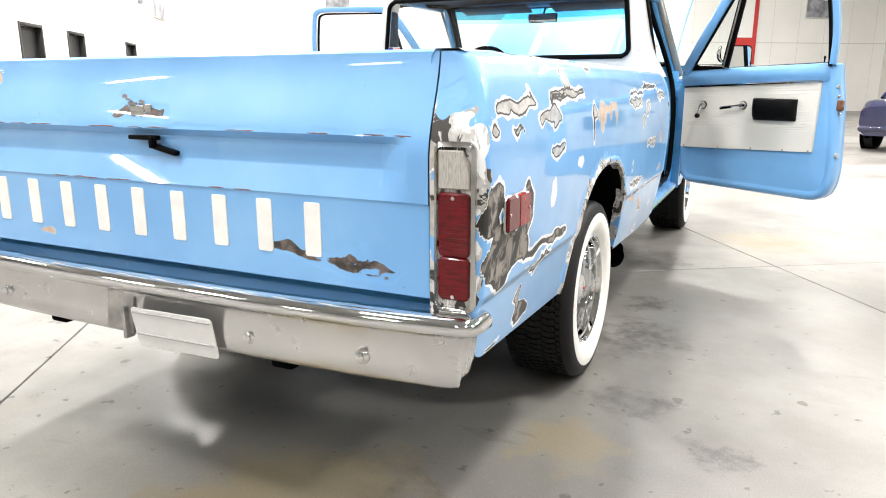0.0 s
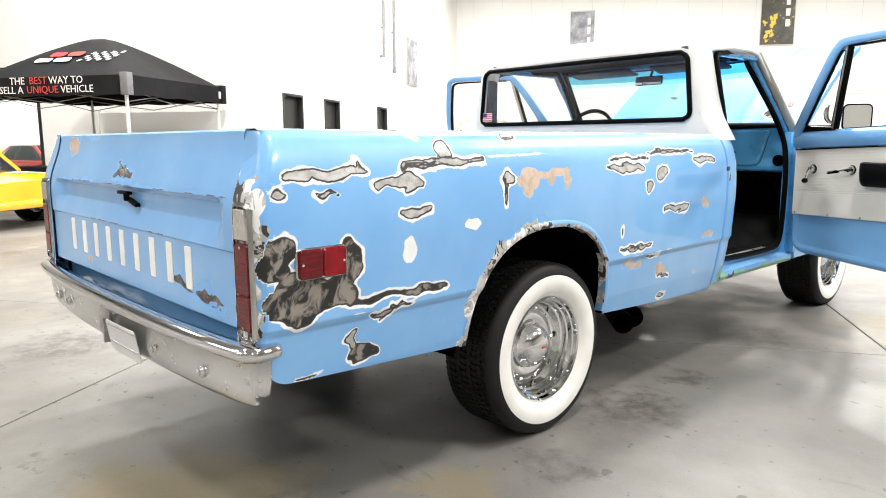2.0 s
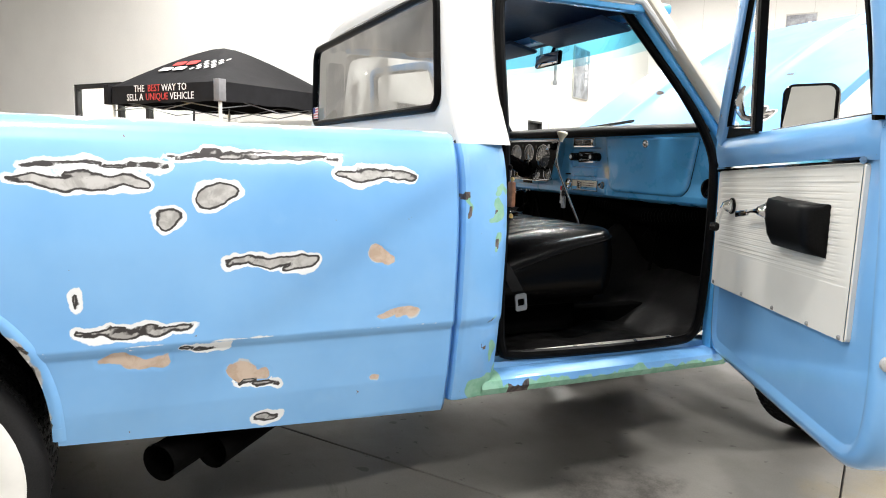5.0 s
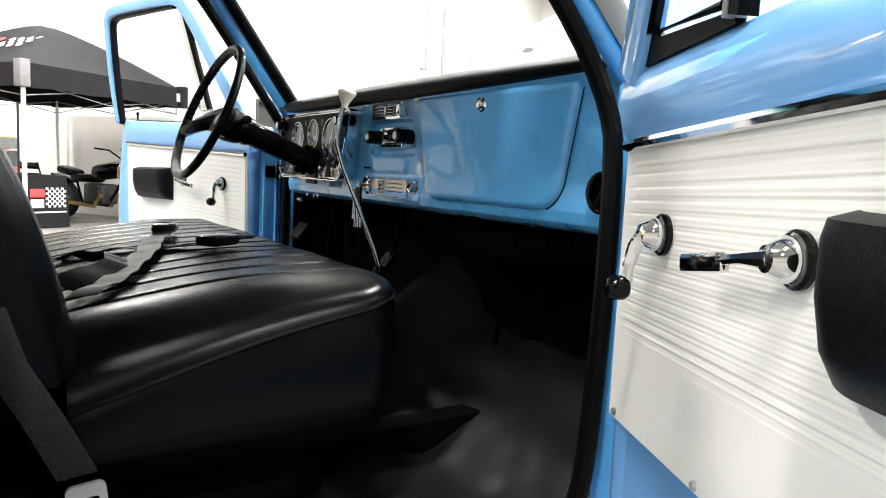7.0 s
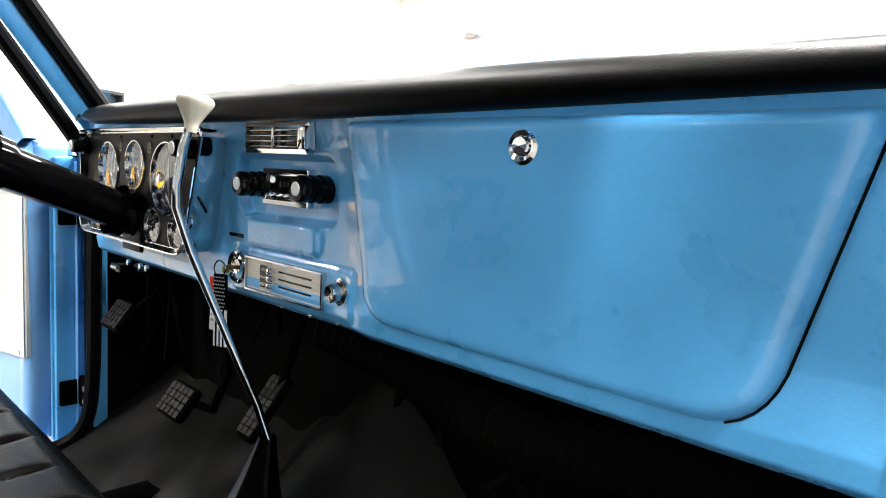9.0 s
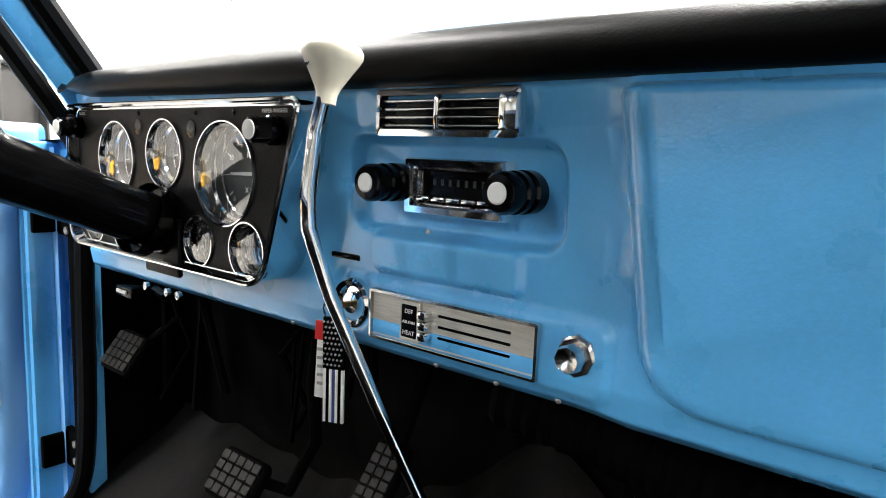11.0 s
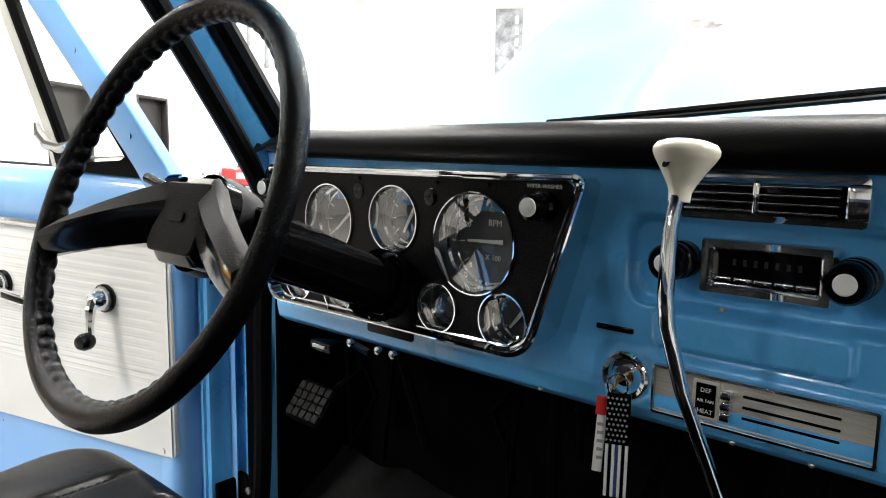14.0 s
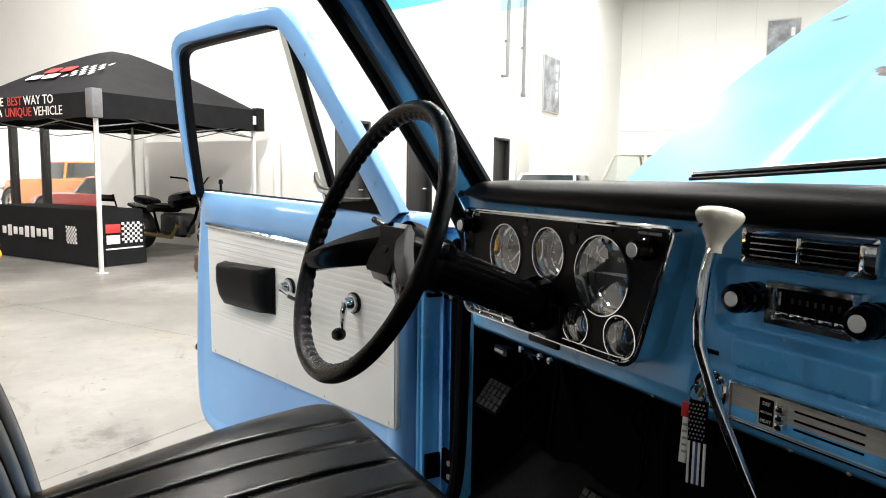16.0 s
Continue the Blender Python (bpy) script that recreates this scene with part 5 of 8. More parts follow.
# rear window
seal = [(x, BACK_Y - 0.004, z) for x, y, z in inner]
rear_window = part("rear_window", Geo().tube(seal, 0.0135, 10, closed=True, squash=1.0), M_SEAL, truck, "rear window in a black rubber seal")
pane = part("pane", Geo().grid([inner, [(0.5 * x, y + 0.012, 1.45 + 0.5 * (z - 1.45)) for x, y, z in inner], [(0.02 * x, y + 0.014, 1.45 + 0.02 * (z - 1.45)) for x, y, z in inner]], wrap_v=True), M_GLASS_REAR, rear_window)
pane.visible_shadow = False
flag = frame_of((-0.70, BACK_Y - 0.012, 1.325), (1, 0, 0), (0, 0, 1))
sticker = part("flag_sticker", Geo().prism(rounded(0.085, 0.055, 0.002, 2), 0.0015, flag), M_PRINT, rear_window, "small striped flag sticker")
for k in range(4):
    part("stripe", Geo().prism([(-0.042, -0.004), (0.042, -0.004), (0.042, 0.002), (-0.042, 0.002)], 0.001, flag @ Matrix.Translation((0, -0.021 + 0.0135 * k, 0.0016))), M_RED, sticker)
part("canton", Geo().prism([(-0.042, 0), (-0.006, 0), (-0.006, 0.026), (-0.042, 0.026)], 0.001, flag @ Matrix.Translation((0, 0, 0.0026))), M_BLUE_CLOTH, sticker)

# windscreen and pillars
def eased(points):
    """Cuts the corners of a closed path twice."""
    points = [Vector(p) for p in points]
    for _ in range(3):
        points = [a.lerp(b, k) for a, b in zip(points, points[1:] + points[:1]) for k in (0.25, 0.75)]
    return points


def screen(u, v):
    """u from -1 (left) to 1, v from 0 (cowl) to 1 (header)."""
    bottom = Vector(((0.845 if u > 0 else 0.760) * u, 4.035 - 0.215 * abs(u) ** 2.6, 1.262))
    top = Vector(((0.745 if u > 0 else 0.705) * u, 3.615 - 0.140 * abs(u) ** 2.6, 1.665))
    p = bottom.lerp(top, v)
    p.y += 0.02 * math.sin(math.pi * v)
    return p


us = [-1 + k / 12 for k in range(25)]
loop = [screen(u, 0) for u in us] + [screen(1, k / 6) for k in range(1, 6)] + [screen(-u, 1) for u in us] + [screen(-1, 1 - k / 6) for k in range(1, 6)]
wind = part("windscreen", Geo().tube(loop, 0.016, 8, closed=True), M_SEAL, truck, "windscreen in a black rubber seal with a blue tinted top band")
pane = part("pane", Geo().grid([[screen(u, v) for u in us] for v in (0, 0.25, 0.5, 0.73)]), M_GLASS, wind)
pane.visible_shadow = False
pane = part("tint_edge", Geo().grid([[screen(u, v) for u in us] for v in (0.73, 0.8)]), M_GLASS_FADE, wind, "fading edge of the blue tint")
pane.visible_shadow = False
pane = part("tint_band", Geo().grid([[screen(u, v) for u in us] for v in (0.8, 0.9, 1.0)]), M_GLASS_BAND, wind, "blue tinted top band")
pane.visible_shadow = False
for s in (1, -1):
    foot, head = (Vector((0.864, 3.80, 1.22)), Vector((0.757, 3.462, 1.665))) if s > 0 else (Vector((-0.732, 3.80, 1.22)), Vector((-0.688, 3.457, 1.665)))
    side_way = Vector((s, 0.35, 0.2)).normalized()
    post = Geo()
    m = frame_of((foot + head) / 2, head - foot, side_way)
    post.box((0, 0, 0), ((head - foot).length + 0.05, 0.034 if s > 0 else 0.040, 0.055 if s > 0 else 0.040), 0.010, m @ Matrix.Translation((0, -0.015 if s > 0 else 0.0, 0)))
    pil = part("windscreen_pillar", post, M_BLUE_IN, truck, "blue windscreen pillar with black seals")
    off = m.to_3x3() @ Vector((0, 0.0, 0.030))
    lower_end = [(0.876, 3.62, 0.492), (0.886, 3.685, 0.52), (0.895, 3.70, 0.62), (0.895, 3.715, 1.0)] if s > 0 else [(-0.820, 3.70, 0.492), (-0.796, 3.785, 0.53), (-0.790, 3.806, 0.64), (-0.787, 3.806, 1.0)]
    upper_end = [foot + Vector((-0.016, -0.052, 0)), head + Vector((-0.045, -0.04, -0.012)), Vector((0.760, 3.36, 1.655))] if s > 0 else [Vector((-0.775, 3.815, 1.12)), foot + Vector((0.052, -0.055, -0.02)), head + Vector((0.058, -0.055, -0.012)), Vector((-0.68, 3.36, 1.655))]
    part("pillar_seal", Geo().tube(eased(upper_end + [Vector((s * 0.79, 2.90, 1.645)), Vector((s * 0.815, 2.875, 1.55)), Vector((s * 0.885, 2.872, 1.22)), Vector((s * 0.905, 2.874, 1.0)), Vector((s * 0.875, 2.88, 0.53)), Vector((s * 0.865, 2.94, 0.50)), ] + [Vector(p) for p in lower_end]), 0.0160, 10, closed=True), M_SEAL, pil, "black rubber door seal")
    if s < 0:
        part("screen_seal", Geo().tube([foot.lerp(head, k / 6) + Vector((0.024, 0.038, 0.0)) for k in range(7)], 0.020, 10), M_SEAL, pil, "black rubber seal beside the glass")
    else:
        part("pillar_cover", Geo().box((0, 0, 0), ((head - foot).length + 0.07, 0.045, 0.055), 0.010, m @ Matrix.Translation((-0.02, 0.026, 0.002))), M_CREAM, pil, "cream outer face of the pillar")

# cab inside: ceiling, back wall, floor, firewall
inside = Geo()
rows = []
for i in range(7):
    r = i / 6
    rows.append([(0.765 * r * ((abs(math.cos(a)) ** 6 + abs(math.sin(a)) ** 6) ** (-1 / 6)) * math.cos(a), 3.165 + 0.435 * r * ((abs(math.cos(a)) ** 6 + abs(math.sin(a)) ** 6) ** (-1 / 6)) * math.sin(a), 1.640 + 0.075 * (1 - r**4)) for a in (2 * math.pi * k / 64 for k in range(64))])
inside.grid(rows, wrap_v=True)
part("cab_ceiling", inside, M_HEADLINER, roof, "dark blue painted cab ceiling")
for s in (1, -1):
    part("header_rail", Geo().box((0.765 if s > 0 else -0.735, 3.16, 1.645), (0.05, 0.60, 0.035), 0.012), M_BLUE_IN, roof)
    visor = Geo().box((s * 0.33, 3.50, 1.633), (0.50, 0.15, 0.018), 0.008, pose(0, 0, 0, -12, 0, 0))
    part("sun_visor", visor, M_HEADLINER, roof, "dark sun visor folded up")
part("windscreen_header", Geo().box((0, 3.575, 1.668), (1.46, 0.10, 0.04), 0.014), M_BLUE_IN, roof)

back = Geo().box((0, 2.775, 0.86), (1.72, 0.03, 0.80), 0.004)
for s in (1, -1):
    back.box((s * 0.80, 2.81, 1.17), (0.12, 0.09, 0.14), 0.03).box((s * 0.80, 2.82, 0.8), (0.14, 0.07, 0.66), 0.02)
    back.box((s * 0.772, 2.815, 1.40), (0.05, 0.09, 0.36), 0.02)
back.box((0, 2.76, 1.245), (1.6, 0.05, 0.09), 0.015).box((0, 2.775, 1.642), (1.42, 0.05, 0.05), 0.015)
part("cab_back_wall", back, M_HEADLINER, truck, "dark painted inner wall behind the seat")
floor_geo = Geo()
rows = []
for k in range(85):
    x = -0.84 + 1.68 * k / 84
    hump = 0.16 * math.exp(-((x - 0.03) / 0.17) ** 2)
    row = []
    for j in range(61):
        y = 2.80 + 1.20 * j / 60
        slope = max(0, (y - 3.66)) ** 1.3 * 0.75
        fold = 0.014 * (1 - abs(noise.noise(Vector((x * 6.5 + y * 2.0, y * 4.5, 11.0)))) * 2.2) if y > 3.3 else 0.0
        row.append((x, y, 0.470 + fold * min(1.0, max(0.0, (y - 3.3) / 0.2)) + hump * min(1, max(0.25, (y - 2.9) / 0.7)) + slope + 0.016 * noise.noise(Vector((x * 5, y * 7, 0))) + 0.006 * noise.noise(Vector((x * 14, y * 10, 3)))))
    rows.append(row)
floor_geo.grid(rows)
part("floor_mat", floor_geo, M_MAT, truck, "black rubber floor mat over the gearbox hump", smooth=60)
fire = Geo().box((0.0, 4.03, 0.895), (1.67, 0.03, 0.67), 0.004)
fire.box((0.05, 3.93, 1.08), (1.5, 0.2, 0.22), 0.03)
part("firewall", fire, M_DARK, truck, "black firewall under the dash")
bits = Geo()
for k in range(14):
    a = [(-0.55, 3.86, 0.99), (-0.25, 3.9, 0.97), (0.2, 3.88, 0.96), (0.45, 3.9, 0.93)][k % 4]
    rnd = random.Random(k)
    p = Vector(a) + Vector((rnd.uniform(-0.1, 0.1), 0, 0))
    bits.tube([p + Vector((rnd.uniform(-0.05, 0.05), rnd.uniform(-0.04, 0.04), rnd.uniform(-0.10, 0.04) * j)) for j in range(4)], rnd.uniform(0.004, 0.009), 6)
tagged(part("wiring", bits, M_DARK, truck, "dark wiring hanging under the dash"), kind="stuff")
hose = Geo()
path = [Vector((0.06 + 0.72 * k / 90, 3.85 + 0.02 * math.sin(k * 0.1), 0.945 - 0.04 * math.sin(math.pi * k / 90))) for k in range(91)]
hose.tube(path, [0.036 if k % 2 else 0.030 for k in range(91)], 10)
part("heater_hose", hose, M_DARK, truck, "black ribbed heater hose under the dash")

# door sill plates
for s in (1, -1):
    plate = Geo()
    for k in range(3):
        plate.box((s * (0.806 + 0.018 * k), 3.30, 0.4955), (0.007, 0.70, 0.006), 0.002)
    sill = part("sill_plate", plate, M_BRUSHED, truck, "ribbed bright metal door sill plate")
    part("plate_base", Geo().box((s * 0.822, 3.30, 0.4905), (0.075, 0.72, 0.006), 0.002), M_BLACK, sill)
    for y in (2.97, 3.215, 3.47, 3.62):
        part("screw", Geo().lathe([(0.008, 0), (0.008, 0.003), (0, 0.006)], Matrix.Translation((s * 0.823, y, 0.497)), 10), M_CHROME_OLD, sill)

# ---- front of the truck ----
def fender_x(y, z):
    return side_x(z) - 0.035 * max(0, (y - 4.6) / 0.7) ** 2


for s in (1, -1):
    ys = sorted(set([3.79 + 1.50 * k / 40 for k in range(41)] + [4.53 + 0.425 * math.cos(math.pi * k / 30) * 0.9999 for k in range(31)]))
    zs = SIDE_Z[1:15]
    columns = []
    for y in ys:
        low = max(0.42, arch_z(y, 4.53))
        columns.append([(s * fender_x(y, max(z, low)), y, max(z, low)) for z in zs] + [(s * (fender_x(y, 1.165) - 0.05), y, 1.195 if s > 0 else 1.172), (s * (fender_x(y, 1.165) - 0.16), y, 1.205 if s > 0 else 1.176)])
    fender = Geo().grid(columns)
    fender.grid([[(s * 0.95, 3.79, z), (s * 0.85, 3.79, z)] for z in (0.42, 0.8, 1.16)])
    set_wear(part("front_fender", fender, M_PAINT, truck, "light blue front fender", weld=0.0004, smooth=40))
cowl = Geo()
cowl.grid([[((0.93 if u > 0 else 0.75) * u, 3.80 + 0.25 * (1 - abs(u) ** 2.6) * 1.0 + dy, z) for u in us] for dy, z in ((-0.01, 1.25), (0.06, 1.235), (0.12, 1.215), (0.30, 1.205))])
part("cowl", cowl, M_BLUE, truck, "blue cowl panel under the windscreen")
nose = Geo().box((0, 5.22, 0.86), (1.62, 0.08, 0.34), 0.02).box((0, 5.28, 0.55), (1.86, 0.14, 0.16), 0.05)
part("grille", nose, M_CHROME_OLD, truck, "chrome grille and front bumper")
for s in (1, -1):
    part("headlight", Geo().lathe([(0.10, 0), (0.10, 0.03), (0.085, 0.045), (0.0, 0.055)], frame_of((s * 0.68, 5.25, 0.88), (-1, 0, 0), (0, 0, 1)), 24), M_CLEAR_LENS, truck)
engine = Geo().box((0, 4.6, 0.78), (0.6, 0.8, 0.5), 0.1).box((0, 4.15, 0.95), (1.5, 0.06, 0.4), 0.02).lathe([(0.19, 0), (0.19, 0.08), (0.0, 0.09)], Matrix.Translation((0, 4.6, 1.04)), 24)
part("engine", engine, M_DARK, truck, "dark engine under the raised hood")

# raised hood
def hood_point(u, v):
    """u from -1 to 1 across, v from 0 at the hinge to 1 at the nose."""
    y = 4.19 + 1.02 * v + 0.02 * v * v
    z = 1.215 + 0.86 * v - 0.20 * v * v
    crown = 0.03 * (1 - u * u)
    bulge = 0.014 * math.exp(-((abs(u) - 0.45) / 0.05) ** 2)
    return Vector((0.80 * u, y - 0.55 * (crown + bulge), z + 0.8 * (crown + bulge)))


hood_marks = blob_wear([(-0.32, 0.315, 0.030, 0.014, 5), (0.54, 0.138, 0.05, 0.035, 1), (0.45, 0.375, 0.022, 0.010, 5), (0.43, 0.75, 0.018, 0.009, 5), (0.464, 0.80, 0.016, 0.008, 5), (-0.70, 0.70, 0.026, 0.012, 5), (0.62, 0.22, 0.02, 0.03, 5), (0.10, 0.55, 0.015, 0.010, 5)])


def hood_wear(x, y, z):
    return hood_marks(x, (y - 4.19) / 1.04)


NU, NV = 160, 120
top = [[hood_point(-1 + 2 * k / NU, j / NV) for k in range(NU + 1)] for j in range(NV + 1)]
hood = Geo().grid(top)
rim = top[0] + [top[j][NU] for j in range(1, NV + 1)] + [top[NV][NU - k] for k in range(1, NU + 1)] + [top[NV - j][0] for j in range(1, NV)]
down = Vector((0, 0.5, -0.8)) * 0.04
hood.grid([rim, [p + down for p in rim]], wrap_v=True)
hood_ob = set_wear(part("hood", hood, M_HOOD, truck, "raised light blue hood with chipped paint", weld=0.0003, smooth=40), hood_wear)
ribs = Geo()
for u0, u1 in ((-0.95, 0.95), (0.95, -0.95)):
    ribs.tube([hood_point(u0 + (u1 - u0) * k / 10, 0.06 + 0.88 * k / 10) + down for k in range(11)], 0.025, 8)
part("brace", ribs, M_BLUE, hood_ob)
part("hood_rod", Geo().tube([Vector((0.60, 4.33, 1.17)), Vector((0.62, 4.62, 1.50))], 0.006, 6), M_STEEL, truck)

# wipers
for x0, x1, v0, v1 in ((0.085, -0.385, 0.105, 0.04), (-0.45, -0.76, -0.125, -0.14)):
    path = [screen(x0 / 0.845 + (x1 - x0) / 0.845 * k / 8, v0 + (v1 - v0) * k / 8) + Vector((0, 0.016, 0.016)) for k in range(9)]
    wiper = part("wiper", Geo().tube(path, 0.0060, 6), M_BLACK, truck, "black wiper resting on the windscreen")
    part("blade", Geo().tube([p + Vector((0, -0.008, -0.006)) for p in path], 0.0032, 6), M_SEAL, wiper)
    part("wiper_arm", Geo().tube([path[1] + Vector((0, 0.006, 0.003)), path[3] + Vector((0, 0.010, 0.006)), path[6] + Vector((0, 0.006, 0.003))], 0.0035, 6), M_STEEL, wiper)

# inner rear-view mirror
mir = part("rear_view_mirror", Geo().box((-0.01, 3.59, 1.575), (0.215, 0.02, 0.062), 0.009, pose(0, 0, 0, -4, 0, -4)).tube([(-0.01, 3.60, 1.59), (0.0, 3.625, 1.66)], 0.008, 8), M_BLACK, truck, "black rear view mirror under the header")
part("mirror_glass", Geo().box((-0.011, 3.5785, 1.574), (0.203, 0.003, 0.052), 0.001, pose(0, 0, 0, -4, 0, -4)), M_MIRROR, mir, "mirror face")

# ---- doors ----
def door(s, hinge, swing, lift=0.0):
    """An open door. Local x runs from the hinge to the rear edge, y outwards, z up. swing: degrees back from square."""
    c, sn = math.cos(radians(swing)), math.sin(radians(swing))
    m = Matrix(((s * c, s * sn, 0, hinge[0]), (-sn, c, 0, hinge[1]), (0, 0, 1, lift), (0, 0, 0, 1)))
    P = lambda u, w, z: m @ Vector((u, w, z))

    def rings(outline, layers):
        """outline: (u, z) points; layers: (inset, w)."""
        n = len(outline)
        pts = [Vector((u, z)) for u, z in outline]
        out = []
        for inset, w in layers:
            ring = []
            for i, p in enumerate(pts):
                t = (pts[(i + 1) % n] - pts[i - 1]).normalized()
                q = p + Vector((-t.y, t.x)) * inset
                ring.append(P(q.x, w, q.y))
            out.append(ring)
        return out

    def soft(points, r):
        """Rounds the corners of a polygon given against the clock."""
        out, n = [], len(points)
        for i in range(n):
            a, b, d = Vector(points[i - 1]), Vector(points[i]), Vector(points[(i + 1) % n])
            rr = r[i] if isinstance(r, (list, tuple)) else r
            p0, p1 = b + (a - b).normalized() * rr, b + (d - b).normalized() * rr
            for k in range(6):
                t = k / 5
                out.append(tuple(p0 * (1 - t) ** 2 + b * 2 * t * (1 - t) + p1 * t * t))
        return out

    shell = soft([(0.0, 0.485), (0.985, 0.455), (1.005, 0.66), (0.985, 1.0), (0.945, 1.243), (-0.018, 1.216)], [0.10, 0.13, 0.05, 0.08, 0.02, 0.02])
    layers = [(0.055, 0.004), (0.050, 0.004), (0.035, -0.004), (0.018, -0.002), (0.006, 0.006), (0.0, 0.020), (0.0, 0.075), (0.006, 0.088), (0.0, 0.096), (0.02, 0.108), (0.08, 0.122), (0.2, 0.128)]
    geo = Geo()
    stack = rings(shell, layers)
    geo.grid(stack, wrap_v=True)
    for ring in (stack[0], stack[-1]):
        base = len(geo.v)
        geo.v += [tuple(p) for p in ring]
        geo.f.append(tuple(range(base, base + len(ring))))
        geo.m.append(0)
    # rolled belt line along the top
    belt = [[P(u, w * min(1.0, max(0.0, (0.941 - u) / 0.07)) + 0.004 * (u > 0.92) if u > -0.016 else 0.0, z) for w, z in ((-0.002, 1.118 + 0.028 * u), (-0.012, 1.132 + 0.026 * u), (-0.020, 1.168 + 0.028 * u), (-0.016, 1.197 + 0.028 * u), (-0.002, 1.215 + 0.028 * u), (0.02, 1.219 + 0.028 * u))] for u in [-0.018] + [-0.0158 + 0.956 * k / 20 for k in range(21)]]
    geo.grid(belt)
    body = part("door", geo, M_BLUE, truck, "open light blue door with a white ribbed card", smooth=40)
    # window frame, leaning in towards the roof
    lean = lambda u, z, w=0.0: P(u, w - 0.008 - 0.14 * max(0.0, z - 1.225), z)

    def rail(line, depth, rounds=2):
        """A flat bar along (u, z, width) points in the plane of the window, its corners eased."""
        line = [Vector(p) for p in line]
        for _ in range(rounds):
            line = [line[0]] + [a.lerp(b, k) for a, b in zip(line, line[1:]) for k in (0.25, 0.75)] + [line[-1]]
        out = []
        for i, p in enumerate(line):
            t = line[min(i + 1, len(line) - 1)] - line[max(i - 1, 0)]
            n = Vector((-t.y, t.x)).normalized() * p.z * 0.5
            out.append([lean(p.x + n.x * a, p.y + n.y * a, b * depth * 0.5) for a, b in ((-1, -0.55), (-0.92, -0.9), (-0.8, -1), (0.8, -1), (0.92, -0.9), (1, -0.55), (1, 0.8), (0.85, 1), (-0.85, 1), (-1, 0.8))])
        return Geo().grid(out, wrap_v=True)

    aft = -0.008 if s > 0 else 0.0
    loop = [(0.940 + aft, 1.234, 0.034), (0.953 + aft, 1.40, 0.033), (0.933 + aft, 1.60, 0.033), (0.920 + aft, 1.692, 0.034), (0.76, 1.695, 0.036), (0.40, 1.695, 0.044), (0.325, 1.672, 0.056), (0.16, 1.44, 0.062), (0.004, 1.205, 0.062)]
    part("window_frame", rail(loop, 0.032), M_BLUE, body, "blue steel window frame", smooth=50)
    for u, z in ((0.056, 1.285), (0.150, 1.425), (0.262, 1.585)):
        part("screw", Geo().lathe([(0.006, 0), (0.005, 0.002), (0, 0.003)], frame_of(lean(u, z, -0.016), (s, 0, 0), (0, 0, 1)) @ Matrix.Rotation(0 if s < 0 else math.pi, 4, "X"), 8), M_STEEL, body)
    inset = [(0.924 + aft, 1.225, 0.014), (0.918 + aft, 1.42, 0.014), (0.900 + aft, 1.60, 0.014), (0.885 + aft, 1.664, 0.014), (0.76, 1.667, 0.012), (0.40, 1.665, 0.010)]
    part("window_channel", rail(inset, 0.026), M_SEAL, body, "black window channel", smooth=50)
    part("belt_seal", Geo().tube([P(0.31, 0.026, 1.228), P(0.93, 0.026, 1.246)], 0.004, 6), M_SEAL, body)
    base = 0.290 if s > 0 else 0.236
    part("division_bar", rail([(base, 1.228, 0.024), (base + 0.122, 1.668, 0.022)], 0.022, 0), M_SEAL if s > 0 else M_BEIGE, body, "division bar of the vent window")
    part("vent_seal", rail([(base - 0.017, 1.228, 0.009), (base + 0.104, 1.668, 0.009)], 0.024, 0), M_STEEL if s > 0 else M_SEAL, body)
    vent = [lean(0.075, 1.250, -0.003), lean(base - 0.022, 1.244, -0.003), lean(base + 0.090, 1.640, -0.003), lean(min(0.350, base + 0.070), 1.650, -0.003)]
    vent_ob = part("vent_window", Geo().tube(vent, 0.009, 6, closed=True), M_SEAL, body, "small vent window in a black seal")
    wedge = [(0.022, 1.212), (base - 0.01, 1.222), (base - 0.015, 1.236), (0.10, 1.243), (0.062, 1.264)]
    sheet = Geo().add([lean(u, z, w) for w in (-0.002, 0.010) for u, z in wedge], [(0, 1, 2, 3, 4), (9, 8, 7, 6, 5)] + [(k, k + 5, (k + 1) % 5 + 5, (k + 1) % 5) for k in range(5)])
    part("corner_seal", sheet, M_SEAL, vent_ob)
    glass_geo = Geo()
    glass_geo.v += [tuple(p) for p in vent]
    glass_geo.f.append((0, 1, 2, 3))
    glass_geo.m.append(0)
    pane = part("vent_pane", glass_geo, M_GLASS, body)
    pane.visible_shadow = False
    if s > 0:
        latch = Geo().tube([lean(0.276, 1.262, -0.012), lean(0.268, 1.266, -0.028), lean(0.258, 1.285, -0.034), lean(0.256, 1.315, -0.034), lean(0.262, 1.345, -0.028), lean(0.270, 1.358, -0.02)], [0.008, 0.010, 0.013, 0.013, 0.009, 0.004], 10)
    else:
        latch = Geo().tube([lean(base + 0.040, 1.305, -0.014), lean(base + 0.024, 1.286, -0.024), lean(base, 1.268, -0.030), lean(base - 0.030, 1.262, -0.030), lean(base - 0.052, 1.270, -0.024)], [0.005, 0.009, 0.011, 0.010, 0.006], 10)
        latch.tube([lean(base, 1.232, -0.014), lean(base + 0.002, 1.266, -0.016)], 0.012, 8)
    part("vent_latch", latch, M_CHROME, body, "chrome vent window latch")
    part("lock_knob", Geo().lathe([(0.004, 0), (0.004, 0.02), (0.007, 0.024), (0.006, 0.036), (0, 0.038)], Matrix.Translation(P(0.865, 0.03, 1.245)), 10), M_BLACK, body)
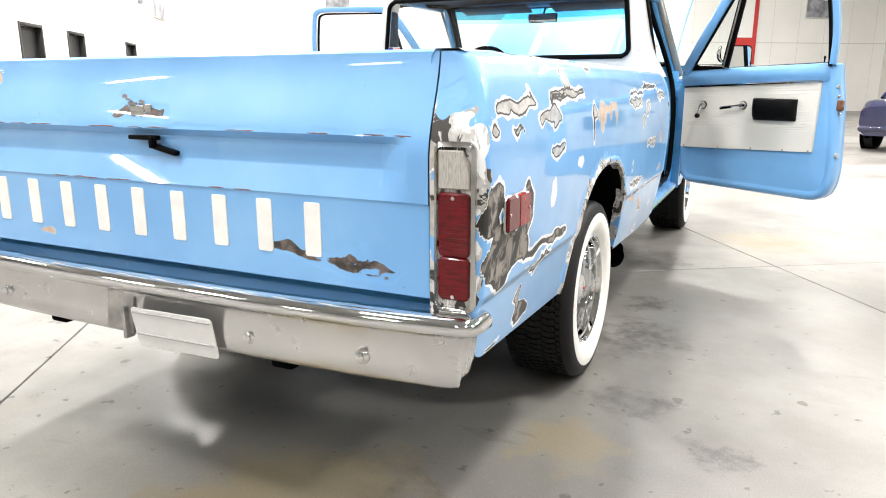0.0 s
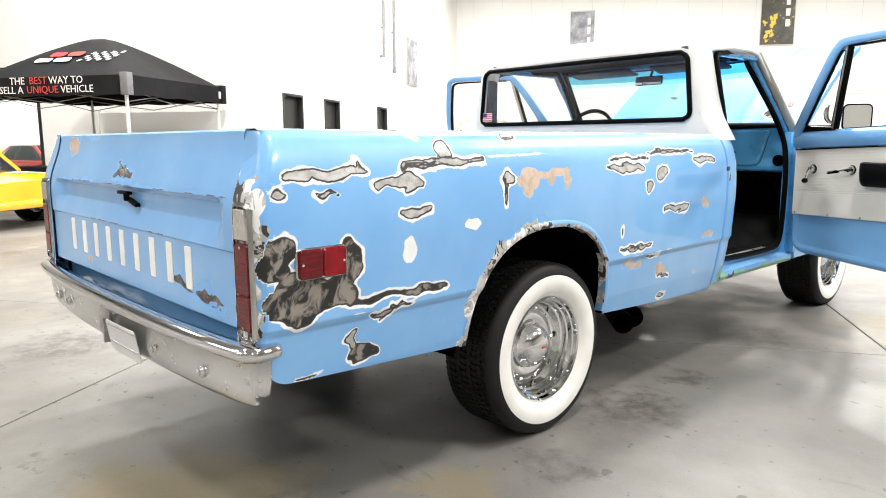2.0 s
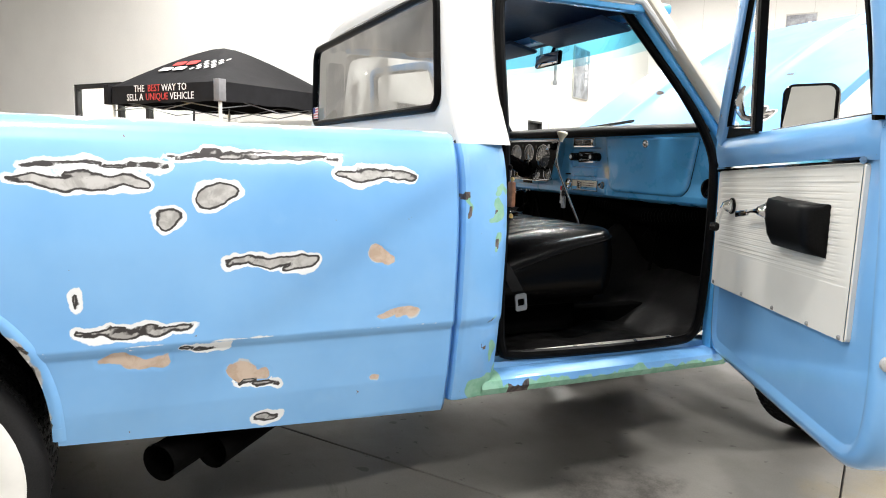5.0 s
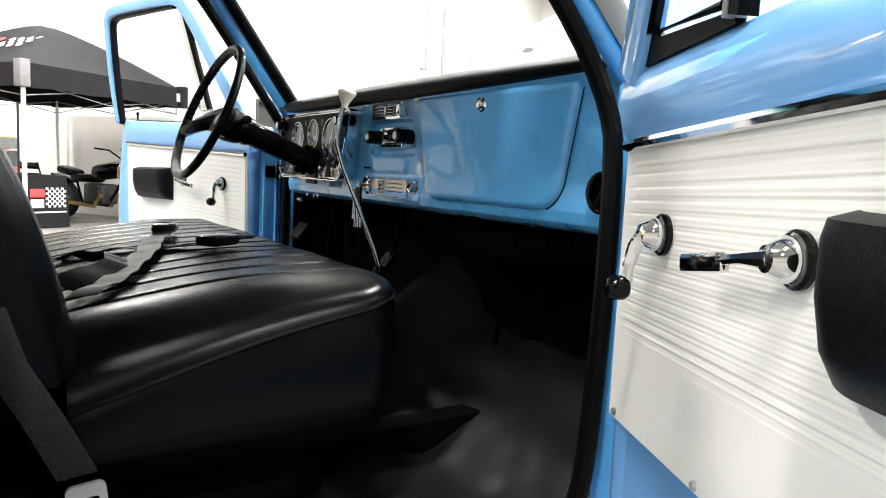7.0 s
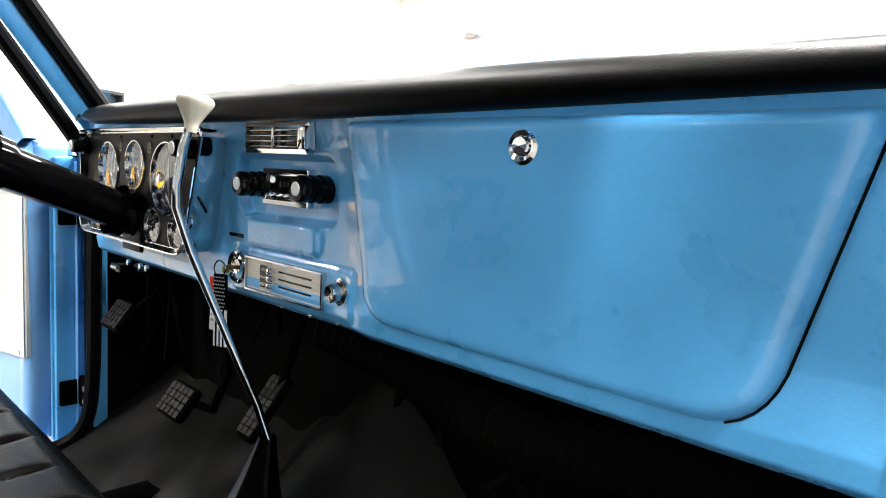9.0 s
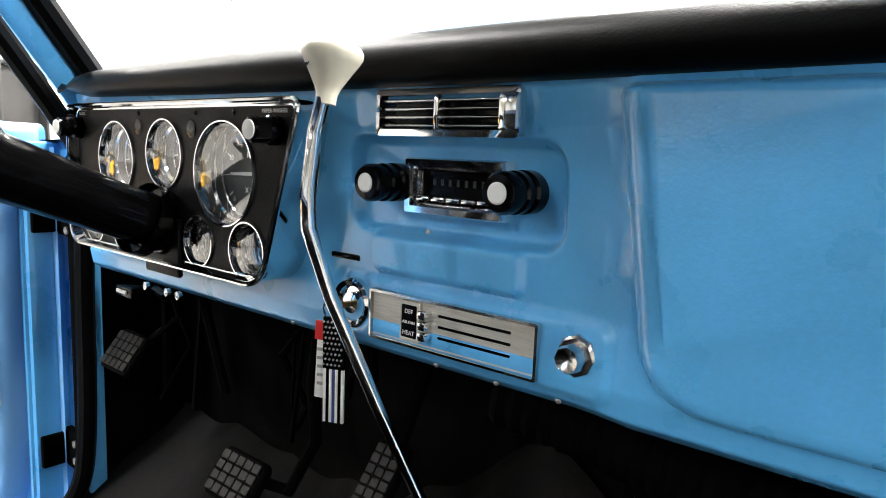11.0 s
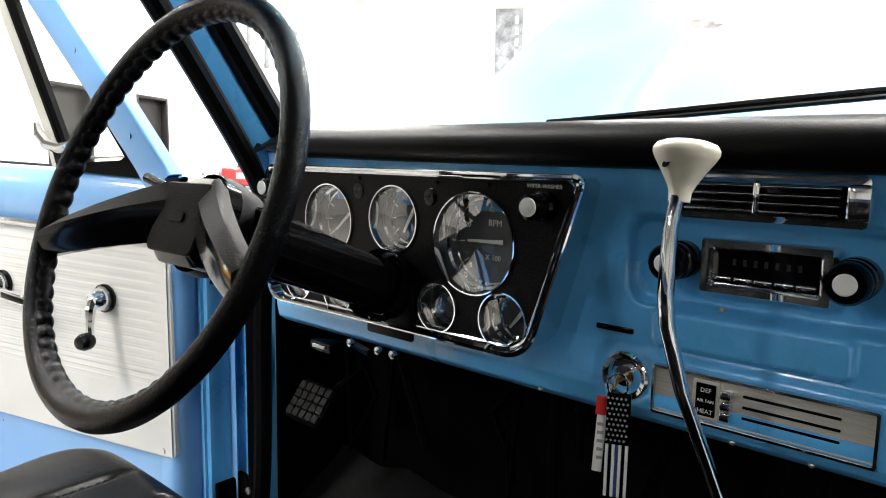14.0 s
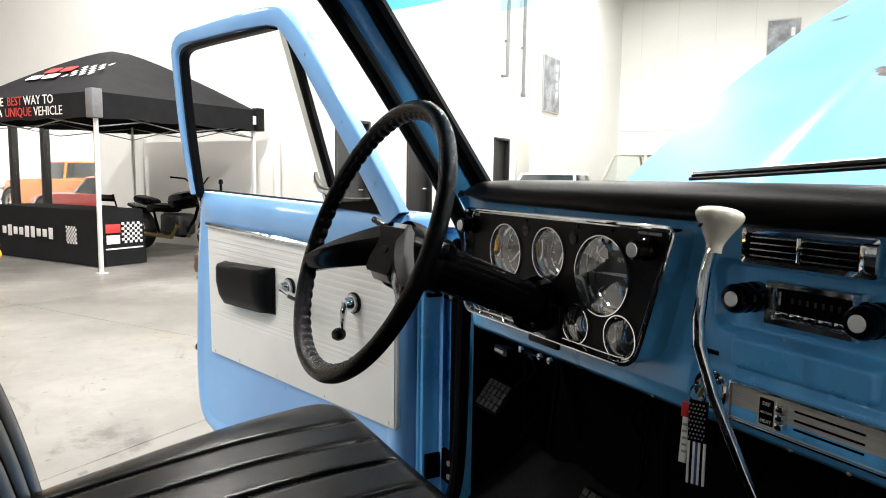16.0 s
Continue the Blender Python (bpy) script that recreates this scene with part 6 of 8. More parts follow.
    # white card with pressed ribs
    card = soft([(0.004, 0.716), (0.872, 0.740), (0.882, 1.137), (0.004, 1.104)], 0.012)
    cg = Geo()
    stack = rings(card, [(0.0, 0.004), (0.0, -0.006), (0.004, -0.008)])
    cg.grid(stack, wrap_v=True)
    zs = [k / 300 for k in range(301)]
    us = [0.008, 0.044, 0.050, 0.45, 0.798, 0.804, 0.868]
    rows = []
    for share in zs:
        row = []
        for u in us:
            z = 0.720 + 0.024 * u + (0.382 + 0.012 * u) * share
            ribbed = 0.048 < u < 0.80 and 0.868 < z < 1.086
            phase = ((z - 0.868) / 0.0175) % 1.0 - 0.5
            w = -0.0085 - (0.0016 * (1 - math.exp(-((phase / 0.11) ** 2))) if ribbed else (0.0 if (0.044 < u < 0.805 and 0.86 < z < 1.094) else 0.0015))
            row.append(P(u + (0.010 * share if u > 0.85 else 0.0), w, z))
        rows.append(row)
    cg.grid(rows)
    card_ob = part("door_card", cg, M_CARD, body, "white vinyl door card with horizontal ribs", smooth=60)
    part("chrome_strip", Geo().tube([P(0.008, -0.012, 1.109), P(0.878, -0.012, 1.143)], 0.0085, 8), M_CHROME, body, "chrome strip above the card")
    for u in (0.03, 0.28, 0.50, 0.70, 0.85):
        part("screw", Geo().lathe([(0.006, 0), (0.006, 0.002), (0, 0.004)], frame_of(P(u, -0.010, 0.729 + 0.021 * u), (s, 0, 0), (0, 0, 1)), 8), M_STEEL, card_ob)
    # armrest
    ag = Geo()
    rows = []
    for k in range(31):
        u = 0.498 + 0.262 * k / 30
        end = math.sqrt(1 - (1 - min(1, min(k, 30 - k) / 5)) ** 2)
        d = 0.064 * (0.50 + 0.50 * end)
        tilt = 0.018 * (k / 30)
        rows.append([P(u, -0.008, 1.043 - tilt * 0.3), P(u, -0.5 * d, 1.046 - tilt * 0.3), P(u, -d * 0.93, 1.040 - tilt * 0.3), P(u, -d, 1.026), P(u, -d * 1.0, 0.985), P(u, -d * 0.86, 0.945), P(u, -d * 0.62, 0.918 + 0.012 * (1 - end)), P(u, -0.008, 0.912)])
    ag.grid(rows)
    for row in (rows[0], rows[-1]):
        base = len(ag.v)
        ag.v += [tuple(p) for p in row]
        ag.f.append(tuple(range(base, base + 8)))
        ag.m.append(0)
    part("armrest", ag, M_SATIN, body, "black moulded armrest", weld=0.0003, smooth=55)
    # crank and handle
    axle = lambda u, z, w=-0.011: Matrix.Translation(P(u, w, z)) @ frame_of((0, 0, 0), m.to_3x3() @ Vector((1, 0, 0)), (0, 0, 1)) @ Matrix.Diagonal((1, 1, 1 if s > 0 else -1, 1))
    disc = [(0.026, 0.0), (0.026, 0.005), (0.023, 0.008)]
    hub = [(0.019, 0.007), (0.0205, 0.010), (0.0205, 0.016), (0.015, 0.024), (0.012, 0.031), (0.0, 0.033)]
    a = axle(0.152, 0.996)
    crank = part("window_crank", Geo().lathe(hub, a, 20).tube([P(0.152, -0.036, 0.996), P(0.149, -0.046, 0.980), P(0.146, -0.052, 0.952), P(0.146, -0.052, 0.932)], [0.010, 0.009, 0.007, 0.008], 8), M_CHROME, body, "chrome window crank with a black knob")
    part("escutcheon", Geo().lathe(disc, a, 24), M_BLACK, crank)
    part("knob", Geo().lathe([(0.0, 0), (0.012, 0.0), (0.0155, 0.006), (0.0155, 0.018), (0.011, 0.026), (0, 0.028)], axle(0.146, 0.928, -0.050), 16), M_BLACK, crank)
    a = axle(0.425, 1.000)
    handle = part("door_handle", Geo().lathe(hub, a, 20).tube([P(0.425, -0.036, 1.000), P(0.398, -0.046, 0.997), P(0.370, -0.050, 0.992)], [0.010, 0.006, 0.006], 8).box(P(0.335, -0.050, 0.985), (0.085, 0.012, 0.020), 0.005, m.to_3x3().to_4x4() @ pose(0, 0, 0, 0, -8, 0)), M_CHROME, body, "chrome inner door handle")
    part("grip_inlay", Geo().box(P(0.335, -0.0565, 0.985), (0.066, 0.002, 0.010), 0.0008, m.to_3x3().to_4x4() @ pose(0, 0, 0, 0, -8, 0)), M_BLACK, handle)
    part("escutcheon", Geo().lathe(disc, a, 24), M_BLACK, handle)
    # latch and plugs on the rear edge
    rear = m.to_3x3().to_4x4() @ pose(0, 0, 0, 0, 0, 0)
    part("door_latch", Geo().box(P(0.985, 0.022, 1.008), (0.030, 0.044, 0.062), 0.009, rear).box(P(0.994, 0.012, 0.995), (0.028, 0.018, 0.022), 0.006, rear), M_RUST, body, "rusty door latch")
    for u, w, z, r, mat in ((0.968, 0.012, 1.112, 0.012, M_STEEL), (0.977, 0.010, 1.056, 0.008, M_CHROME_OLD), (0.990, 0.012, 0.960, 0.008, M_CHROME_OLD), (1.001, 0.014, 0.730, 0.016, M_GREY_KNOB)):
        part("edge_screw" if r < 0.015 else "rubber_plug", Geo().lathe([(r, -0.006), (r, 0.003), (r * 0.6, 0.006), (0, 0.006)], frame_of(P(u, w, z), m.to_3x3() @ Vector((0, 1, 0)), (0, 0, 1)) @ Matrix.Diagonal((1, 1, s, 1)), 12), mat, body)
    # outer mirror
    if s > 0:
        mm = frame_of((1.28, 3.668, 1.293), (0.91, 0.41, 0), (0, 0, 1))
        mir = part("door_mirror", Geo().prism(rounded(0.152, 0.150, 0.030, 6), 0.024, mm @ Matrix.Translation((0, 0, -0.024)), 0.004).tube([P(0.30, 0.11, 1.20), P(0.30, 0.13, 1.225), mm @ Vector((0, -0.06, -0.02))], 0.009, 8), M_BLACK, body, "door mirror in a black frame")
        part("mirror_glass", Geo().prism(rounded(0.136, 0.134, 0.024, 6), 0.002, mm @ Matrix.Translation((0, 0, 0.0005))), M_MIRROR, mir)
    return body


door(1, (0.960, 3.680), 27.0)
door(-1, (-0.893, 3.702), 18.5, -0.016)

# ---- dashboard ----
def dash_y(x, z):
    y = float(np.interp(z, [0.962, 0.968, 0.978, 1.00, 1.05, 1.15, 1.20, 1.245], [3.830, 3.806, 3.792, 3.788, 3.794, 3.790, 3.784, 3.772]))

    def press(cx, cz, w, h, r, depth, soft=0.006):
        qx, qz = abs(x - cx) - w / 2 + r, abs(z - cz) - h / 2 + r
        d = math.hypot(max(qx, 0), max(qz, 0)) + min(max(qx, qz), 0) - r
        t = min(1, max(0, 0.5 - d / (2 * soft)))
        return depth * t * t * (3 - 2 * t)

    y += press(0.029, 1.143, 0.246, 0.088, 0.020, 0.015, 0.0055)
    y -= press(0.027, 1.0760, 0.180, 0.038, 0.010, 0.009, 0.0038)
    y -= press(0.048, 1.016, 0.315, 0.064, 0.014, 0.005, 0.006)
    y += press(-0.095, 1.021, 0.062, 0.056, 0.02, 0.004, 0.006)
    y -= 0.010 * min(1, max(0, (x - 0.160) / 0.06)) ** 1.5 * min(1, max(0, (0.90 - x) / 0.05))
    return y


geo = Geo()
xs = [-0.715 + 0.535 * k / 60 for k in range(60)] + [-0.18 + 0.40 * k / 220 for k in range(220)] + [0.22 + 0.64 * k / 60 for k in range(61)]
zs = [0.962 + 0.283 * k / 130 for k in range(131)]
geo.grid([[(x, dash_y(x, z), z) for z in zs] for x in xs])
geo.grid([[(x, 3.83, 0.962), (x, 3.92, 0.975)] for x in xs[::18]])
dash = part("dashboard", geo, M_BLUE_IN, truck, "blue painted steel dashboard with gauges, radio and glovebox", smooth=50)

pad = Geo()
rows = []
for k in range(49):
    x = -0.71 + 1.565 * k / 48
    deep = 4.02 - 0.21 * (abs(x) / 0.855) ** 2.6
    end = 0.012 * max(0, (abs(x) - 0.80) / 0.055) ** 2 + 0.008 * (x / 0.855) ** 2 + 0.016 * max(0, (-x - 0.62) / 0.09) ** 3
    rows.append([(x, 3.785, 1.236 + end), (x, 3.766, 1.234 + end), (x, 3.752, 1.238 + end), (x, 3.745, 1.250), (x, 3.746, 1.264 - end), (x, 3.756, 1.276 - end), (x, 3.775, 1.283 - end), (x, 3.82, 1.285 - end), (x, max(3.83, deep - 0.06), 1.275 - end), (x, max(3.84, deep + 0.02), 1.262 - end)])
pad.grid(rows)
part("dash_pad", pad, M_PAD, dash, "black padded dash top", smooth=60)

# glovebox door
def soft_poly(points, r):
    out, n = [], len(points)
    for i in range(n):
        a, b, d = Vector(points[i - 1]), Vector(points[i]), Vector(points[(i + 1) % n])
        rr = r[i]
        p0, p1 = b + (a - b).normalized() * rr, b + (d - b).normalized() * rr
        out += [tuple(p0 * (1 - k / 7) ** 2 + b * 2 * (k / 7) * (1 - k / 7) + p1 * (k / 7) ** 2) for k in range(8)]
    return out


glove = soft_poly([(0.236, 1.000), (0.690, 1.000), (0.758, 1.229), (0.210, 1.229)], [0.055, 0.05, 0.014, 0.014])
gl = Geo()
n = len(glove)
pts = [Vector(p) for p in glove]
centre = Vector((0.48, 1.12))
ring_at = lambda inset, y: [((p + (centre - p).normalized() * inset).x, y(p), (p + (centre - p).normalized() * inset).y) for p in pts]
base_y = lambda p: dash_y(0.5, p.y)
gl.grid([ring_at(-0.006, lambda p: base_y(p) + 0.004), ring_at(-0.004, lambda p: base_y(p) - 0.002), ring_at(0.0, lambda p: base_y(p) - 0.008), ring_at(0.005, lambda p: base_y(p) - 0.0125), ring_at(0.012, lambda p: base_y(p) - 0.0150), ring_at(0.022, lambda p: base_y(p) - 0.0160)], wrap_v=True)
base = len(gl.v) - n
gl.f.append(tuple(range(base, base + n)))
gl.m.append(0)
glove_ob = part("glovebox_door", gl, M_BLUE_IN, dash, "blue glovebox door with round corners", smooth=40)
gap = Geo().tube([(p.x, dash_y(0.5, p.y) - 0.001, p.y) for p in (q + (q - centre).normalized() * 0.0065 for q in pts[10:17])], 0.0012, 5)
part("door_gap", gap, M_SEAL, glove_ob)
lock_m = frame_of((0.480, 3.757, 1.203), (1, 0, 0), (0, 0, 1))
part("glovebox_lock", Geo().lathe([(0.017, -0.004), (0.017, 0.004), (0.014, 0.007), (0.009, 0.006), (0.008, 0.009), (0.0, 0.0095)], lock_m, 24), M_CHROME, glove_ob, "round chrome glovebox lock")


def front(x, z, y=None):
    """A frame on the dash face, its z axis towards the seat."""
    return frame_of((x, dash_y(x, z) if y is None else y, z), (1, 0, 0), (0, 0, 1))


# air vent above the radio
vent = Geo()
o, i_ = rounded(0.162, 0.042, 0.004, 2), rounded(0.150, 0.030, 0.003, 2)
vm = front(0.040, 1.2115, 3.773)
vent.grid([[vm @ Vector((x, y, h)) for x, y in ring] for ring, h in ((o, -0.004), (o, 0.005), (i_, 0.007), (i_, -0.016))], wrap_v=True)
vent.box((0.1145, 3.766, 1.2115), (0.018, 0.014, 0.030), 0.003)
v_ob = part("dash_vent", vent, M_CHROME, dash, "chrome framed dash vent with black louvres")
part("vent_back", Geo().box((0.040, 3.7795, 1.2115), (0.152, 0.004, 0.032)), M_BLACK, v_ob)
for k in range(4):
    part("louvre", Geo().box((0.034, 3.7725, 1.2005 + 0.0073 * k), (0.130, 0.006, 0.0018), 0.0006, pose(0, 0, 0, 14, 0, 0)), M_CHROME_OLD, v_ob)
part("divider", Geo().box((0.034, 3.770, 1.2115), (0.006, 0.008, 0.030), 0.002), M_CHROME, v_ob)

# radio
radio_m = front(0.039, 1.145, 3.800)
radio = Geo()
rings_ = [(rounded(0.115, 0.053, 0.002, 2), -0.010), (rounded(0.115, 0.053, 0.002, 2), 0.013), (rounded(0.112, 0.050, 0.002, 2), 0.016), (rounded(0.099, 0.038, 0.002, 2), 0.016), (rounded(0.097, 0.036, 0.002, 2), 0.008), (rounded(0.093, 0.032, 0.002, 2), 0.010), (rounded(0.088, 0.027, 0.002, 2), 0.002)]
radio.grid([[radio_m @ Vector((x, y, h)) for x, y in ring] for ring, h in rings_], wrap_v=True)
r_ob = part("radio", radio, M_CHROME, dash, "chrome faced radio with two black knobs")
part("display", Geo().prism(rounded(0.096, 0.036, 0.002, 2), 0.002, radio_m @ Matrix.Translation((0, 0, 0.001))), M_BLACK, r_ob)
for k in range(5):
    part("push_button", Geo().box((0.003 + 0.018 * k, 3.792, 1.1335), (0.0155, 0.010, 0.0045), 0.0012), M_CHROME, r_ob)
for k in range(7):
    part("display_bar", Geo().box((0.010 + 0.0095 * k, 3.7965, 1.149), (0.003, 0.001, 0.006)), M_DIM, r_ob)
for x in (-0.042, 0.111):
    km = front(x, 1.146, 3.800)
    kn = part("radio_knob", Geo().lathe([(0.0190, -0.01), (0.0190, 0.008), (0.0165, 0.010), (0.0165, 0.014), (0.0185, 0.016), (0.0185, 0.022), (0.0165, 0.024), (0.0165, 0.028), (0.0180, 0.030), (0.0180, 0.039), (0.0155, 0.043), (0.0090, 0.0435)], km, 28), M_BLACK, r_ob, "black radio knob with a white cap")
    part("cap", Geo().lathe([(0.0092, 0.040), (0.0092, 0.0445), (0.008, 0.0455), (0, 0.0455)], km, 24), M_PRINT, kn, "white knob cap")

# ignition, slot, heater panel, lighter
ig = front(-0.090, 1.018, 3.792)
ign = part("ignition_switch", Geo().lathe([(0.0265, 0), (0.0265, 0.007), (0.024, 0.010), (0.019, 0.007), (0.017, 0.002), (0.011, 0.002), (0.011, 0.008), (0.0, 0.009)], ig, 28), M_CHROME, dash, "chrome ignition switch with a brass key")
part("barrel", Geo().lathe([(0.0195, 0.0025), (0.0165, 0.001), (0.0105, 0.001), (0.0105, 0.007), (0.0, 0.0075)], ig, 24), M_BRASS, ign, "worn brass lock barrel")
part("key", Geo().box((-0.090, 3.779, 1.017), (0.003, 0.014, 0.007), 0.0008, pose(0, 0, 0, 0, 25, 0)).prism(rounded(0.019, 0.013, 0.005, 4), 0.002, frame_of((-0.089, 3.768, 1.015), (0.35, -0.9, 0), (0.2, 0, 1)), 0.0005), M_BRASS, ign)
part("slot", Geo().box((-0.108, dash_y(-0.108, 1.064) + 0.001, 1.0645), (0.044, 0.006, 0.0065), 0.002), M_BLACK, dash)
hm = front(0.042, 1.0145, 3.786)
heater = Geo()
o, i_ = rounded(0.199, 0.050, 0.002, 2), rounded(0.194, 0.045, 0.0015, 2)
heater.grid([[hm @ Vector((x, y, h)) for x, y in ring] for ring, h in ((o, -0.004), (o, 0.006), (i_, 0.0065), (i_, 0.002))], wrap_v=True)
h_ob = part("heater_panel", heater, M_CHROME_OLD, dash, "brushed metal heater control panel with three sliders")
part("panel_face", Geo().prism(rounded(0.196, 0.043, 0.0015, 2), 0.002, hm), M_BRUSHED, h_ob)
part("label_plate", Geo().prism(rounded(0.026, 0.039, 0.002, 2), 0.004, hm @ Matrix.Translation((-0.044, 0.001, 0.002)), 0.0008), M_BEIGE, h_ob)
part("label_field", Geo().prism(rounded(0.019, 0.032, 0.001, 2), 0.0008, hm @ Matrix.Translation((-0.044, 0.001, 0.0062))), M_BLACK, h_ob)
for k, word in enumerate(("DEF", "AIR FAN", "HEAT")):
    z = 0.0105 - 0.0105 * k
    part("word", text_geo(word, 0.0062 if k != 1 else 0.0044, 0.0001, hm @ Matrix.Translation((-0.044, z, 0.0072))), M_PRINT, h_ob, smooth=0)
    part("slider_slot", Geo().prism(rounded(0.082, 0.0026, 0.001, 2), 0.0006, hm @ Matrix.Translation((0.030, z + 0.001, 0.0021))), M_BLACK, h_ob)
    part("slider", Geo().box((0.038 - 0.020, 3.779, 1.0145 + z + 0.0005), (0.010, 0.012, 0.0085), 0.002), M_CHROME, h_ob)
lm = front(0.177, 1.020, 3.787)
part("lighter", Geo().lathe([(0.0180, 0), (0.0180, 0.005), (0.0155, 0.007), (0.0120, 0.007), (0.0120, 0.018), (0.0105, 0.021), (0.008, 0.0195), (0.0, 0.0175)], lm, 8), M_CHROME_OLD, dash, "chrome lighter knob")
for x, z in ((0.02, 0.974), (0.09, 0.973), (0.155, 0.974), (0.0, 1.100), (-0.20, 0.975)):
    part("screw", Geo().lathe([(0.003, 0), (0.003, 0.0015), (0, 0.003)], front(x, z), 8), M_STEEL, dash)

# round vent by the pillar
rv = front(0.824, 1.038, 3.770)
v_ob = part("round_vent", Geo().lathe([(0.036, -0.004), (0.036, 0.010), (0.031, 0.013), (0.028, 0.010), (0.027, -0.002), (0.0, -0.002)], rv, 32), M_BLACK, dash, "round black air vent")
part("flap", Geo().box((0.822, 3.763, 1.038), (0.005, 0.006, 0.058), 0.002, pose(0, 0, 0, 0, 28, 0)), M_SATIN, v_ob)
part("speaker_grille", Geo().lathe([(0.055, 0), (0.055, 0.012), (0.048, 0.016), (0.0, 0.012)], frame_of((0.815, 3.86, 0.88), (0.2, 1, 0), (0, 0, 1)) @ Matrix.Rotation(radians(180), 4, "Y"), 24), M_BLACK, truck, "round black kick panel speaker")

# ---- instrument cluster ----
CL_Y = 3.752
cluster_out = soft_poly([(-0.668, 1.024), (-0.186, 1.024), (-0.122, 1.2245), (-0.668, 1.2245)], [0.03, 0.035, 0.014, 0.014])
cluster_in = [tuple(Vector(p) + (Vector((-0.41, 1.125)) - Vector(p)).normalized() * 0.014) for p in cluster_out]
bez = Geo()
bez.grid([[(x, 3.80, z) for x, z in cluster_out], [(x, CL_Y - 0.008, z) for x, z in cluster_out], [(x, CL_Y - 0.011, z) for x, z in [tuple(Vector(p) + (Vector((-0.41, 1.125)) - Vector(p)).normalized() * 0.006) for p in cluster_out]], [(x, CL_Y + 0.001, z) for x, z in cluster_in]], wrap_v=True)
cl = part("instrument_panel", bez, M_CHROME, dash, "black instrument cluster in a chrome surround")
GAUGES = [(-0.535, 1.152, 0.050), (-0.405, 1.162, 0.043), (-0.272, 1.143, 0.060), (-0.605, 1.058, 0.030), (-0.515, 1.052, 0.030), (-0.327, 1.059, 0.031), (-0.226, 1.058, 0.033)]


def within(x, z, ring):
    """Whether a place lies inside a closed outline."""
    hit = False
    for (x0, z0), (x1, z1) in zip(ring, ring[1:] + ring[:1]):
        if (z0 > z) != (z1 > z) and x < x0 + (z - z0) * (x1 - x0) / (z1 - z0):
            hit = not hit
    return hit


plate = Geo()
CELL = 0.0022
for i in range(260):
    for j in range(94):
        x, z = -0.67 + CELL * (i + 0.5), 1.020 + CELL * (j + 0.5)
        if within(x, z, cluster_in) and all((x - gx) ** 2 + (z - gz) ** 2 > gr * gr for gx, gz, gr in GAUGES):
            x0, x1, z0, z1 = x - CELL / 2, x + CELL / 2, z - CELL / 2, z + CELL / 2
            plate.add([(x0, CL_Y, z0), (x1, CL_Y, z0), (x1, CL_Y, z1), (x0, CL_Y, z1)], [(0, 1, 2, 3)])
part("chrome_edge", Geo().tube([(x, CL_Y - 0.010, z) for x, z in cluster_out], 0.0032, 8, closed=True), M_CHROME, cl)
part("inner_edge", Geo().tube([(x, CL_Y - 0.001, z) for x, z in cluster_in], 0.0018, 6, closed=True), M_CHROME, cl)
part("cluster_plate", plate, M_SATIN, cl, smooth=0, weld=0.0004)
for k, (x, z, r) in enumerate(GAUGES):
    gm = frame_of((x, CL_Y, z), (1, 0, 0), (0, 0, 1))
    part("gauge", Geo().lathe([(r + 0.0015, 0.0), (r + 0.001, 0.003), (r - 0.0008, 0.003), (r - 0.002, -0.006), (r - 0.0035, -0.018), (r - 0.007, -0.020), (r - 0.008, -0.030), (r - 0.010, -0.031), (r - 0.010, -0.036)], gm, 48), M_CHROME, cl, "round gauge in a chrome cup")
    face = part("gauge_face", Geo().lathe([(r - 0.006, -0.0345), (0.0, -0.0345)], gm, 36), M_GAUGE, cl, "dark gauge face with white marks") 
    marks = Geo()
    for j in range(9 if r > 0.035 else 5):
        a = radians(215 - 250 * j / (8 if r > 0.035 else 4))
        turn = gm @ Matrix.Rotation(a, 4, "Z") @ Matrix.Translation((r * 0.74, 0, -0.0337))
        marks.prism([(-r * 0.07, -0.0007), (r * 0.07, -0.0007), (r * 0.07, 0.0007), (-r * 0.07, 0.0007)], 0.0004, turn)
    part("scale_mark", marks, M_PRINT, cl, smooth=0)
    ang = (40, 60, 2, 30, 30, 140, 50)[k]
    needle = gm @ Matrix.Rotation(radians(ang), 4, "Z") @ Matrix.Translation((0, 0, -0.031))
    part("needle", Geo().prism([(-r * 0.55, -0.0014), (r * 0.10, -0.0022), (r * 0.34, -0.0026), (r * 0.34, 0.0026), (r * 0.10, 0.0022), (-r * 0.55, 0.0014)], 0.0012, needle), M_PRINT, cl)
    pane = part("gauge_glass", Geo().lathe([(r - 0.002, -0.001), (r * 0.5, 0.002), (0.0, 0.003)], gm, 32), M_GAUGE_GLASS, cl)
    pane.visible_shadow = False
tm = frame_of((-0.272, CL_Y, 1.143), (1, 0, 0), (0, 0, 1))
part("word", text_geo("RPM", 0.011, 0.0001, tm @ Matrix.Translation((0.006, 0.022, -0.0337))), M_PRINT, cl, smooth=0)
part("word", text_geo("X 100", 0.0095, 0.0001, tm @ Matrix.Translation((0.004, -0.020, -0.0337))), M_PRINT, cl, smooth=0)
for word, x, y in (("0", -0.030, -0.032), ("80", 0.032, -0.034), ("20", -0.036, 0.018), ("60", 0.036, 0.018), ("40", 0.0, 0.038)):
    part("word", text_geo(word, 0.009, 0.0001, tm @ Matrix.Translation((x, y, -0.0337))), M_PRINT, cl, smooth=0)
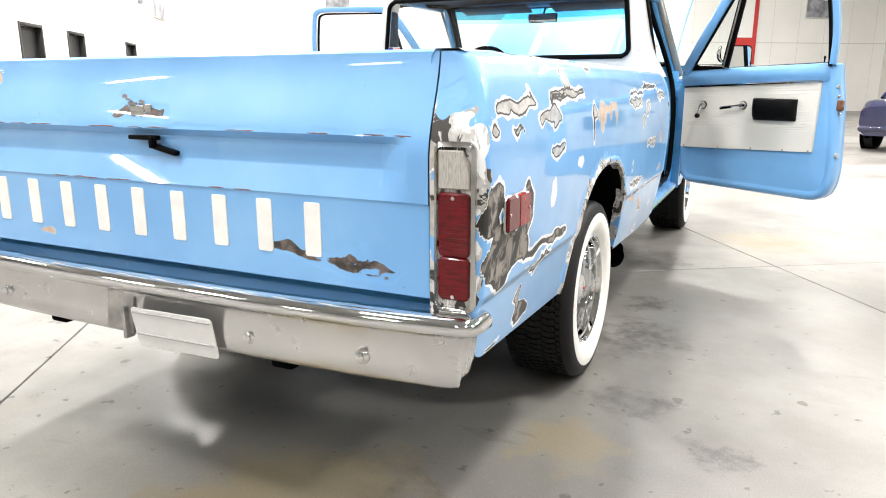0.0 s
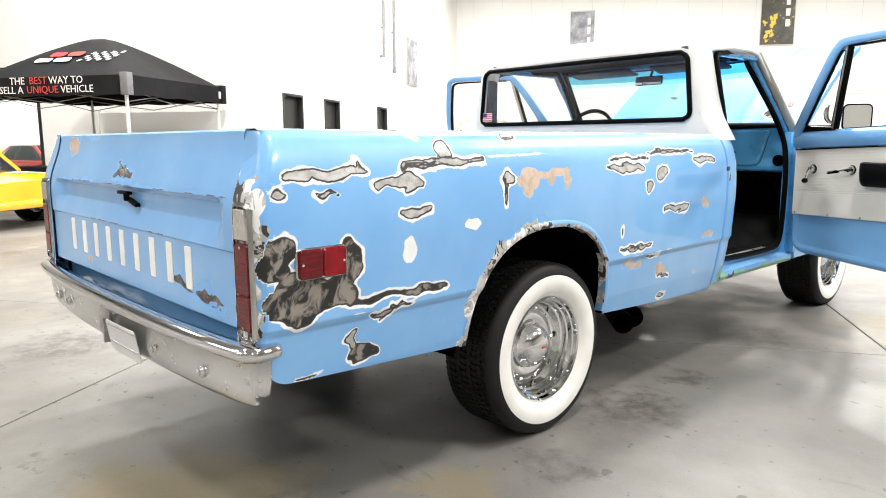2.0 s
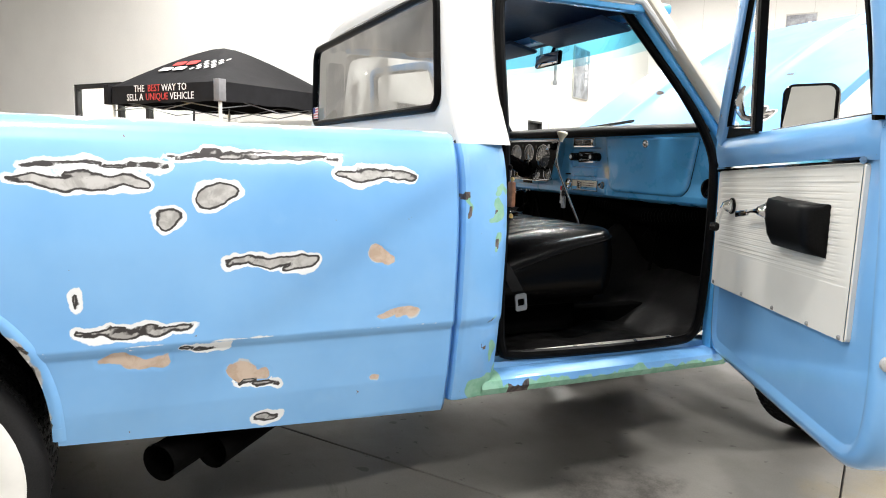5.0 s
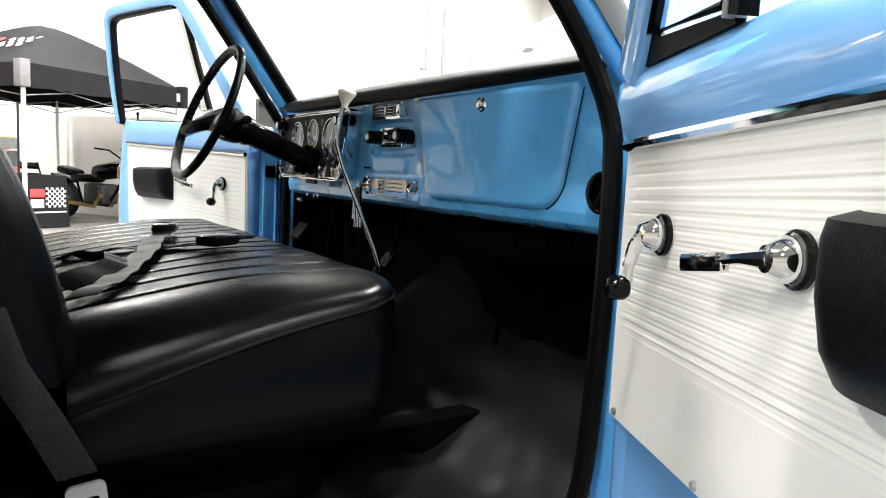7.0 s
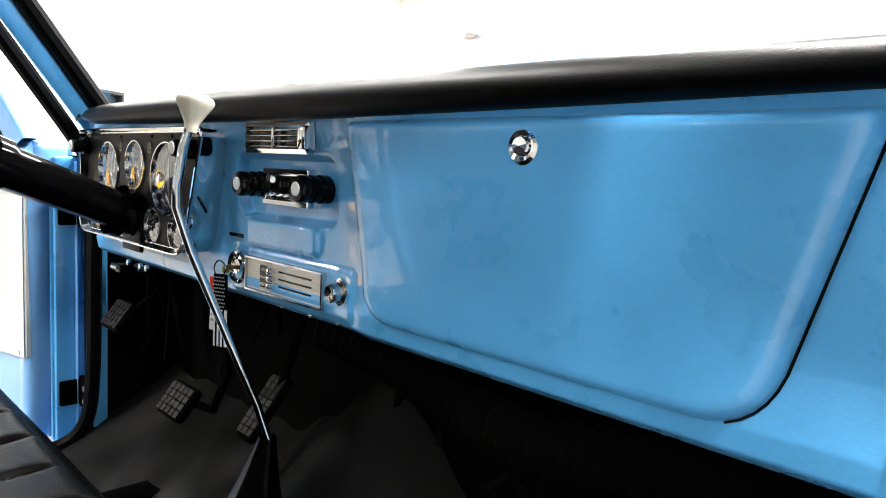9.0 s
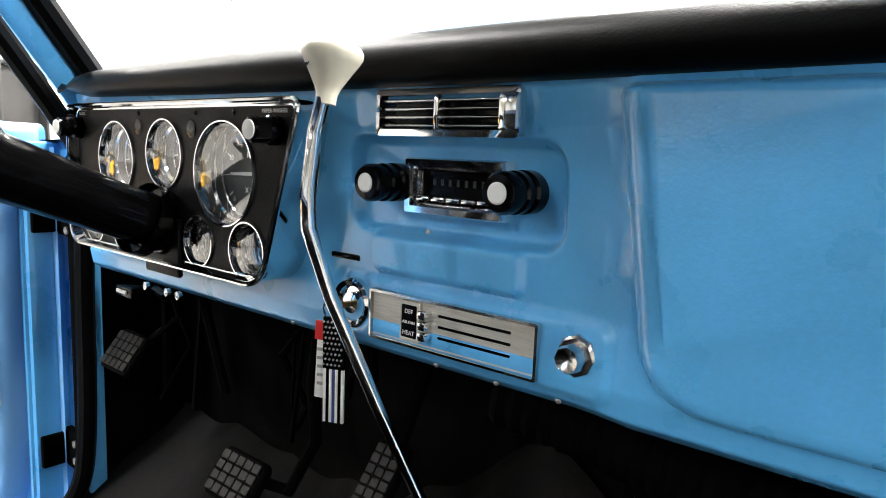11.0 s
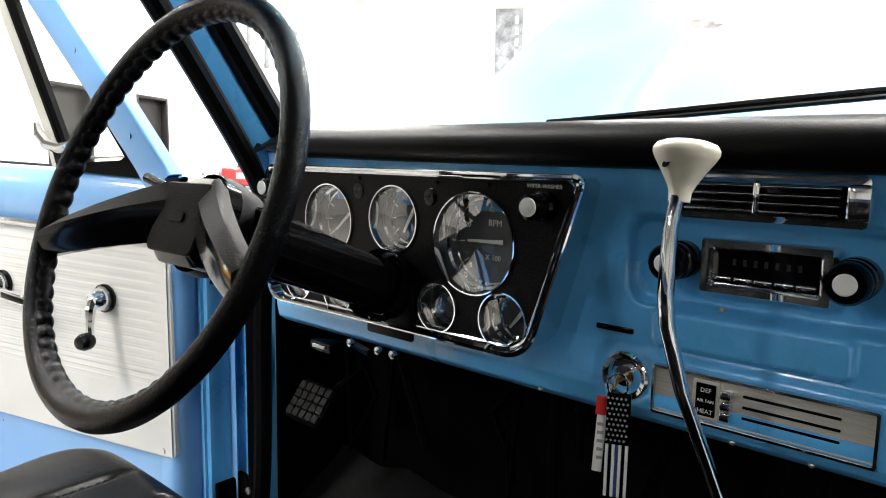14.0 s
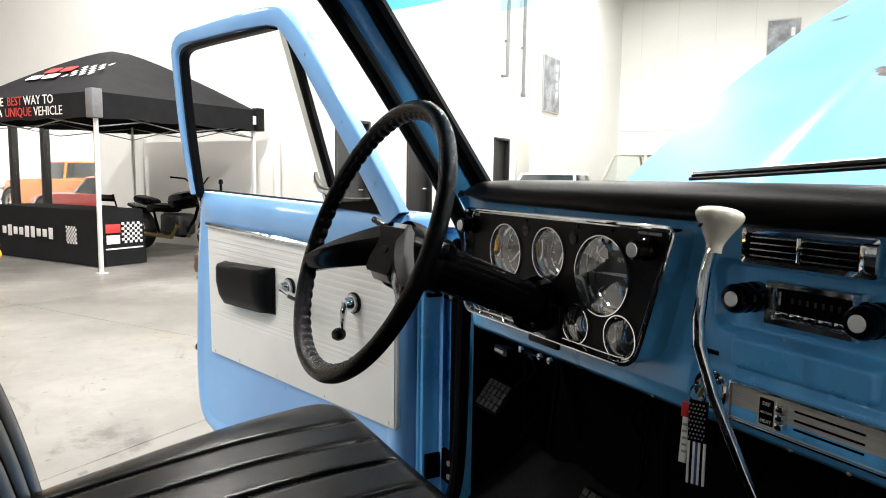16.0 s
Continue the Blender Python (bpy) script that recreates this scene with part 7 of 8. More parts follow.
part("word", text_geo("WIPER-WASHER", 0.0062, 0.0001, frame_of((-0.176, CL_Y - 0.0006, 1.2135), (1, 0, 0), (0, 0, 1))), M_PRINT, cl, smooth=0)
part("word", text_geo("LIGHTS", 0.0062, 0.0001, frame_of((-0.640, CL_Y - 0.0006, 1.2135), (1, 0, 0), (0, 0, 1))), M_PRINT, cl, smooth=0)
for x, z in ((-0.472, 1.196), (-0.340, 1.194)):
    part("lamp_hole", Geo().lathe([(0.011, 0.0006), (0.009, 0.0014), (0.0, 0.0005)], frame_of((x, CL_Y, z), (1, 0, 0), (0, 0, 1)), 18), M_BLACK, cl)
for x in (-0.47, -0.33, -0.25):
    part("screw", Geo().lathe([(0.003, 0), (0.003, 0.0015), (0, 0.003)], frame_of((x, CL_Y, 1.2125), (1, 0, 0), (0, 0, 1)), 8), M_BLACK, cl)
for x in (-0.173, -0.648):
    km = frame_of((x, CL_Y, 1.193), (1, 0, 0), (0, 0, 1))
    part("switch_knob", Geo().lathe([(0.016, 0), (0.016, 0.012), (0.0135, 0.015), (0.0135, 0.032), (0.010, 0.034)], km, 20), M_BLACK, cl, "black switch knob with a white cap")
    part("knob_cap", Geo().lathe([(0.0100, 0.031), (0.0100, 0.0355), (0.0, 0.036)], km, 20), M_PRINT, cl)
part("column_plate", Geo().box((-0.405, CL_Y - 0.004, 1.045), (0.085, 0.008, 0.075), 0.004), M_SATIN, cl)

# switches under the dash
low = Geo().box((-0.60, 3.80, 0.948), (0.05, 0.03, 0.016), 0.003).tube([(-0.55, 3.81, 0.957), (-0.50, 3.80, 0.955)], 0.006, 6)
part("under_dash_switch", low, M_BLACK, dash)
part("under_dash_word", Geo().box((-0.60, 3.783, 0.949), (0.03, 0.002, 0.005)), M_PRINT, dash)
for x in (-0.53, -0.47, -0.44):
    part("screw", Geo().lathe([(0.006, 0), (0.006, 0.006), (0, 0.008)], frame_of((x, 3.79, 0.968), (1, 0, 0), (0, 0, 1)), 8), M_CHROME_OLD, dash)

# ---- steering ----
HUB = Vector((-0.3876, 3.4228, 1.2001))
AXIS = Vector((-0.0475, 1.0, -0.40)).normalized()
col_end = HUB + AXIS * 0.36
column = Geo().tube([HUB + AXIS * 0.07, HUB + AXIS * 0.08, HUB + AXIS * 0.085, HUB + AXIS * 0.13, HUB + AXIS * 0.14, HUB + AXIS * 0.30, col_end, col_end + AXIS * 0.2], [0.040, 0.048, 0.044, 0.043, 0.036, 0.033, 0.036, 0.034], 20)
column.tube([HUB + AXIS * 0.10, HUB + AXIS * 0.105 + Vector((-0.10, 0.0, 0.03)), HUB + AXIS * 0.10 + Vector((-0.17, -0.01, 0.05))], 0.006, 8)
column.lathe([(0.046, 0), (0.046, 0.018), (0.036, 0.024)], frame_of(HUB + AXIS * 0.315, AXIS.orthogonal(), AXIS.cross(AXIS.orthogonal())), 20)
steer = part("steering_column", column, M_BLACK, truck, "black steering column", smooth=50)
part("hazard_knob", Geo().lathe([(0.009, 0), (0.007, 0.02), (0.013, 0.03), (0.012, 0.044), (0, 0.046)], frame_of(HUB + AXIS * 0.10 + Vector((0.035, 0, 0.02)), (0, 1, 0), (0, 0, 1)), 14), M_BLACK, steer)
sx = Vector((1, 0.02, 0)).normalized()
sm = frame_of(HUB, sx, sx.cross(AXIS) if sx.cross(AXIS).z > 0 else AXIS.cross(sx))
rim = Geo()
R = 0.197
path, radii = [], []
for k in range(180):
    a = 2 * math.pi * k / 180
    path.append(sm @ Vector((R * math.cos(a), R * math.sin(a), 0)))
    radii.append(0.0115)
rim.tube(path, radii, 14, closed=True)
grip, grip_r = [], []
for k in range(528):
    a = 2 * math.pi * k / 528
    grip.append(sm @ Vector(((R - 0.0065) * math.cos(a), (R - 0.0065) * math.sin(a), -0.0035)))
    grip_r.append(0.0080 + 0.0022 * abs(math.sin(33 * a)) ** 0.8)
rim.tube(grip, grip_r, 10, closed=True)
M_RIM = surface("grained_black_rim", (0.0012, 0.0012, 0.0014), 0.20, specular=0.11, bump=0.0011, bump_scale=480)
wheel_ob = part("steering_wheel", rim, M_RIM, truck, "black two spoke steering wheel with finger grips", smooth=60)
M_SPARKLE = surface("grained_wheel_plastic", (0.0025, 0.0025, 0.0028), 0.42, fine=0.4, fine_scale=700, bump=0.0006, bump_scale=520, specular=0.06)
for s in (1, -1):
    # each spoke has a grained upper face and a glossy lower one, meeting at a ridge
    upper_face, lower_face = Geo(), Geo()
    rows_up, rows_low = [], []
    for k in range(15):
        t = k / 14
        x = s * (0.030 + 0.152 * t)
        half = 0.034 * (1 - t) + 0.018 * t
        mid = 0.004 - 0.062 * t
        lift = 0.004 - 0.044 * (1 - t) ** 1.5
        ridge = mid + half * (0.15 + 0.25 * t)
        rows_up.append([sm @ Vector((x, mid + half * 0.98, lift - 0.014)), sm @ Vector((x, mid + half, lift - 0.004)), sm @ Vector((x, mid + half * 0.92, lift)), sm @ Vector((x, ridge, lift + 0.008))])
        rows_low.append([sm @ Vector((x, ridge, lift + 0.0082)), sm @ Vector((x, ridge - 0.004, lift + 0.0075)), sm @ Vector((x, mid - half * 0.7, lift + 0.002)), sm @ Vector((x, mid - half, lift - 0.005)), sm @ Vector((x, mid - half * 0.9, lift - 0.014)), sm @ Vector((x, mid, lift - 0.020))])
    spoke = part("spoke", lower_face.grid(rows_low), M_BLACK, wheel_ob, "glossy black spoke", smooth=40)
    part("grained_face", upper_face.grid(rows_up), M_SPARKLE, spoke, "grained black upper face", smooth=40)
pad_m = sm @ Matrix.Translation((0, -0.006, -0.062))
pad_ob = part("horn_pad", Geo().prism(rounded(0.112, 0.088, 0.030, 6), 0.026, pad_m, 0.011), M_BLACK, wheel_ob, "glossy black horn pad", smooth=40)
part("grained_face", Geo().prism(rounded(0.084, 0.070, 0.008, 4), 0.0045, pad_m @ Matrix.Translation((0, 0, 0.0245)), 0.0015), M_SPARKLE, pad_ob)
part("horn_mark", Geo().prism(rounded(0.026, 0.010, 0.003, 3), 0.0025, pad_m @ Matrix.Translation((0, 0, 0.0285)), 0.0006), M_SATIN, pad_ob, "plain raised badge shape")
part("hub_shell", Geo().lathe([(0.050, 0.010), (0.052, -0.006), (0.046, -0.034), (0.042, -0.044)], sm @ Matrix.Translation((0, -0.004, -0.066)), 28), M_PAD, wheel_ob)

# ---- gear lever ----
lev = Geo().tube([(0.100, 3.738, 0.800), (0.088, 3.722, 0.86), (0.046, 3.690, 0.97), (0.022, 3.660, 1.06), (0.013, 3.645, 1.115), (0.010, 3.646, 1.140), (0.007, 3.655, 1.19), (0.008, 3.662, 1.215)], [0.0055, 0.0055, 0.0056, 0.0060, 0.0066, 0.0066, 0.0062, 0.0058], 14)
gear = part("gear_lever", lev, M_CHROME, truck, "bent chrome gear lever with an ivory knob", smooth=60)
km = Matrix.Translation((0.0085, 3.664, 1.212)) @ pose(0, 0, 0, -8, 2, 0)
knob = []
for i, (r, h) in enumerate([(0.0, 0.0), (0.0095, 0.0), (0.010, 0.009), (0.0125, 0.015), (0.0195, 0.027), (0.026, 0.037), (0.0290, 0.043), (0.0290, 0.047), (0.0260, 0.0515), (0.018, 0.0545), (0.009, 0.0558), (0.0, 0.056)]):
    knob.append([km @ Vector((r * 0.90 * math.cos(a), r * 0.80 * math.sin(a), h * 0.88 - 0.001)) for a in (2 * math.pi * k / 36 for k in range(36))])
part("gear_knob", Geo().grid(knob, wrap_v=True), M_IVORY, gear, "ivory tapered gear knob", smooth=60)
part("knob_screw", Geo().lathe([(0.0036, 0.0012), (0.0030, 0.0016), (0, 0.0008)], km @ frame_of((-0.007, -0.0165, 0.026), (1, -0.3, 0), (0.1, 0.4, 1)), 12), M_DARK, gear)
boot = []
for i in range(9):
    t = i / 8
    r = 0.085 * (1 - t) ** 1.2 + 0.012
    boot.append([(0.075 + 0.017 * t + r * (1 + 0.10 * math.sin(5 * a + 3 * t)) * math.cos(a), 3.70 + 0.036 * t + r * (1 + 0.10 * math.sin(4 * a)) * math.sin(a), 0.60 + 0.21 * t + 0.006 * math.sin(8 * t)) for a in (2 * math.pi * k / 24 for k in range(24))])
part("boot", Geo().grid(boot, wrap_v=True), M_VINYL, gear, "black vinyl gear lever boot", smooth=50)

# pedals with chequered rubber pads
M_PEDAL = surface("worn_pedal_rubber", (0.0065, 0.006, 0.006), 0.45, specular=0.15, vary=0.4, vary_scale=40)
for x, y, z, w, h, nx, ny, arm in ((-0.66, 3.82, 0.830, 0.095, 0.070, 5, 4, [(0.05, 0.05, 0.06), (0.06, 0.04, 0.16)]), (-0.315, 3.80, 0.738, 0.098, 0.066, 5, 4, [(0.07, 0.015, 0.0), (0.115, 0.02, 0.08), (0.120, 0.01, 0.16), (0.110, 0.03, 0.24)]), (-0.118, 3.86, 0.770, 0.052, 0.125, 3, 8, [(0.02, 0.02, 0.09), (0.05, 0.03, 0.19)])):
    pm = frame_of((x, y, z), (1, 0, 0), (0, 0.62, 0.78))
    ped = part("pedal", Geo().prism(rounded(w, h, 0.014, 4), 0.012, pm, 0.003).tube([(x, y + 0.012, z)] + [(x + dx, y + dy + 0.012, z + dz) for dx, dy, dz in arm], 0.008, 8), M_DARK, truck, "black rubber pedal on a steel arm")
    for i in range(nx):
        for j in range(ny):
            part("grip_block", Geo().prism(rounded(w * 0.78 / nx, h * 0.78 / ny, 0.002, 2), 0.004, pm @ Matrix.Translation((w * 0.86 * ((i + 0.5) / nx - 0.5), h * 0.86 * ((j + 0.5) / ny - 0.5), 0.011)), 0.001), M_PEDAL, ped)

# ---- bench seat ----
seat = part("bench_seat", Geo().box((0, 3.20, 0.655), (1.30, 0.44, 0.10), 0.02).box((0.0, 3.2, 0.54), (1.1, 0.4, 0.12), 0.01), M_DARK, truck, "black vinyl bench seat with sewn pleats")
N = 330
SEAT_W, SEAT_BACK, SEAT_FRONT, SEAT_R = 0.695, 2.985, 3.482, 0.085


def into_seat(x, y):
    """Moves a place onto the cushion's plan, whose front corners are round."""
    cx, cy = SEAT_W - SEAT_R, SEAT_FRONT - SEAT_R
    if abs(x) > cx and y > cy:
        far = math.hypot(abs(x) - cx, y - cy)
        if far > SEAT_R:
            return math.copysign(cx + (abs(x) - cx) * SEAT_R / far, x), cy + (y - cy) * SEAT_R / far
    return x, y


def seat_edge(x, y):
    cx, cy = SEAT_W - SEAT_R, SEAT_FRONT - SEAT_R
    if abs(x) > cx and y > cy:
        return SEAT_R - math.hypot(abs(x) - cx, y - cy)
    return min(SEAT_W - abs(x), SEAT_FRONT - y)


def seat_top(x, y, sewn=True):
    q = (y - SEAT_BACK) / 0.455
    z = 0.828 + 0.056 * min(1, max(0, q)) ** 0.8 + 0.010 * math.sin(math.pi * min(1, q))
    ds, d = SEAT_W - abs(x), max(0.0, seat_edge(x, y))
    sag = 0.070 - 0.058 * min(1, max(0, q)) ** 1.3
    z -= sag * max(0.0, 1 - ds / 0.15) ** 1.9
    if d < 0.032:
        z -= 0.026 * (1 - math.sqrt(max(0.0, 1 - (1 - d / 0.032) ** 2)))
    z += 0.004 * noise.noise(Vector((x * 5, y * 5, 0)))
    if sewn and abs(x) < 0.60:
        off = abs((x / 0.088 + 0.5) % 1.0 - 0.5) * 0.088
        z -= 0.0125 * math.exp(-off / 0.0034) * min(1.0, max(0.0, (SEAT_FRONT - 0.02 - y) / 0.03))
    return z


rows = []
for k in range(N + 1):
    row = []
    for j in range(56):
        v = j / 55
        x, y = into_seat(-SEAT_W + 2 * SEAT_W * k / N, SEAT_BACK + (SEAT_FRONT - SEAT_BACK) * (1 - (1 - v) ** 1.35))
        row.append((x, y, seat_top(x, y)))
    rows.append(row)
cushion = Geo().grid(rows)
outline = [(-SEAT_W, SEAT_BACK + 0.41 * k / 16) for k in range(16)]
outline += [(-SEAT_W + SEAT_R - SEAT_R * math.cos(a), SEAT_FRONT - SEAT_R + SEAT_R * math.sin(a)) for a in (math.pi / 2 * k / 12 for k in range(13))]
outline += [(-0.61 + 1.22 * k / 20, SEAT_FRONT) for k in range(1, 20)]
outline += [(-x, y) for x, y in outline[:29][::-1]]
skirt = []
for x, y in outline:
    z = seat_top(x, y, False)
    m_ = Vector((x, y, 0)) - Vector((max(-0.6, min(0.6, x)), min(y, 3.38), 0))
    out = m_.normalized() if m_.length else Vector((0, 1, 0))
    skirt.append([(x + out.x * o, y + out.y * o, z + (0.64 - z) * t) for t, o in ((0, -0.001), (0.08, 0.003), (0.3, 0.009), (0.6, 0.009), (0.85, 0.002), (1.0, -0.012))])
cushion.grid(skirt)
part("cushion", cushion, M_VINYL, seat, "black pleated vinyl cushion", smooth=60)
part("piping", Geo().tube([(x, y, seat_top(x, y, False) + 0.001) for x, y in outline], 0.0042, 6), M_VINYL, seat, "sewn piping")
stitch = Geo()
for k in range(-6, 7):
    x = 0.088 * k
    for j in range(52):
        y = 2.995 + 0.44 * j / 52
        stitch.box((x + 0.006, y, seat_top(x + 0.006, y) + 0.0004), (0.0012, 0.005, 0.0015))
tagged(part("stitching", stitch, M_SATIN, seat, smooth=0), kind="stuff")
rows = []
for k in range(N + 1):
    x = -0.69 + 1.38 * k / N
    u = abs(x) / 0.69
    drop = 0.03 * max(0, (u - 0.92) / 0.08) ** 2
    pleat = 0.0 if u > 0.95 else 0.0085 * (abs(math.sin(math.pi * x / 0.092)) ** 0.45 - 1)
    row = []
    for j in range(31):
        t = j / 30
        if t < 0.72:
            q = t / 0.72
            y, z = 3.005 - 0.125 * q + 0.015 * math.sin(math.pi * q), 0.80 + 0.36 * q
        else:
            a = (t - 0.72) / 0.28 * math.pi
            y, z = 2.835 + 0.045 * math.cos(a), 1.160 + 0.050 * math.sin(a)
        row.append((x, y + (pleat if t < 0.78 else 0) - drop, z - drop))
    rows.append(row)
backrest = Geo().grid(rows)
for s in (1, -1):
    edge = rows[-1] if s > 0 else rows[0]
    backrest.grid([edge, [(x + s * 0.008, min(y, 2.96) - 0.02, z) for x, y, z in edge], [(x + s * 0.004, 2.80, z) for x, y, z in edge]])
part("backrest", backrest, M_VINYL, seat, "black pleated vinyl backrest", weld=0.0003, smooth=60)

# seat belts
belt = Geo()


def strap(geo, points, width, across):
    a = Vector(across).normalized() * width / 2
    rows = [[Vector(p) - a, Vector(p) + a, Vector(p) + a + Vector((0, 0.001, 0.002)), Vector(p) - a + Vector((0, 0.001, 0.002))] for p in points]
    geo.grid(rows, wrap_v=True)


def lying(plan, rise):
    """Points over the cushion along a path in plan."""
    fine = [Vector(a).lerp(Vector(b), k / 6) for a, b in zip(plan, plan[1:]) for k in range(6)] + [Vector(plan[-1])]
    return [(p.x, p.y, seat_top(p.x, p.y, False) + rise + 0.006 * abs(math.sin(0.7 * k))) for k, p in enumerate(fine)]


strap(belt, lying([(0.02, 3.02), (0.07, 3.12), (0.12, 3.21), (0.18, 3.30)], 0.004), 0.046, (0.85, -0.5, 0.1))
strap(belt, lying([(0.50, 3.02), (0.44, 3.07), (0.31, 3.12), (0.17, 3.17), (0.05, 3.20), (-0.12, 3.26)], 0.010), 0.046, (0.3, 0.9, 0.15))
strap(belt, lying([(0.42, 3.00), (0.34, 3.09), (0.25, 3.10), (0.16, 3.05)], 0.018), 0.046, (0.5, 0.8, -0.3))
sb = part("seat_belt", belt, M_SEAL, truck, "black lap belts lying on the seat")
part("buckle", Geo().box((0.185, 3.305, 0.898), (0.052, 0.085, 0.022), 0.006, pose(0, 0, 0, 0, 0, 38)), M_BLACK, sb)
part("buckle", Geo().box((-0.12, 3.26, 0.896), (0.085, 0.05, 0.022), 0.006, pose(0, 0, 0, 0, 0, -20)), M_BLACK, sb)
tongue = Geo().tube([(0.135, 3.335, 0.899), (0.165, 3.358, 0.899), (0.135, 3.395, 0.898), (0.106, 3.372, 0.898)], 0.0035, 6, closed=True)
part("tongue", tongue, M_CHROME, sb)
side_belt = Geo()
strap(side_belt, [(0.735, 2.90, 0.88), (0.765, 2.92, 0.82), (0.795, 2.955, 0.76), (0.812, 2.985, 0.70)], 0.040, (0, 1, 0.1))
sb2 = part("seat_belt", side_belt, M_SATIN, truck, "black seat belt hanging by the door pillar")
bk = frame_of((0.815, 2.995, 0.665), (0, 1, 0.1), (0, 0, 1))
o, i_ = rounded(0.042, 0.056, 0.008, 3), rounded(0.026, 0.024, 0.004, 3)
part("buckle", Geo().grid([[bk @ Vector((x, y, h)) for x, y in ring] for ring, h in ((o, 0), (o, 0.006), (i_, 0.006), (i_, 0.0))], wrap_u=True, wrap_v=True), M_PIPE, sb2, "grey metal belt buckle")

# ---- key fob ----
fob = thing("key_fob", (-0.080, 3.752, 1.030), "woven flag strap and red tag hanging from the key", "key fob", turn=24)
part("ring", Geo().tube([(0.010 * math.cos(2 * math.pi * k / 20), 0.0, -0.012 + 0.012 * math.sin(2 * math.pi * k / 20)) for k in range(20)], 0.0012, 6, closed=True), M_CHROME, fob)
part("strap", Geo().box((0.002, 0.0, -0.047), (0.024, 0.004, 0.054), 0.001), M_BLACK, fob, "black woven strap end with white stars")
stars = Geo()
for r in range(9):
    for c in range(5):
        stars.box((-0.0085 + 0.0043 * c + (0.0021 if r % 2 else 0), -0.0026, -0.025 - 0.0055 * r), (0.0019, 0.0012, 0.0019), 0, pose(0, 0, 0, 0, 45, 0))
tagged(part("star", stars, M_PRINT_GREY, fob, smooth=0), kind="stuff")
for k in range(7):
    part("stripe", Geo().box((-0.0078 + 0.00327 * k, 0.0, -0.102), (0.0031, 0.0035, 0.056), 0.0004), (M_PRINT, M_BLACK, M_PRINT, M_BLUE_CLOTH, M_PRINT, M_BLACK, M_PRINT)[k], fob)
part("tag", Geo().box((-0.0155, 0.006, -0.068), (0.010, 0.003, 0.080), 0.001, pose(0, 0, 0, 0, 3, 0)), M_PRINT, fob, "white paper tag")
part("tag_head", Geo().box((-0.0155, 0.0035, -0.036), (0.0105, 0.003, 0.020), 0.001, pose(0, 0, 0, 0, 3, 0)), M_RED, fob, "red tag head")
for k in range(5):
    part("tag_bar", Geo().box((-0.0155, 0.0035, -0.056 - 0.009 * k), (0.006, 0.001, 0.003)), M_PRINT_GREY, fob)

# ---- canopy tent ----
TENT_A, TENT_B = (-8.85, -5.80), (7.60, 10.38)
tent = thing("canopy_tent", hall((TENT_A[0] + TENT_A[1]) / 2, (TENT_B[0] + TENT_B[1]) / 2), "black pop-up canopy tent with white and red printing", "tent", turn=HALL_TURN)
ha, hb = (TENT_A[1] - TENT_A[0]) / 2, (TENT_B[1] - TENT_B[0]) / 2
EAVE, DROP, PEAK = 2.24, 0.31, 3.02
rows = []
for i in range(11):
    t = i / 10
    z = PEAK + (EAVE - PEAK) * max(0.0, (t - 0.06) / 0.94) ** 1.22
    ring = []
    for k in range(64):
        a = 2 * math.pi * (k + 0.5) / 64
        c, sn = math.cos(a), math.sin(a)
        q = max(abs(c), abs(sn))
        corner = min(abs(c), abs(sn)) / q
        ring.append((ha * t * c / q, hb * t * sn / q, z - 0.035 * t * (1 - corner) * math.sin(math.pi * t)))
    rows.append(ring)
edge = rows[-1]
rows.append([(x * 1.002, y * 1.002, EAVE - DROP + 0.012 * math.sin(9 * x + 7 * y)) for x, y, z in edge])
rows.append([(x * 0.99, y * 0.99, EAVE - DROP + 0.012 * math.sin(9 * x + 7 * y)) for x, y, z in edge])
rows.append([(x * 0.985, y * 0.985, EAVE - 0.02) for x, y, z in edge])
part("canopy", Geo().grid(rows, wrap_v=True), M_CANVAS, tent, "black canvas canopy", smooth=30)
for sx in (-1, 1):
    for sy in (-1, 1):
        part("corner_patch", Geo().box((sx * ha * 0.985, sy * hb * 0.985, EAVE - DROP / 2 + 0.015), (0.14, 0.14, DROP + 0.04), 0.01), M_CANVAS_GREY if (sx, sy) == (1, -1) else M_CANVAS, tent)
        leg = part("leg", Geo().box((sx * ha * 0.95, sy * hb * 0.95, 1.02), (0.045, 0.045, 2.04), 0.006).box((sx * ha * 0.95, sy * hb * 0.95, 0.006), (0.12, 0.12, 0.012), 0.004), M_LEG, tent, "white powder coated leg")
bars = []
for sy in (-1, 1):
    for k in range(2):
        x0, x1 = -ha * 0.95 + k * ha * 0.95, k * ha * 0.95
        bars += [((x0, sy * hb * 0.95, 2.02), (x1, sy * hb * 0.95, 1.82)), ((x0, sy * hb * 0.95, 1.82), (x1, sy * hb * 0.95, 2.02))]
for sx in (-1, 1):
    for k in range(2):
        y0, y1 = -hb * 0.95 + k * hb * 0.95, k * hb * 0.95
        bars += [((sx * ha * 0.95, y0, 2.02), (sx * ha * 0.95, y1, 1.82)), ((sx * ha * 0.95, y0, 1.82), (sx * ha * 0.95, y1, 2.02))]
for a, b in bars:
    part("truss_bar", Geo().tube([a, b], 0.009, 6), M_PIPE, tent)
vm = frame_of((-0.02, -hb * 1.006 - 0.004, EAVE - 0.085), (1, 0, 0), (0, 0, 1))


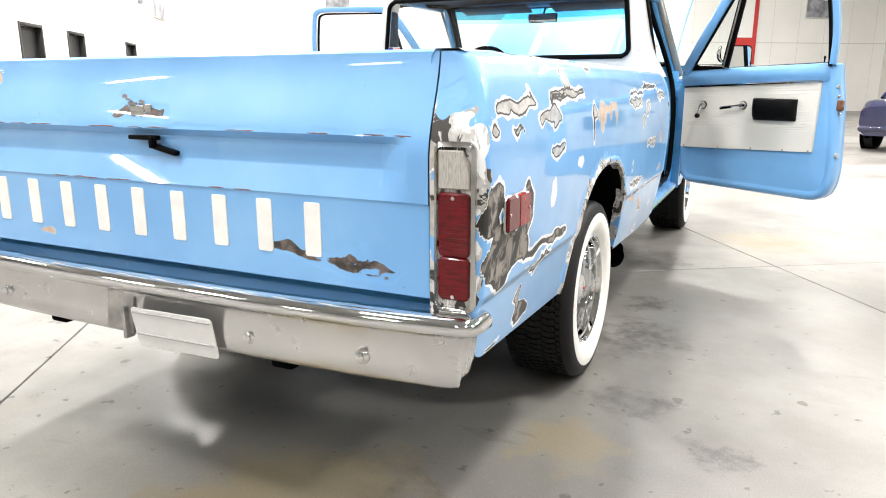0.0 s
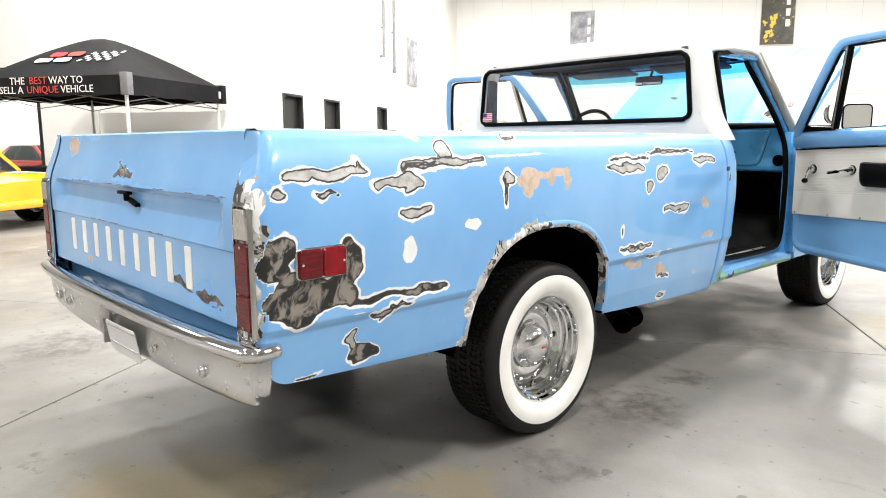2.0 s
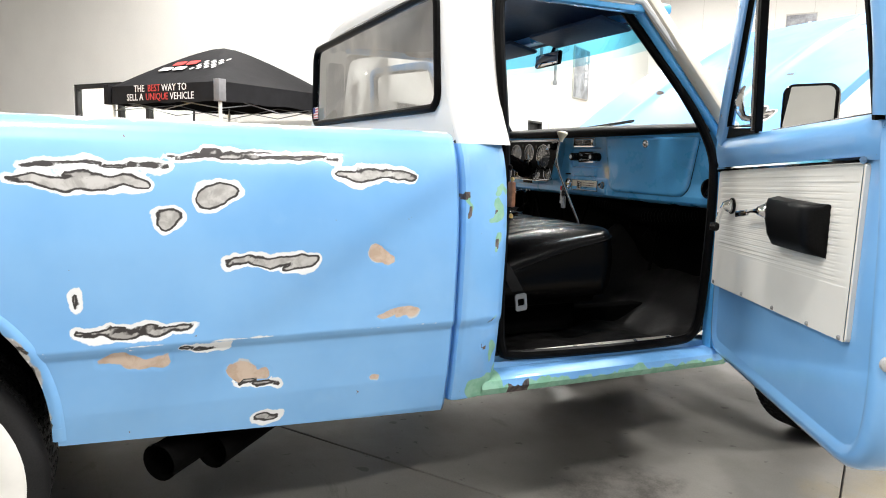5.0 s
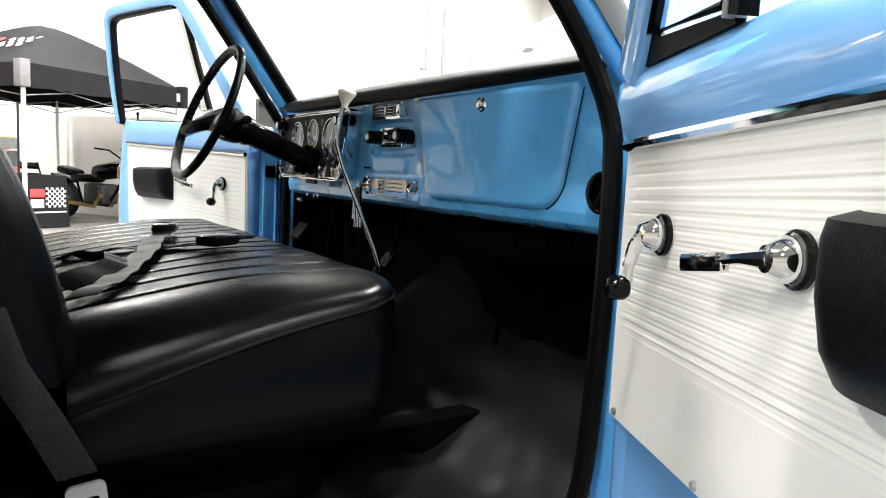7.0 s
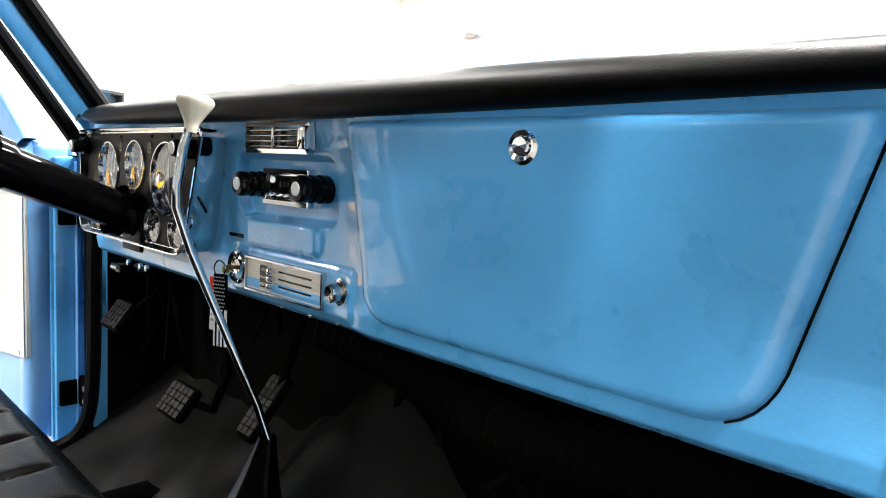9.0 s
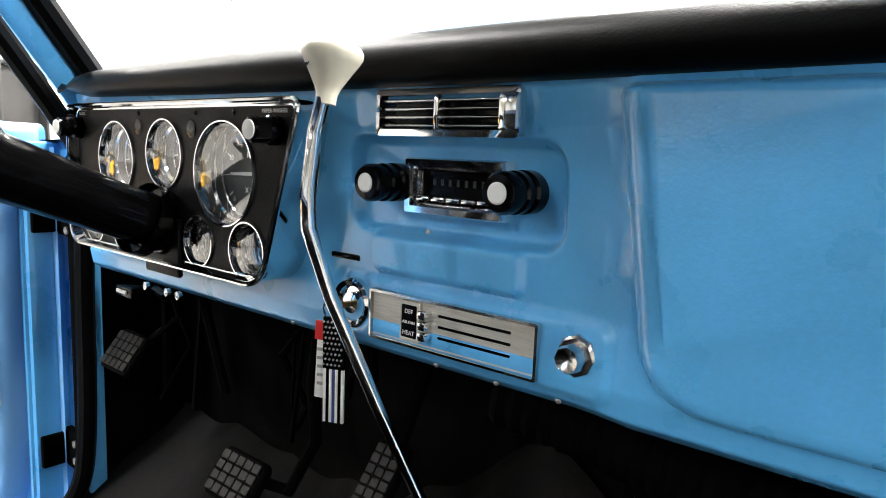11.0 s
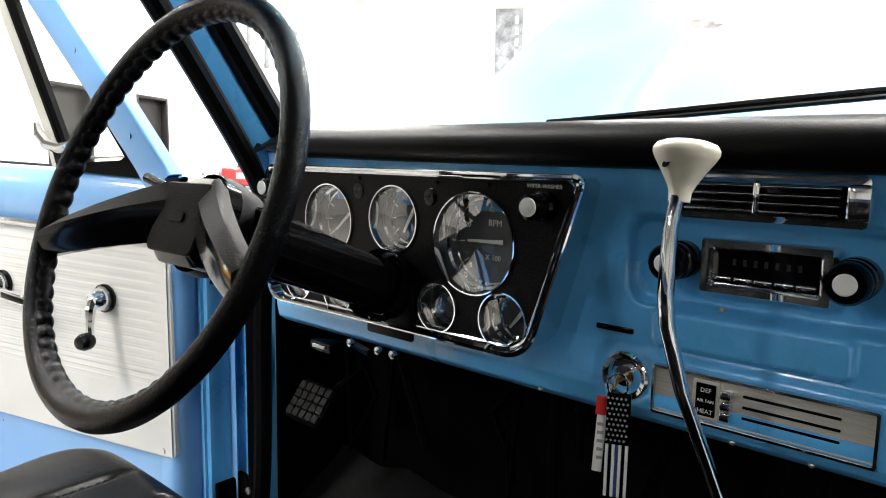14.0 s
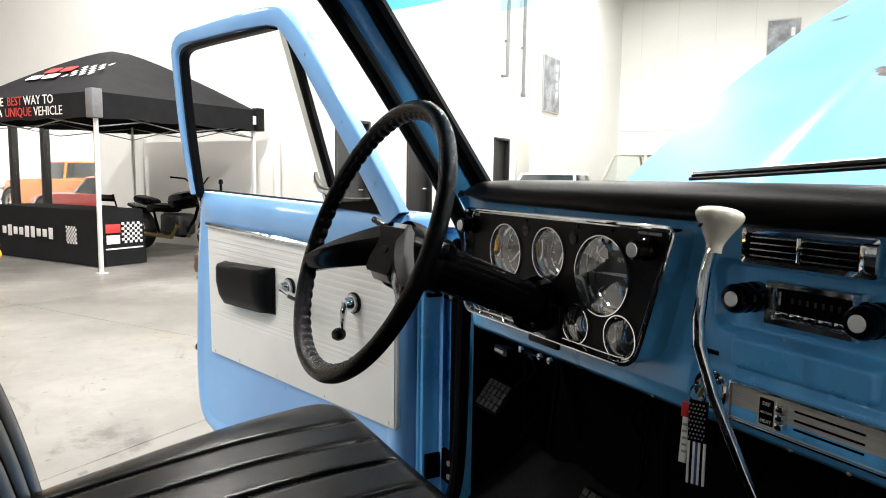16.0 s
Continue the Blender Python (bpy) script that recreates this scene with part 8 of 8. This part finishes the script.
def words(line, y, size, gap=0.055):
    """A line of words, each in its own colour, centred."""
    widths = [sum(0.62 if ch not in "I " else 0.3 for ch in w) * size for w, _ in line]
    x = -(sum(widths) + gap * (len(line) - 1)) / 2
    for (w, mat), wide in zip(line, widths):
        part("word", text_geo(w, size, 0.002, vm @ Matrix.Translation((x + wide / 2, y, 0))), mat, tent, smooth=0)
        x += wide + gap


words([("THE", M_CANVAS_WHITE), ("BEST", M_CANVAS_RED), ("WAY TO", M_CANVAS_WHITE)], 0.02, 0.165)
words([("SELL A", M_CANVAS_WHITE), ("UNIQUE", M_CANVAS_RED), ("VEHICLE", M_CANVAS_WHITE)], -0.125, 0.165)
# plain shapes for the printed mark on the slope
slope = Vector((0, hb, (PEAK - EAVE) * 1.12)).normalized()
lm_ = frame_of((0.05, -hb * 0.66, EAVE + (PEAK - EAVE) * 0.44), (1, 0, 0), slope)
for k in range(2):
    part("mark", Geo().prism(rounded(0.30, 0.16, 0.05, 3), 0.004, lm_ @ Matrix.Translation((-0.30 + 0.36 * k, 0.16, 0))), M_CANVAS_RED, tent)
    part("mark", Geo().prism(rounded(0.32, 0.14, 0.04, 3), 0.004, lm_ @ Matrix.Translation((-0.46 + 0.38 * k, -0.05, 0))), M_CANVAS_WHITE, tent)
checks = Geo()
for k in range(7):
    for j in range(5):
        if (k + j) % 2 == 0:
            checks.prism([(0, 0), (0.06, 0), (0.09, 0.06), (0.03, 0.06)], 0.004, lm_ @ Matrix.Translation((0.24 + 0.095 * k + 0.03 * j, -0.12 + 0.065 * j, 0)))
part("check_print", checks, M_CANVAS_WHITE, tent, smooth=0)
part("label", Geo().box((ha * 1.006, hb * 0.92, EAVE - DROP / 2), (0.004, 0.10, 0.13), 0.001), M_CANVAS_WHITE, tent)

# ---- table with a printed cloth ----
table = thing("display_table", hall(-7.65, 8.35), "folding table under a black printed cloth", "table", turn=HALL_TURN)
TW, TD, TH = 2.55, 0.72, 0.76
rows = []
for t, z in ((0.97, TH), (1.0, TH - 0.006), (1.004, TH - 0.03), (1.01, 0.4), (1.03, 0.012)):
    ring = []
    for k, (x, y) in enumerate(rounded(TW * t, TD * t, 0.10, 8)):
        f = 0.012 * math.sin(k * 2.1) * (1 - z / TH)
        ring.append((x * (1 + f), y * (1 + f), z))
    rows.append(ring)
cloth = Geo().grid(rows, wrap_v=True)
cloth.f.append(tuple(range(len(rows[0]))))
cloth.m.append(0)
part("table_cloth", cloth, M_CANVAS, table, "black cloth to the floor")
for x in (-1.0, 1.0):
    part("leg", Geo().box((x, 0, 0.36), (0.04, 0.5, 0.72), 0.004), M_PIPE, table)
for k in range(9):
    part("print_bar", Geo().box((-0.95 + 0.145 * k, -TD / 2 * 1.012 - 0.008, 0.40), (0.095, 0.006, 0.16 if k in (1, 4, 5, 8) else 0.11), 0.002), M_CANVAS_WHITE, table)
chk, chk_front = Geo(), Geo()
for k in range(8):
    for j in range(8):
        if (k + j) % 2:
            chk.box((TW / 2 * 1.012 + 0.008, -0.02 + 0.04 * k, 0.32 + 0.036 * j), (0.006, 0.038, 0.034))
            chk_front.box((0.58 + 0.03 * k, -TD / 2 * 1.012 - 0.008, 0.30 + 0.03 * j), (0.028, 0.006, 0.028))
part("check_print", chk, M_CANVAS_WHITE, table, smooth=0)
part("check_print", chk_front, M_CANVAS_WHITE, table, smooth=0)
part("print_mark", Geo().box((TW / 2 * 1.012 + 0.009, -0.17, 0.51), (0.006, 0.22, 0.12), 0.002), M_CANVAS_RED, table)
part("print_mark", Geo().box((TW / 2 * 1.012 + 0.009, -0.17, 0.36), (0.006, 0.20, 0.12), 0.002), M_CANVAS_WHITE, table)
part("print_mark", Geo().box((TW / 2 * 1.014 + 0.009, 0.0, 0.235), (0.006, 0.58, 0.02), 0.002), M_CANVAS_WHITE, table)

# ---- folding chair behind the table ----
chair = thing("folding_chair", hall(-7.4, 9.0), "black folding chair behind the table", "chair", turn=HALL_TURN + 180)
part("seat", Geo().box((0, 0, 0.45), (0.42, 0.42, 0.03), 0.012), M_BLACK, chair)
part("backrest", Geo().box((0, 0.20, 0.88), (0.42, 0.025, 0.10), 0.01), M_BLACK, chair)
part("backrest", Geo().box((0, 0.19, 0.74), (0.42, 0.025, 0.06), 0.01), M_BLACK, chair)
for x in (-0.2, 0.2):
    part("leg", Geo().tube([(x, -0.22, 0.0), (x, 0.10, 0.55), (x, 0.21, 0.94)], 0.012, 8), M_BLACK, chair)
    part("leg", Geo().tube([(x * 0.93, 0.24, 0.0), (x * 0.93, -0.16, 0.46)], 0.012, 8), M_BLACK, chair)


# ---- parked cars ----
def car(name, label, at, turn, paint, size, roof_z, shape="coupe", wheel_r=0.32, roof_paint=None, pane=None):
    """A parked car, nose towards local +y. Lofted body, greenhouse, bumpers, lamps and wheels."""
    c = thing(name, at, label, "car", turn=turn)
    L, W, H = size
    old = shape in ("pickup", "hotrod")
    ys = [-1 + 2 * k / 28 for k in range(29)]
    rows = []
    for u in ys:
        y = u * L / 2
        taper = 1 - 0.16 * abs(u) ** 5 - (0.10 if old else 0.04) * max(0, u) ** 2
        nose = max(0, (abs(u) - 0.86) / 0.14)
        deck = H * (0.96 - 0.10 * max(0, u) ** 2 - 0.05 * max(0, -u) ** 3) - 0.10 * nose**2
        low = 0.20 + 0.08 * nose
        w = W / 2 * taper
        rows.append([(-w * 0.86, y, low), (-w * 0.97, y, low + 0.07), (-w, y, H * 0.55), (-w * 0.985, y, H * 0.72), (-w * 0.93, y, deck - 0.03), (-w * 0.80, y, deck), (-w * 0.3, y, deck + 0.025), (w * 0.3, y, deck + 0.025), (w * 0.80, y, deck), (w * 0.93, y, deck - 0.03), (w * 0.985, y, H * 0.72), (w, y, H * 0.55), (w * 0.97, y, low + 0.07), (w * 0.86, y, low)])
    body = Geo().grid(rows)
    for row in (rows[0], rows[-1]):
        base = len(body.v)
        body.v += row
        body.f.append(tuple(range(base, base + len(row))))
        body.m.append(0)
    b = part("body", body, paint, c, smooth=45)
    front_, back_ = {"coupe": (0.22, -0.62), "sedan": (0.30, -0.70), "pickup": (0.22, -0.22), "hotrod": (0.10, -0.48), "jeep": (0.18, -0.85)}[shape]
    lean_f, lean_b = (0.22, 0.24) if not old else (0.06, 0.05)
    rows = []
    for t in (0, 0.35, 0.7, 0.92, 1.0):
        y1 = (front_ - lean_f * t) * L / 2
        y0 = (back_ + lean_b * t) * L / 2
        w = W / 2 * (0.86 - 0.17 * t - (0.06 if t == 1 else 0))
        z = H * 0.95 + (roof_z - H * 0.95) * t
        rows.append([(x * w, (y0 + y1) / 2 + y * (y1 - y0) / 2, z) for x, y in rounded(2, 2, 0.35, 5)])
    gh = Geo().grid(rows[:4], wrap_v=True)
    part("window", gh, pane or M_CAR_GLASS, c, "tinted window glass", smooth=40)
    roof_geo = Geo().grid(rows[3:], wrap_v=True)
    roof_geo.f.append(tuple(range(len(rows[0]), 2 * len(rows[0]))))
    roof_geo.m.append(0)
    n = len(rows[0])
    for i in (2, 8, 14, 20):
        roof_geo.tube([rows[0][i], rows[1][i], rows[2][i], rows[3][i]], 0.035, 6)
    part("roof", roof_geo, roof_paint or paint, c, smooth=40)
    for sy in (-1, 1):
        part("bumper", Geo().box((0, sy * L * 0.492, H * 0.42), (W * 0.86, 0.12, 0.13), 0.05), M_CHROME_OLD if old else paint, c)
        for sx in (-1, 1):
            part("headlight" if sy > 0 else "tail_lamp", Geo().box((sx * W * 0.34, sy * L * 0.488, H * 0.68), (W * 0.16, 0.08, 0.10), 0.03), M_CLEAR_LENS if sy > 0 else M_RED_BRIGHT, c)
            wm = frame_of((sx * (W / 2 - 0.02), sy * L * 0.31, wheel_r), (0, sx, 0), (0, 0, 1))
            whl = part("wheel", Geo().lathe([(wheel_r, -0.18), (wheel_r, -0.02), (wheel_r * 0.93, 0.012), (wheel_r * 0.68, 0.012)], wm, 28), M_RUBBER, c, "black tyre")
            rim = Geo().lathe([(wheel_r * 0.69, 0.012), (wheel_r * 0.66, 0.0), (wheel_r * 0.60, -0.04)], wm, 28).lathe([(wheel_r * 0.2, 0.0), (0.0, 0.01)], wm, 16)
            for k in range(6):
                a = 2 * math.pi * k / 6
                rim.box((0, 0, 0), (wheel_r * 0.5, 0.035, 0.02), 0.004, wm @ Matrix.Rotation(a, 4, "Z") @ Matrix.Translation((wheel_r * 0.38, 0, -0.008)))
            part("rim", rim, M_CHROME_OLD, whl)
            part("wheel_house", Geo().lathe([(wheel_r + 0.06, 0.004), (wheel_r * 0.9, -0.06)], wm, 28), M_DARK, c)
    if old:
        part("grille", Geo().box((0, L * 0.497, H * 0.60), (W * 0.5, 0.06, H * 0.35), 0.03), M_CHROME_OLD, c)
        for sx in (-1, 1):
            part("running_board", Geo().box((sx * W * 0.46, 0, 0.34), (0.18, L * 0.4, 0.04), 0.015), M_DARK, c)
    return c


p = hall(-8.2, 5.9)
car("yellow_sports_car", "low yellow sports car with red tail lamps parked by the tent", (p.x, p.y, 0), HALL_TURN + 88, M_YELLOW, (4.2, 1.8, 0.80), 1.20)
car("navy_car", "dark navy blue car parked on the hall floor", (4.5, 14.6, 0), -24, M_NAVY, (4.7, 1.9, 0.95), 1.32, "sedan")
car("black_car", "glossy black convertible behind the navy car", (5.6, 18.8, 0), -10, M_NAVY, (4.6, 1.85, 0.98), 1.30, "coupe")
p = hall(-3.15, 22.0)
car("old_orange_truck", "old faded orange off-road truck at the end of the hall", (p.x, p.y, 0), HALL_TURN + 158, M_RUST_ORANGE, (4.2, 1.75, 1.22), 1.98, "jeep", 0.38, M_CREAM, M_GLASS)
p = hall(-3.25, 16.8)
car("white_car", "low white car parked along the wall", (p.x, p.y, 0), HALL_TURN + 8, M_SILVER, (4.4, 1.75, 0.96), 1.36, "sedan")
p = hall(-16.5, 13.9)
car("orange_hot_rod", "orange old hot rod seen through the showroom glass", (p.x, p.y, 0), HALL_TURN + 95, M_ORANGE, (3.7, 1.7, 1.12), 1.52, "hotrod", 0.38)
p = hall(-12.5, 12.4)
car("red_car", "red car seen through the showroom glass", (p.x, p.y, 0), HALL_TURN + 90, M_RED, (3.9, 1.7, 0.82), 1.15, "coupe")

# ---- motorcycle ----
bike = thing("motorcycle", hall(-7.15, 9.85), "black motorcycle parked behind the tent", "motorcycle", turn=HALL_TURN - 90)
for y in (-0.86, 0.88):
    wm = frame_of((0, y, 0.32), (0, 1, 0), (0, 0, 1))
    tyre = part("wheel", Geo().lathe([(0.20, -0.07), (0.28, -0.10), (0.32, -0.06), (0.325, 0.0), (0.32, 0.06), (0.28, 0.10), (0.20, 0.07)], wm, 32), M_RUBBER, bike)
    spokes = Geo().lathe([(0.225, -0.02), (0.225, 0.02)], wm, 32).lathe([(0.05, -0.08), (0.05, 0.08), (0, 0.08)], wm, 16)
    for k in range(10):
        spokes.box((0, 0, 0), (0.2, 0.012, 0.012), 0, wm @ Matrix.Rotation(2 * math.pi * k / 10, 4, "Z") @ Matrix.Translation((0.12, 0, 0)))
    part("rim", spokes, M_CHROME_OLD, tyre)
part("tank", Geo().box((0, 0.28, 0.84), (0.34, 0.66, 0.27), 0.12, pose(0, 0, 0, 8, 0, 0)), M_BLACK, bike)
part("seat", Geo().box((0, -0.26, 0.70), (0.30, 0.56, 0.14), 0.06).box((0, -0.68, 0.80), (0.26, 0.44, 0.13), 0.06, pose(0, 0, 0, -10, 0, 0)), M_VINYL, bike)
part("engine", Geo().box((0, 0.05, 0.45), (0.34, 0.46, 0.34), 0.05).lathe([(0.12, -0.2), (0.12, 0.2), (0, 0.2)], frame_of((0, 0.1, 0.45), (0, 1, 0), (0, 0, 1)), 18), M_FRAME, bike)
part("frame", Geo().tube([(0, 0.62, 0.95), (0, 0.45, 0.55), (0, 0.2, 0.26), (0, -0.4, 0.28), (0, -0.55, 0.7), (0, 0.0, 0.74), (0, 0.6, 0.9)], 0.025, 8), M_BLACK, bike)
for x in (-0.09, 0.09):
    part("fork", Geo().tube([(x, 0.88, 0.32), (x, 0.60, 0.98)], 0.022, 8), M_CHROME_OLD, bike)
    part("exhaust", Geo().tube([(x * 1.8, 0.25, 0.45), (x * 1.9, 0.1, 0.25), (x * 2.0, -0.5, 0.28), (x * 2.0, -0.85, 0.34)], 0.035, 10), M_BRASS, bike)
part("handlebar", Geo().tube([(-0.38, 0.36, 1.20), (-0.22, 0.50, 1.18), (0, 0.58, 1.02), (0.22, 0.50, 1.18), (0.38, 0.36, 1.20)], 0.014, 8), M_BLACK, bike)
part("headlight", Geo().lathe([(0.09, -0.05), (0.10, 0.04), (0.0, 0.06)], frame_of((0, 0.70, 0.92), (-1, 0, 0), (0, 0, 1)), 18), M_BLACK, bike)
part("fender", Geo().box((0, -0.86, 0.68), (0.22, 0.42, 0.06), 0.025, pose(0, 0, 0, -16, 0, 0)), M_BLACK, bike)

# ---- red tool cart ----
cart = thing("tool_cart", (-6.7, 7.55, 0), "grey rolling cart with a red tool box on top", "cart", turn=HALL_TURN)
for z in (0.15, 0.55, 0.86):
    part("shelf", Geo().box((0, 0, z), (0.9, 0.45, 0.04), 0.008), M_PIPE, cart)
for x in (-0.42, 0.42):
    for y in (-0.2, 0.2):
        part("post", Geo().box((x, y, 0.54), (0.03, 0.03, 0.96), 0.004), M_PIPE, cart)
        part("caster", Geo().lathe([(0.05, -0.015), (0.05, 0.015), (0, 0.015)], frame_of((x, y, 0.05), (0, 1, 0), (0, 0, 1)), 14), M_RUBBER, cart)
box_ = thing("tool_box", (-6.68, 7.55, 0.88), "red steel tool box standing on the cart", "tool box", turn=HALL_TURN)
part("box", Geo().box((0, 0, 0.10), (0.52, 0.28, 0.20), 0.03), M_RED, box_)
part("badge", Geo().box((-0.02, -0.143, 0.11), (0.10, 0.006, 0.07), 0.002), M_PRINT, box_)
part("handle", Geo().tube([(-0.12, 0, 0.2), (-0.10, 0, 0.25), (0.10, 0, 0.25), (0.12, 0, 0.2)], 0.01, 8), M_CHROME_OLD, box_)

# ---- floor slabs and stains ----
SLAB, GAP = 3.94, 0.006
slab_mesh = None
for i in range(-7, 8):
    for j in range(-5, 9):
        if not (-26 < i * SLAB < 28 and -18 < j * SLAB < 30):
            continue
        at = hall(-0.70 + (i + 0.5) * SLAB, -1.9 + (j + 0.5) * SLAB, -0.02)
        if slab_mesh is None:
            ob = part("slab", Geo().box((0, 0, 0), (SLAB - GAP, SLAB - GAP, 0.04), 0.003, segments=1), M_CONCRETE, floor, smooth=0)
            slab_mesh = ob.data
        else:
            ob = new("slab", slab_mesh)
            ob.parent = floor
        ob.matrix_basis = Matrix.Translation(at) @ pose(0, 0, 0, 0, 0, HALL_TURN)
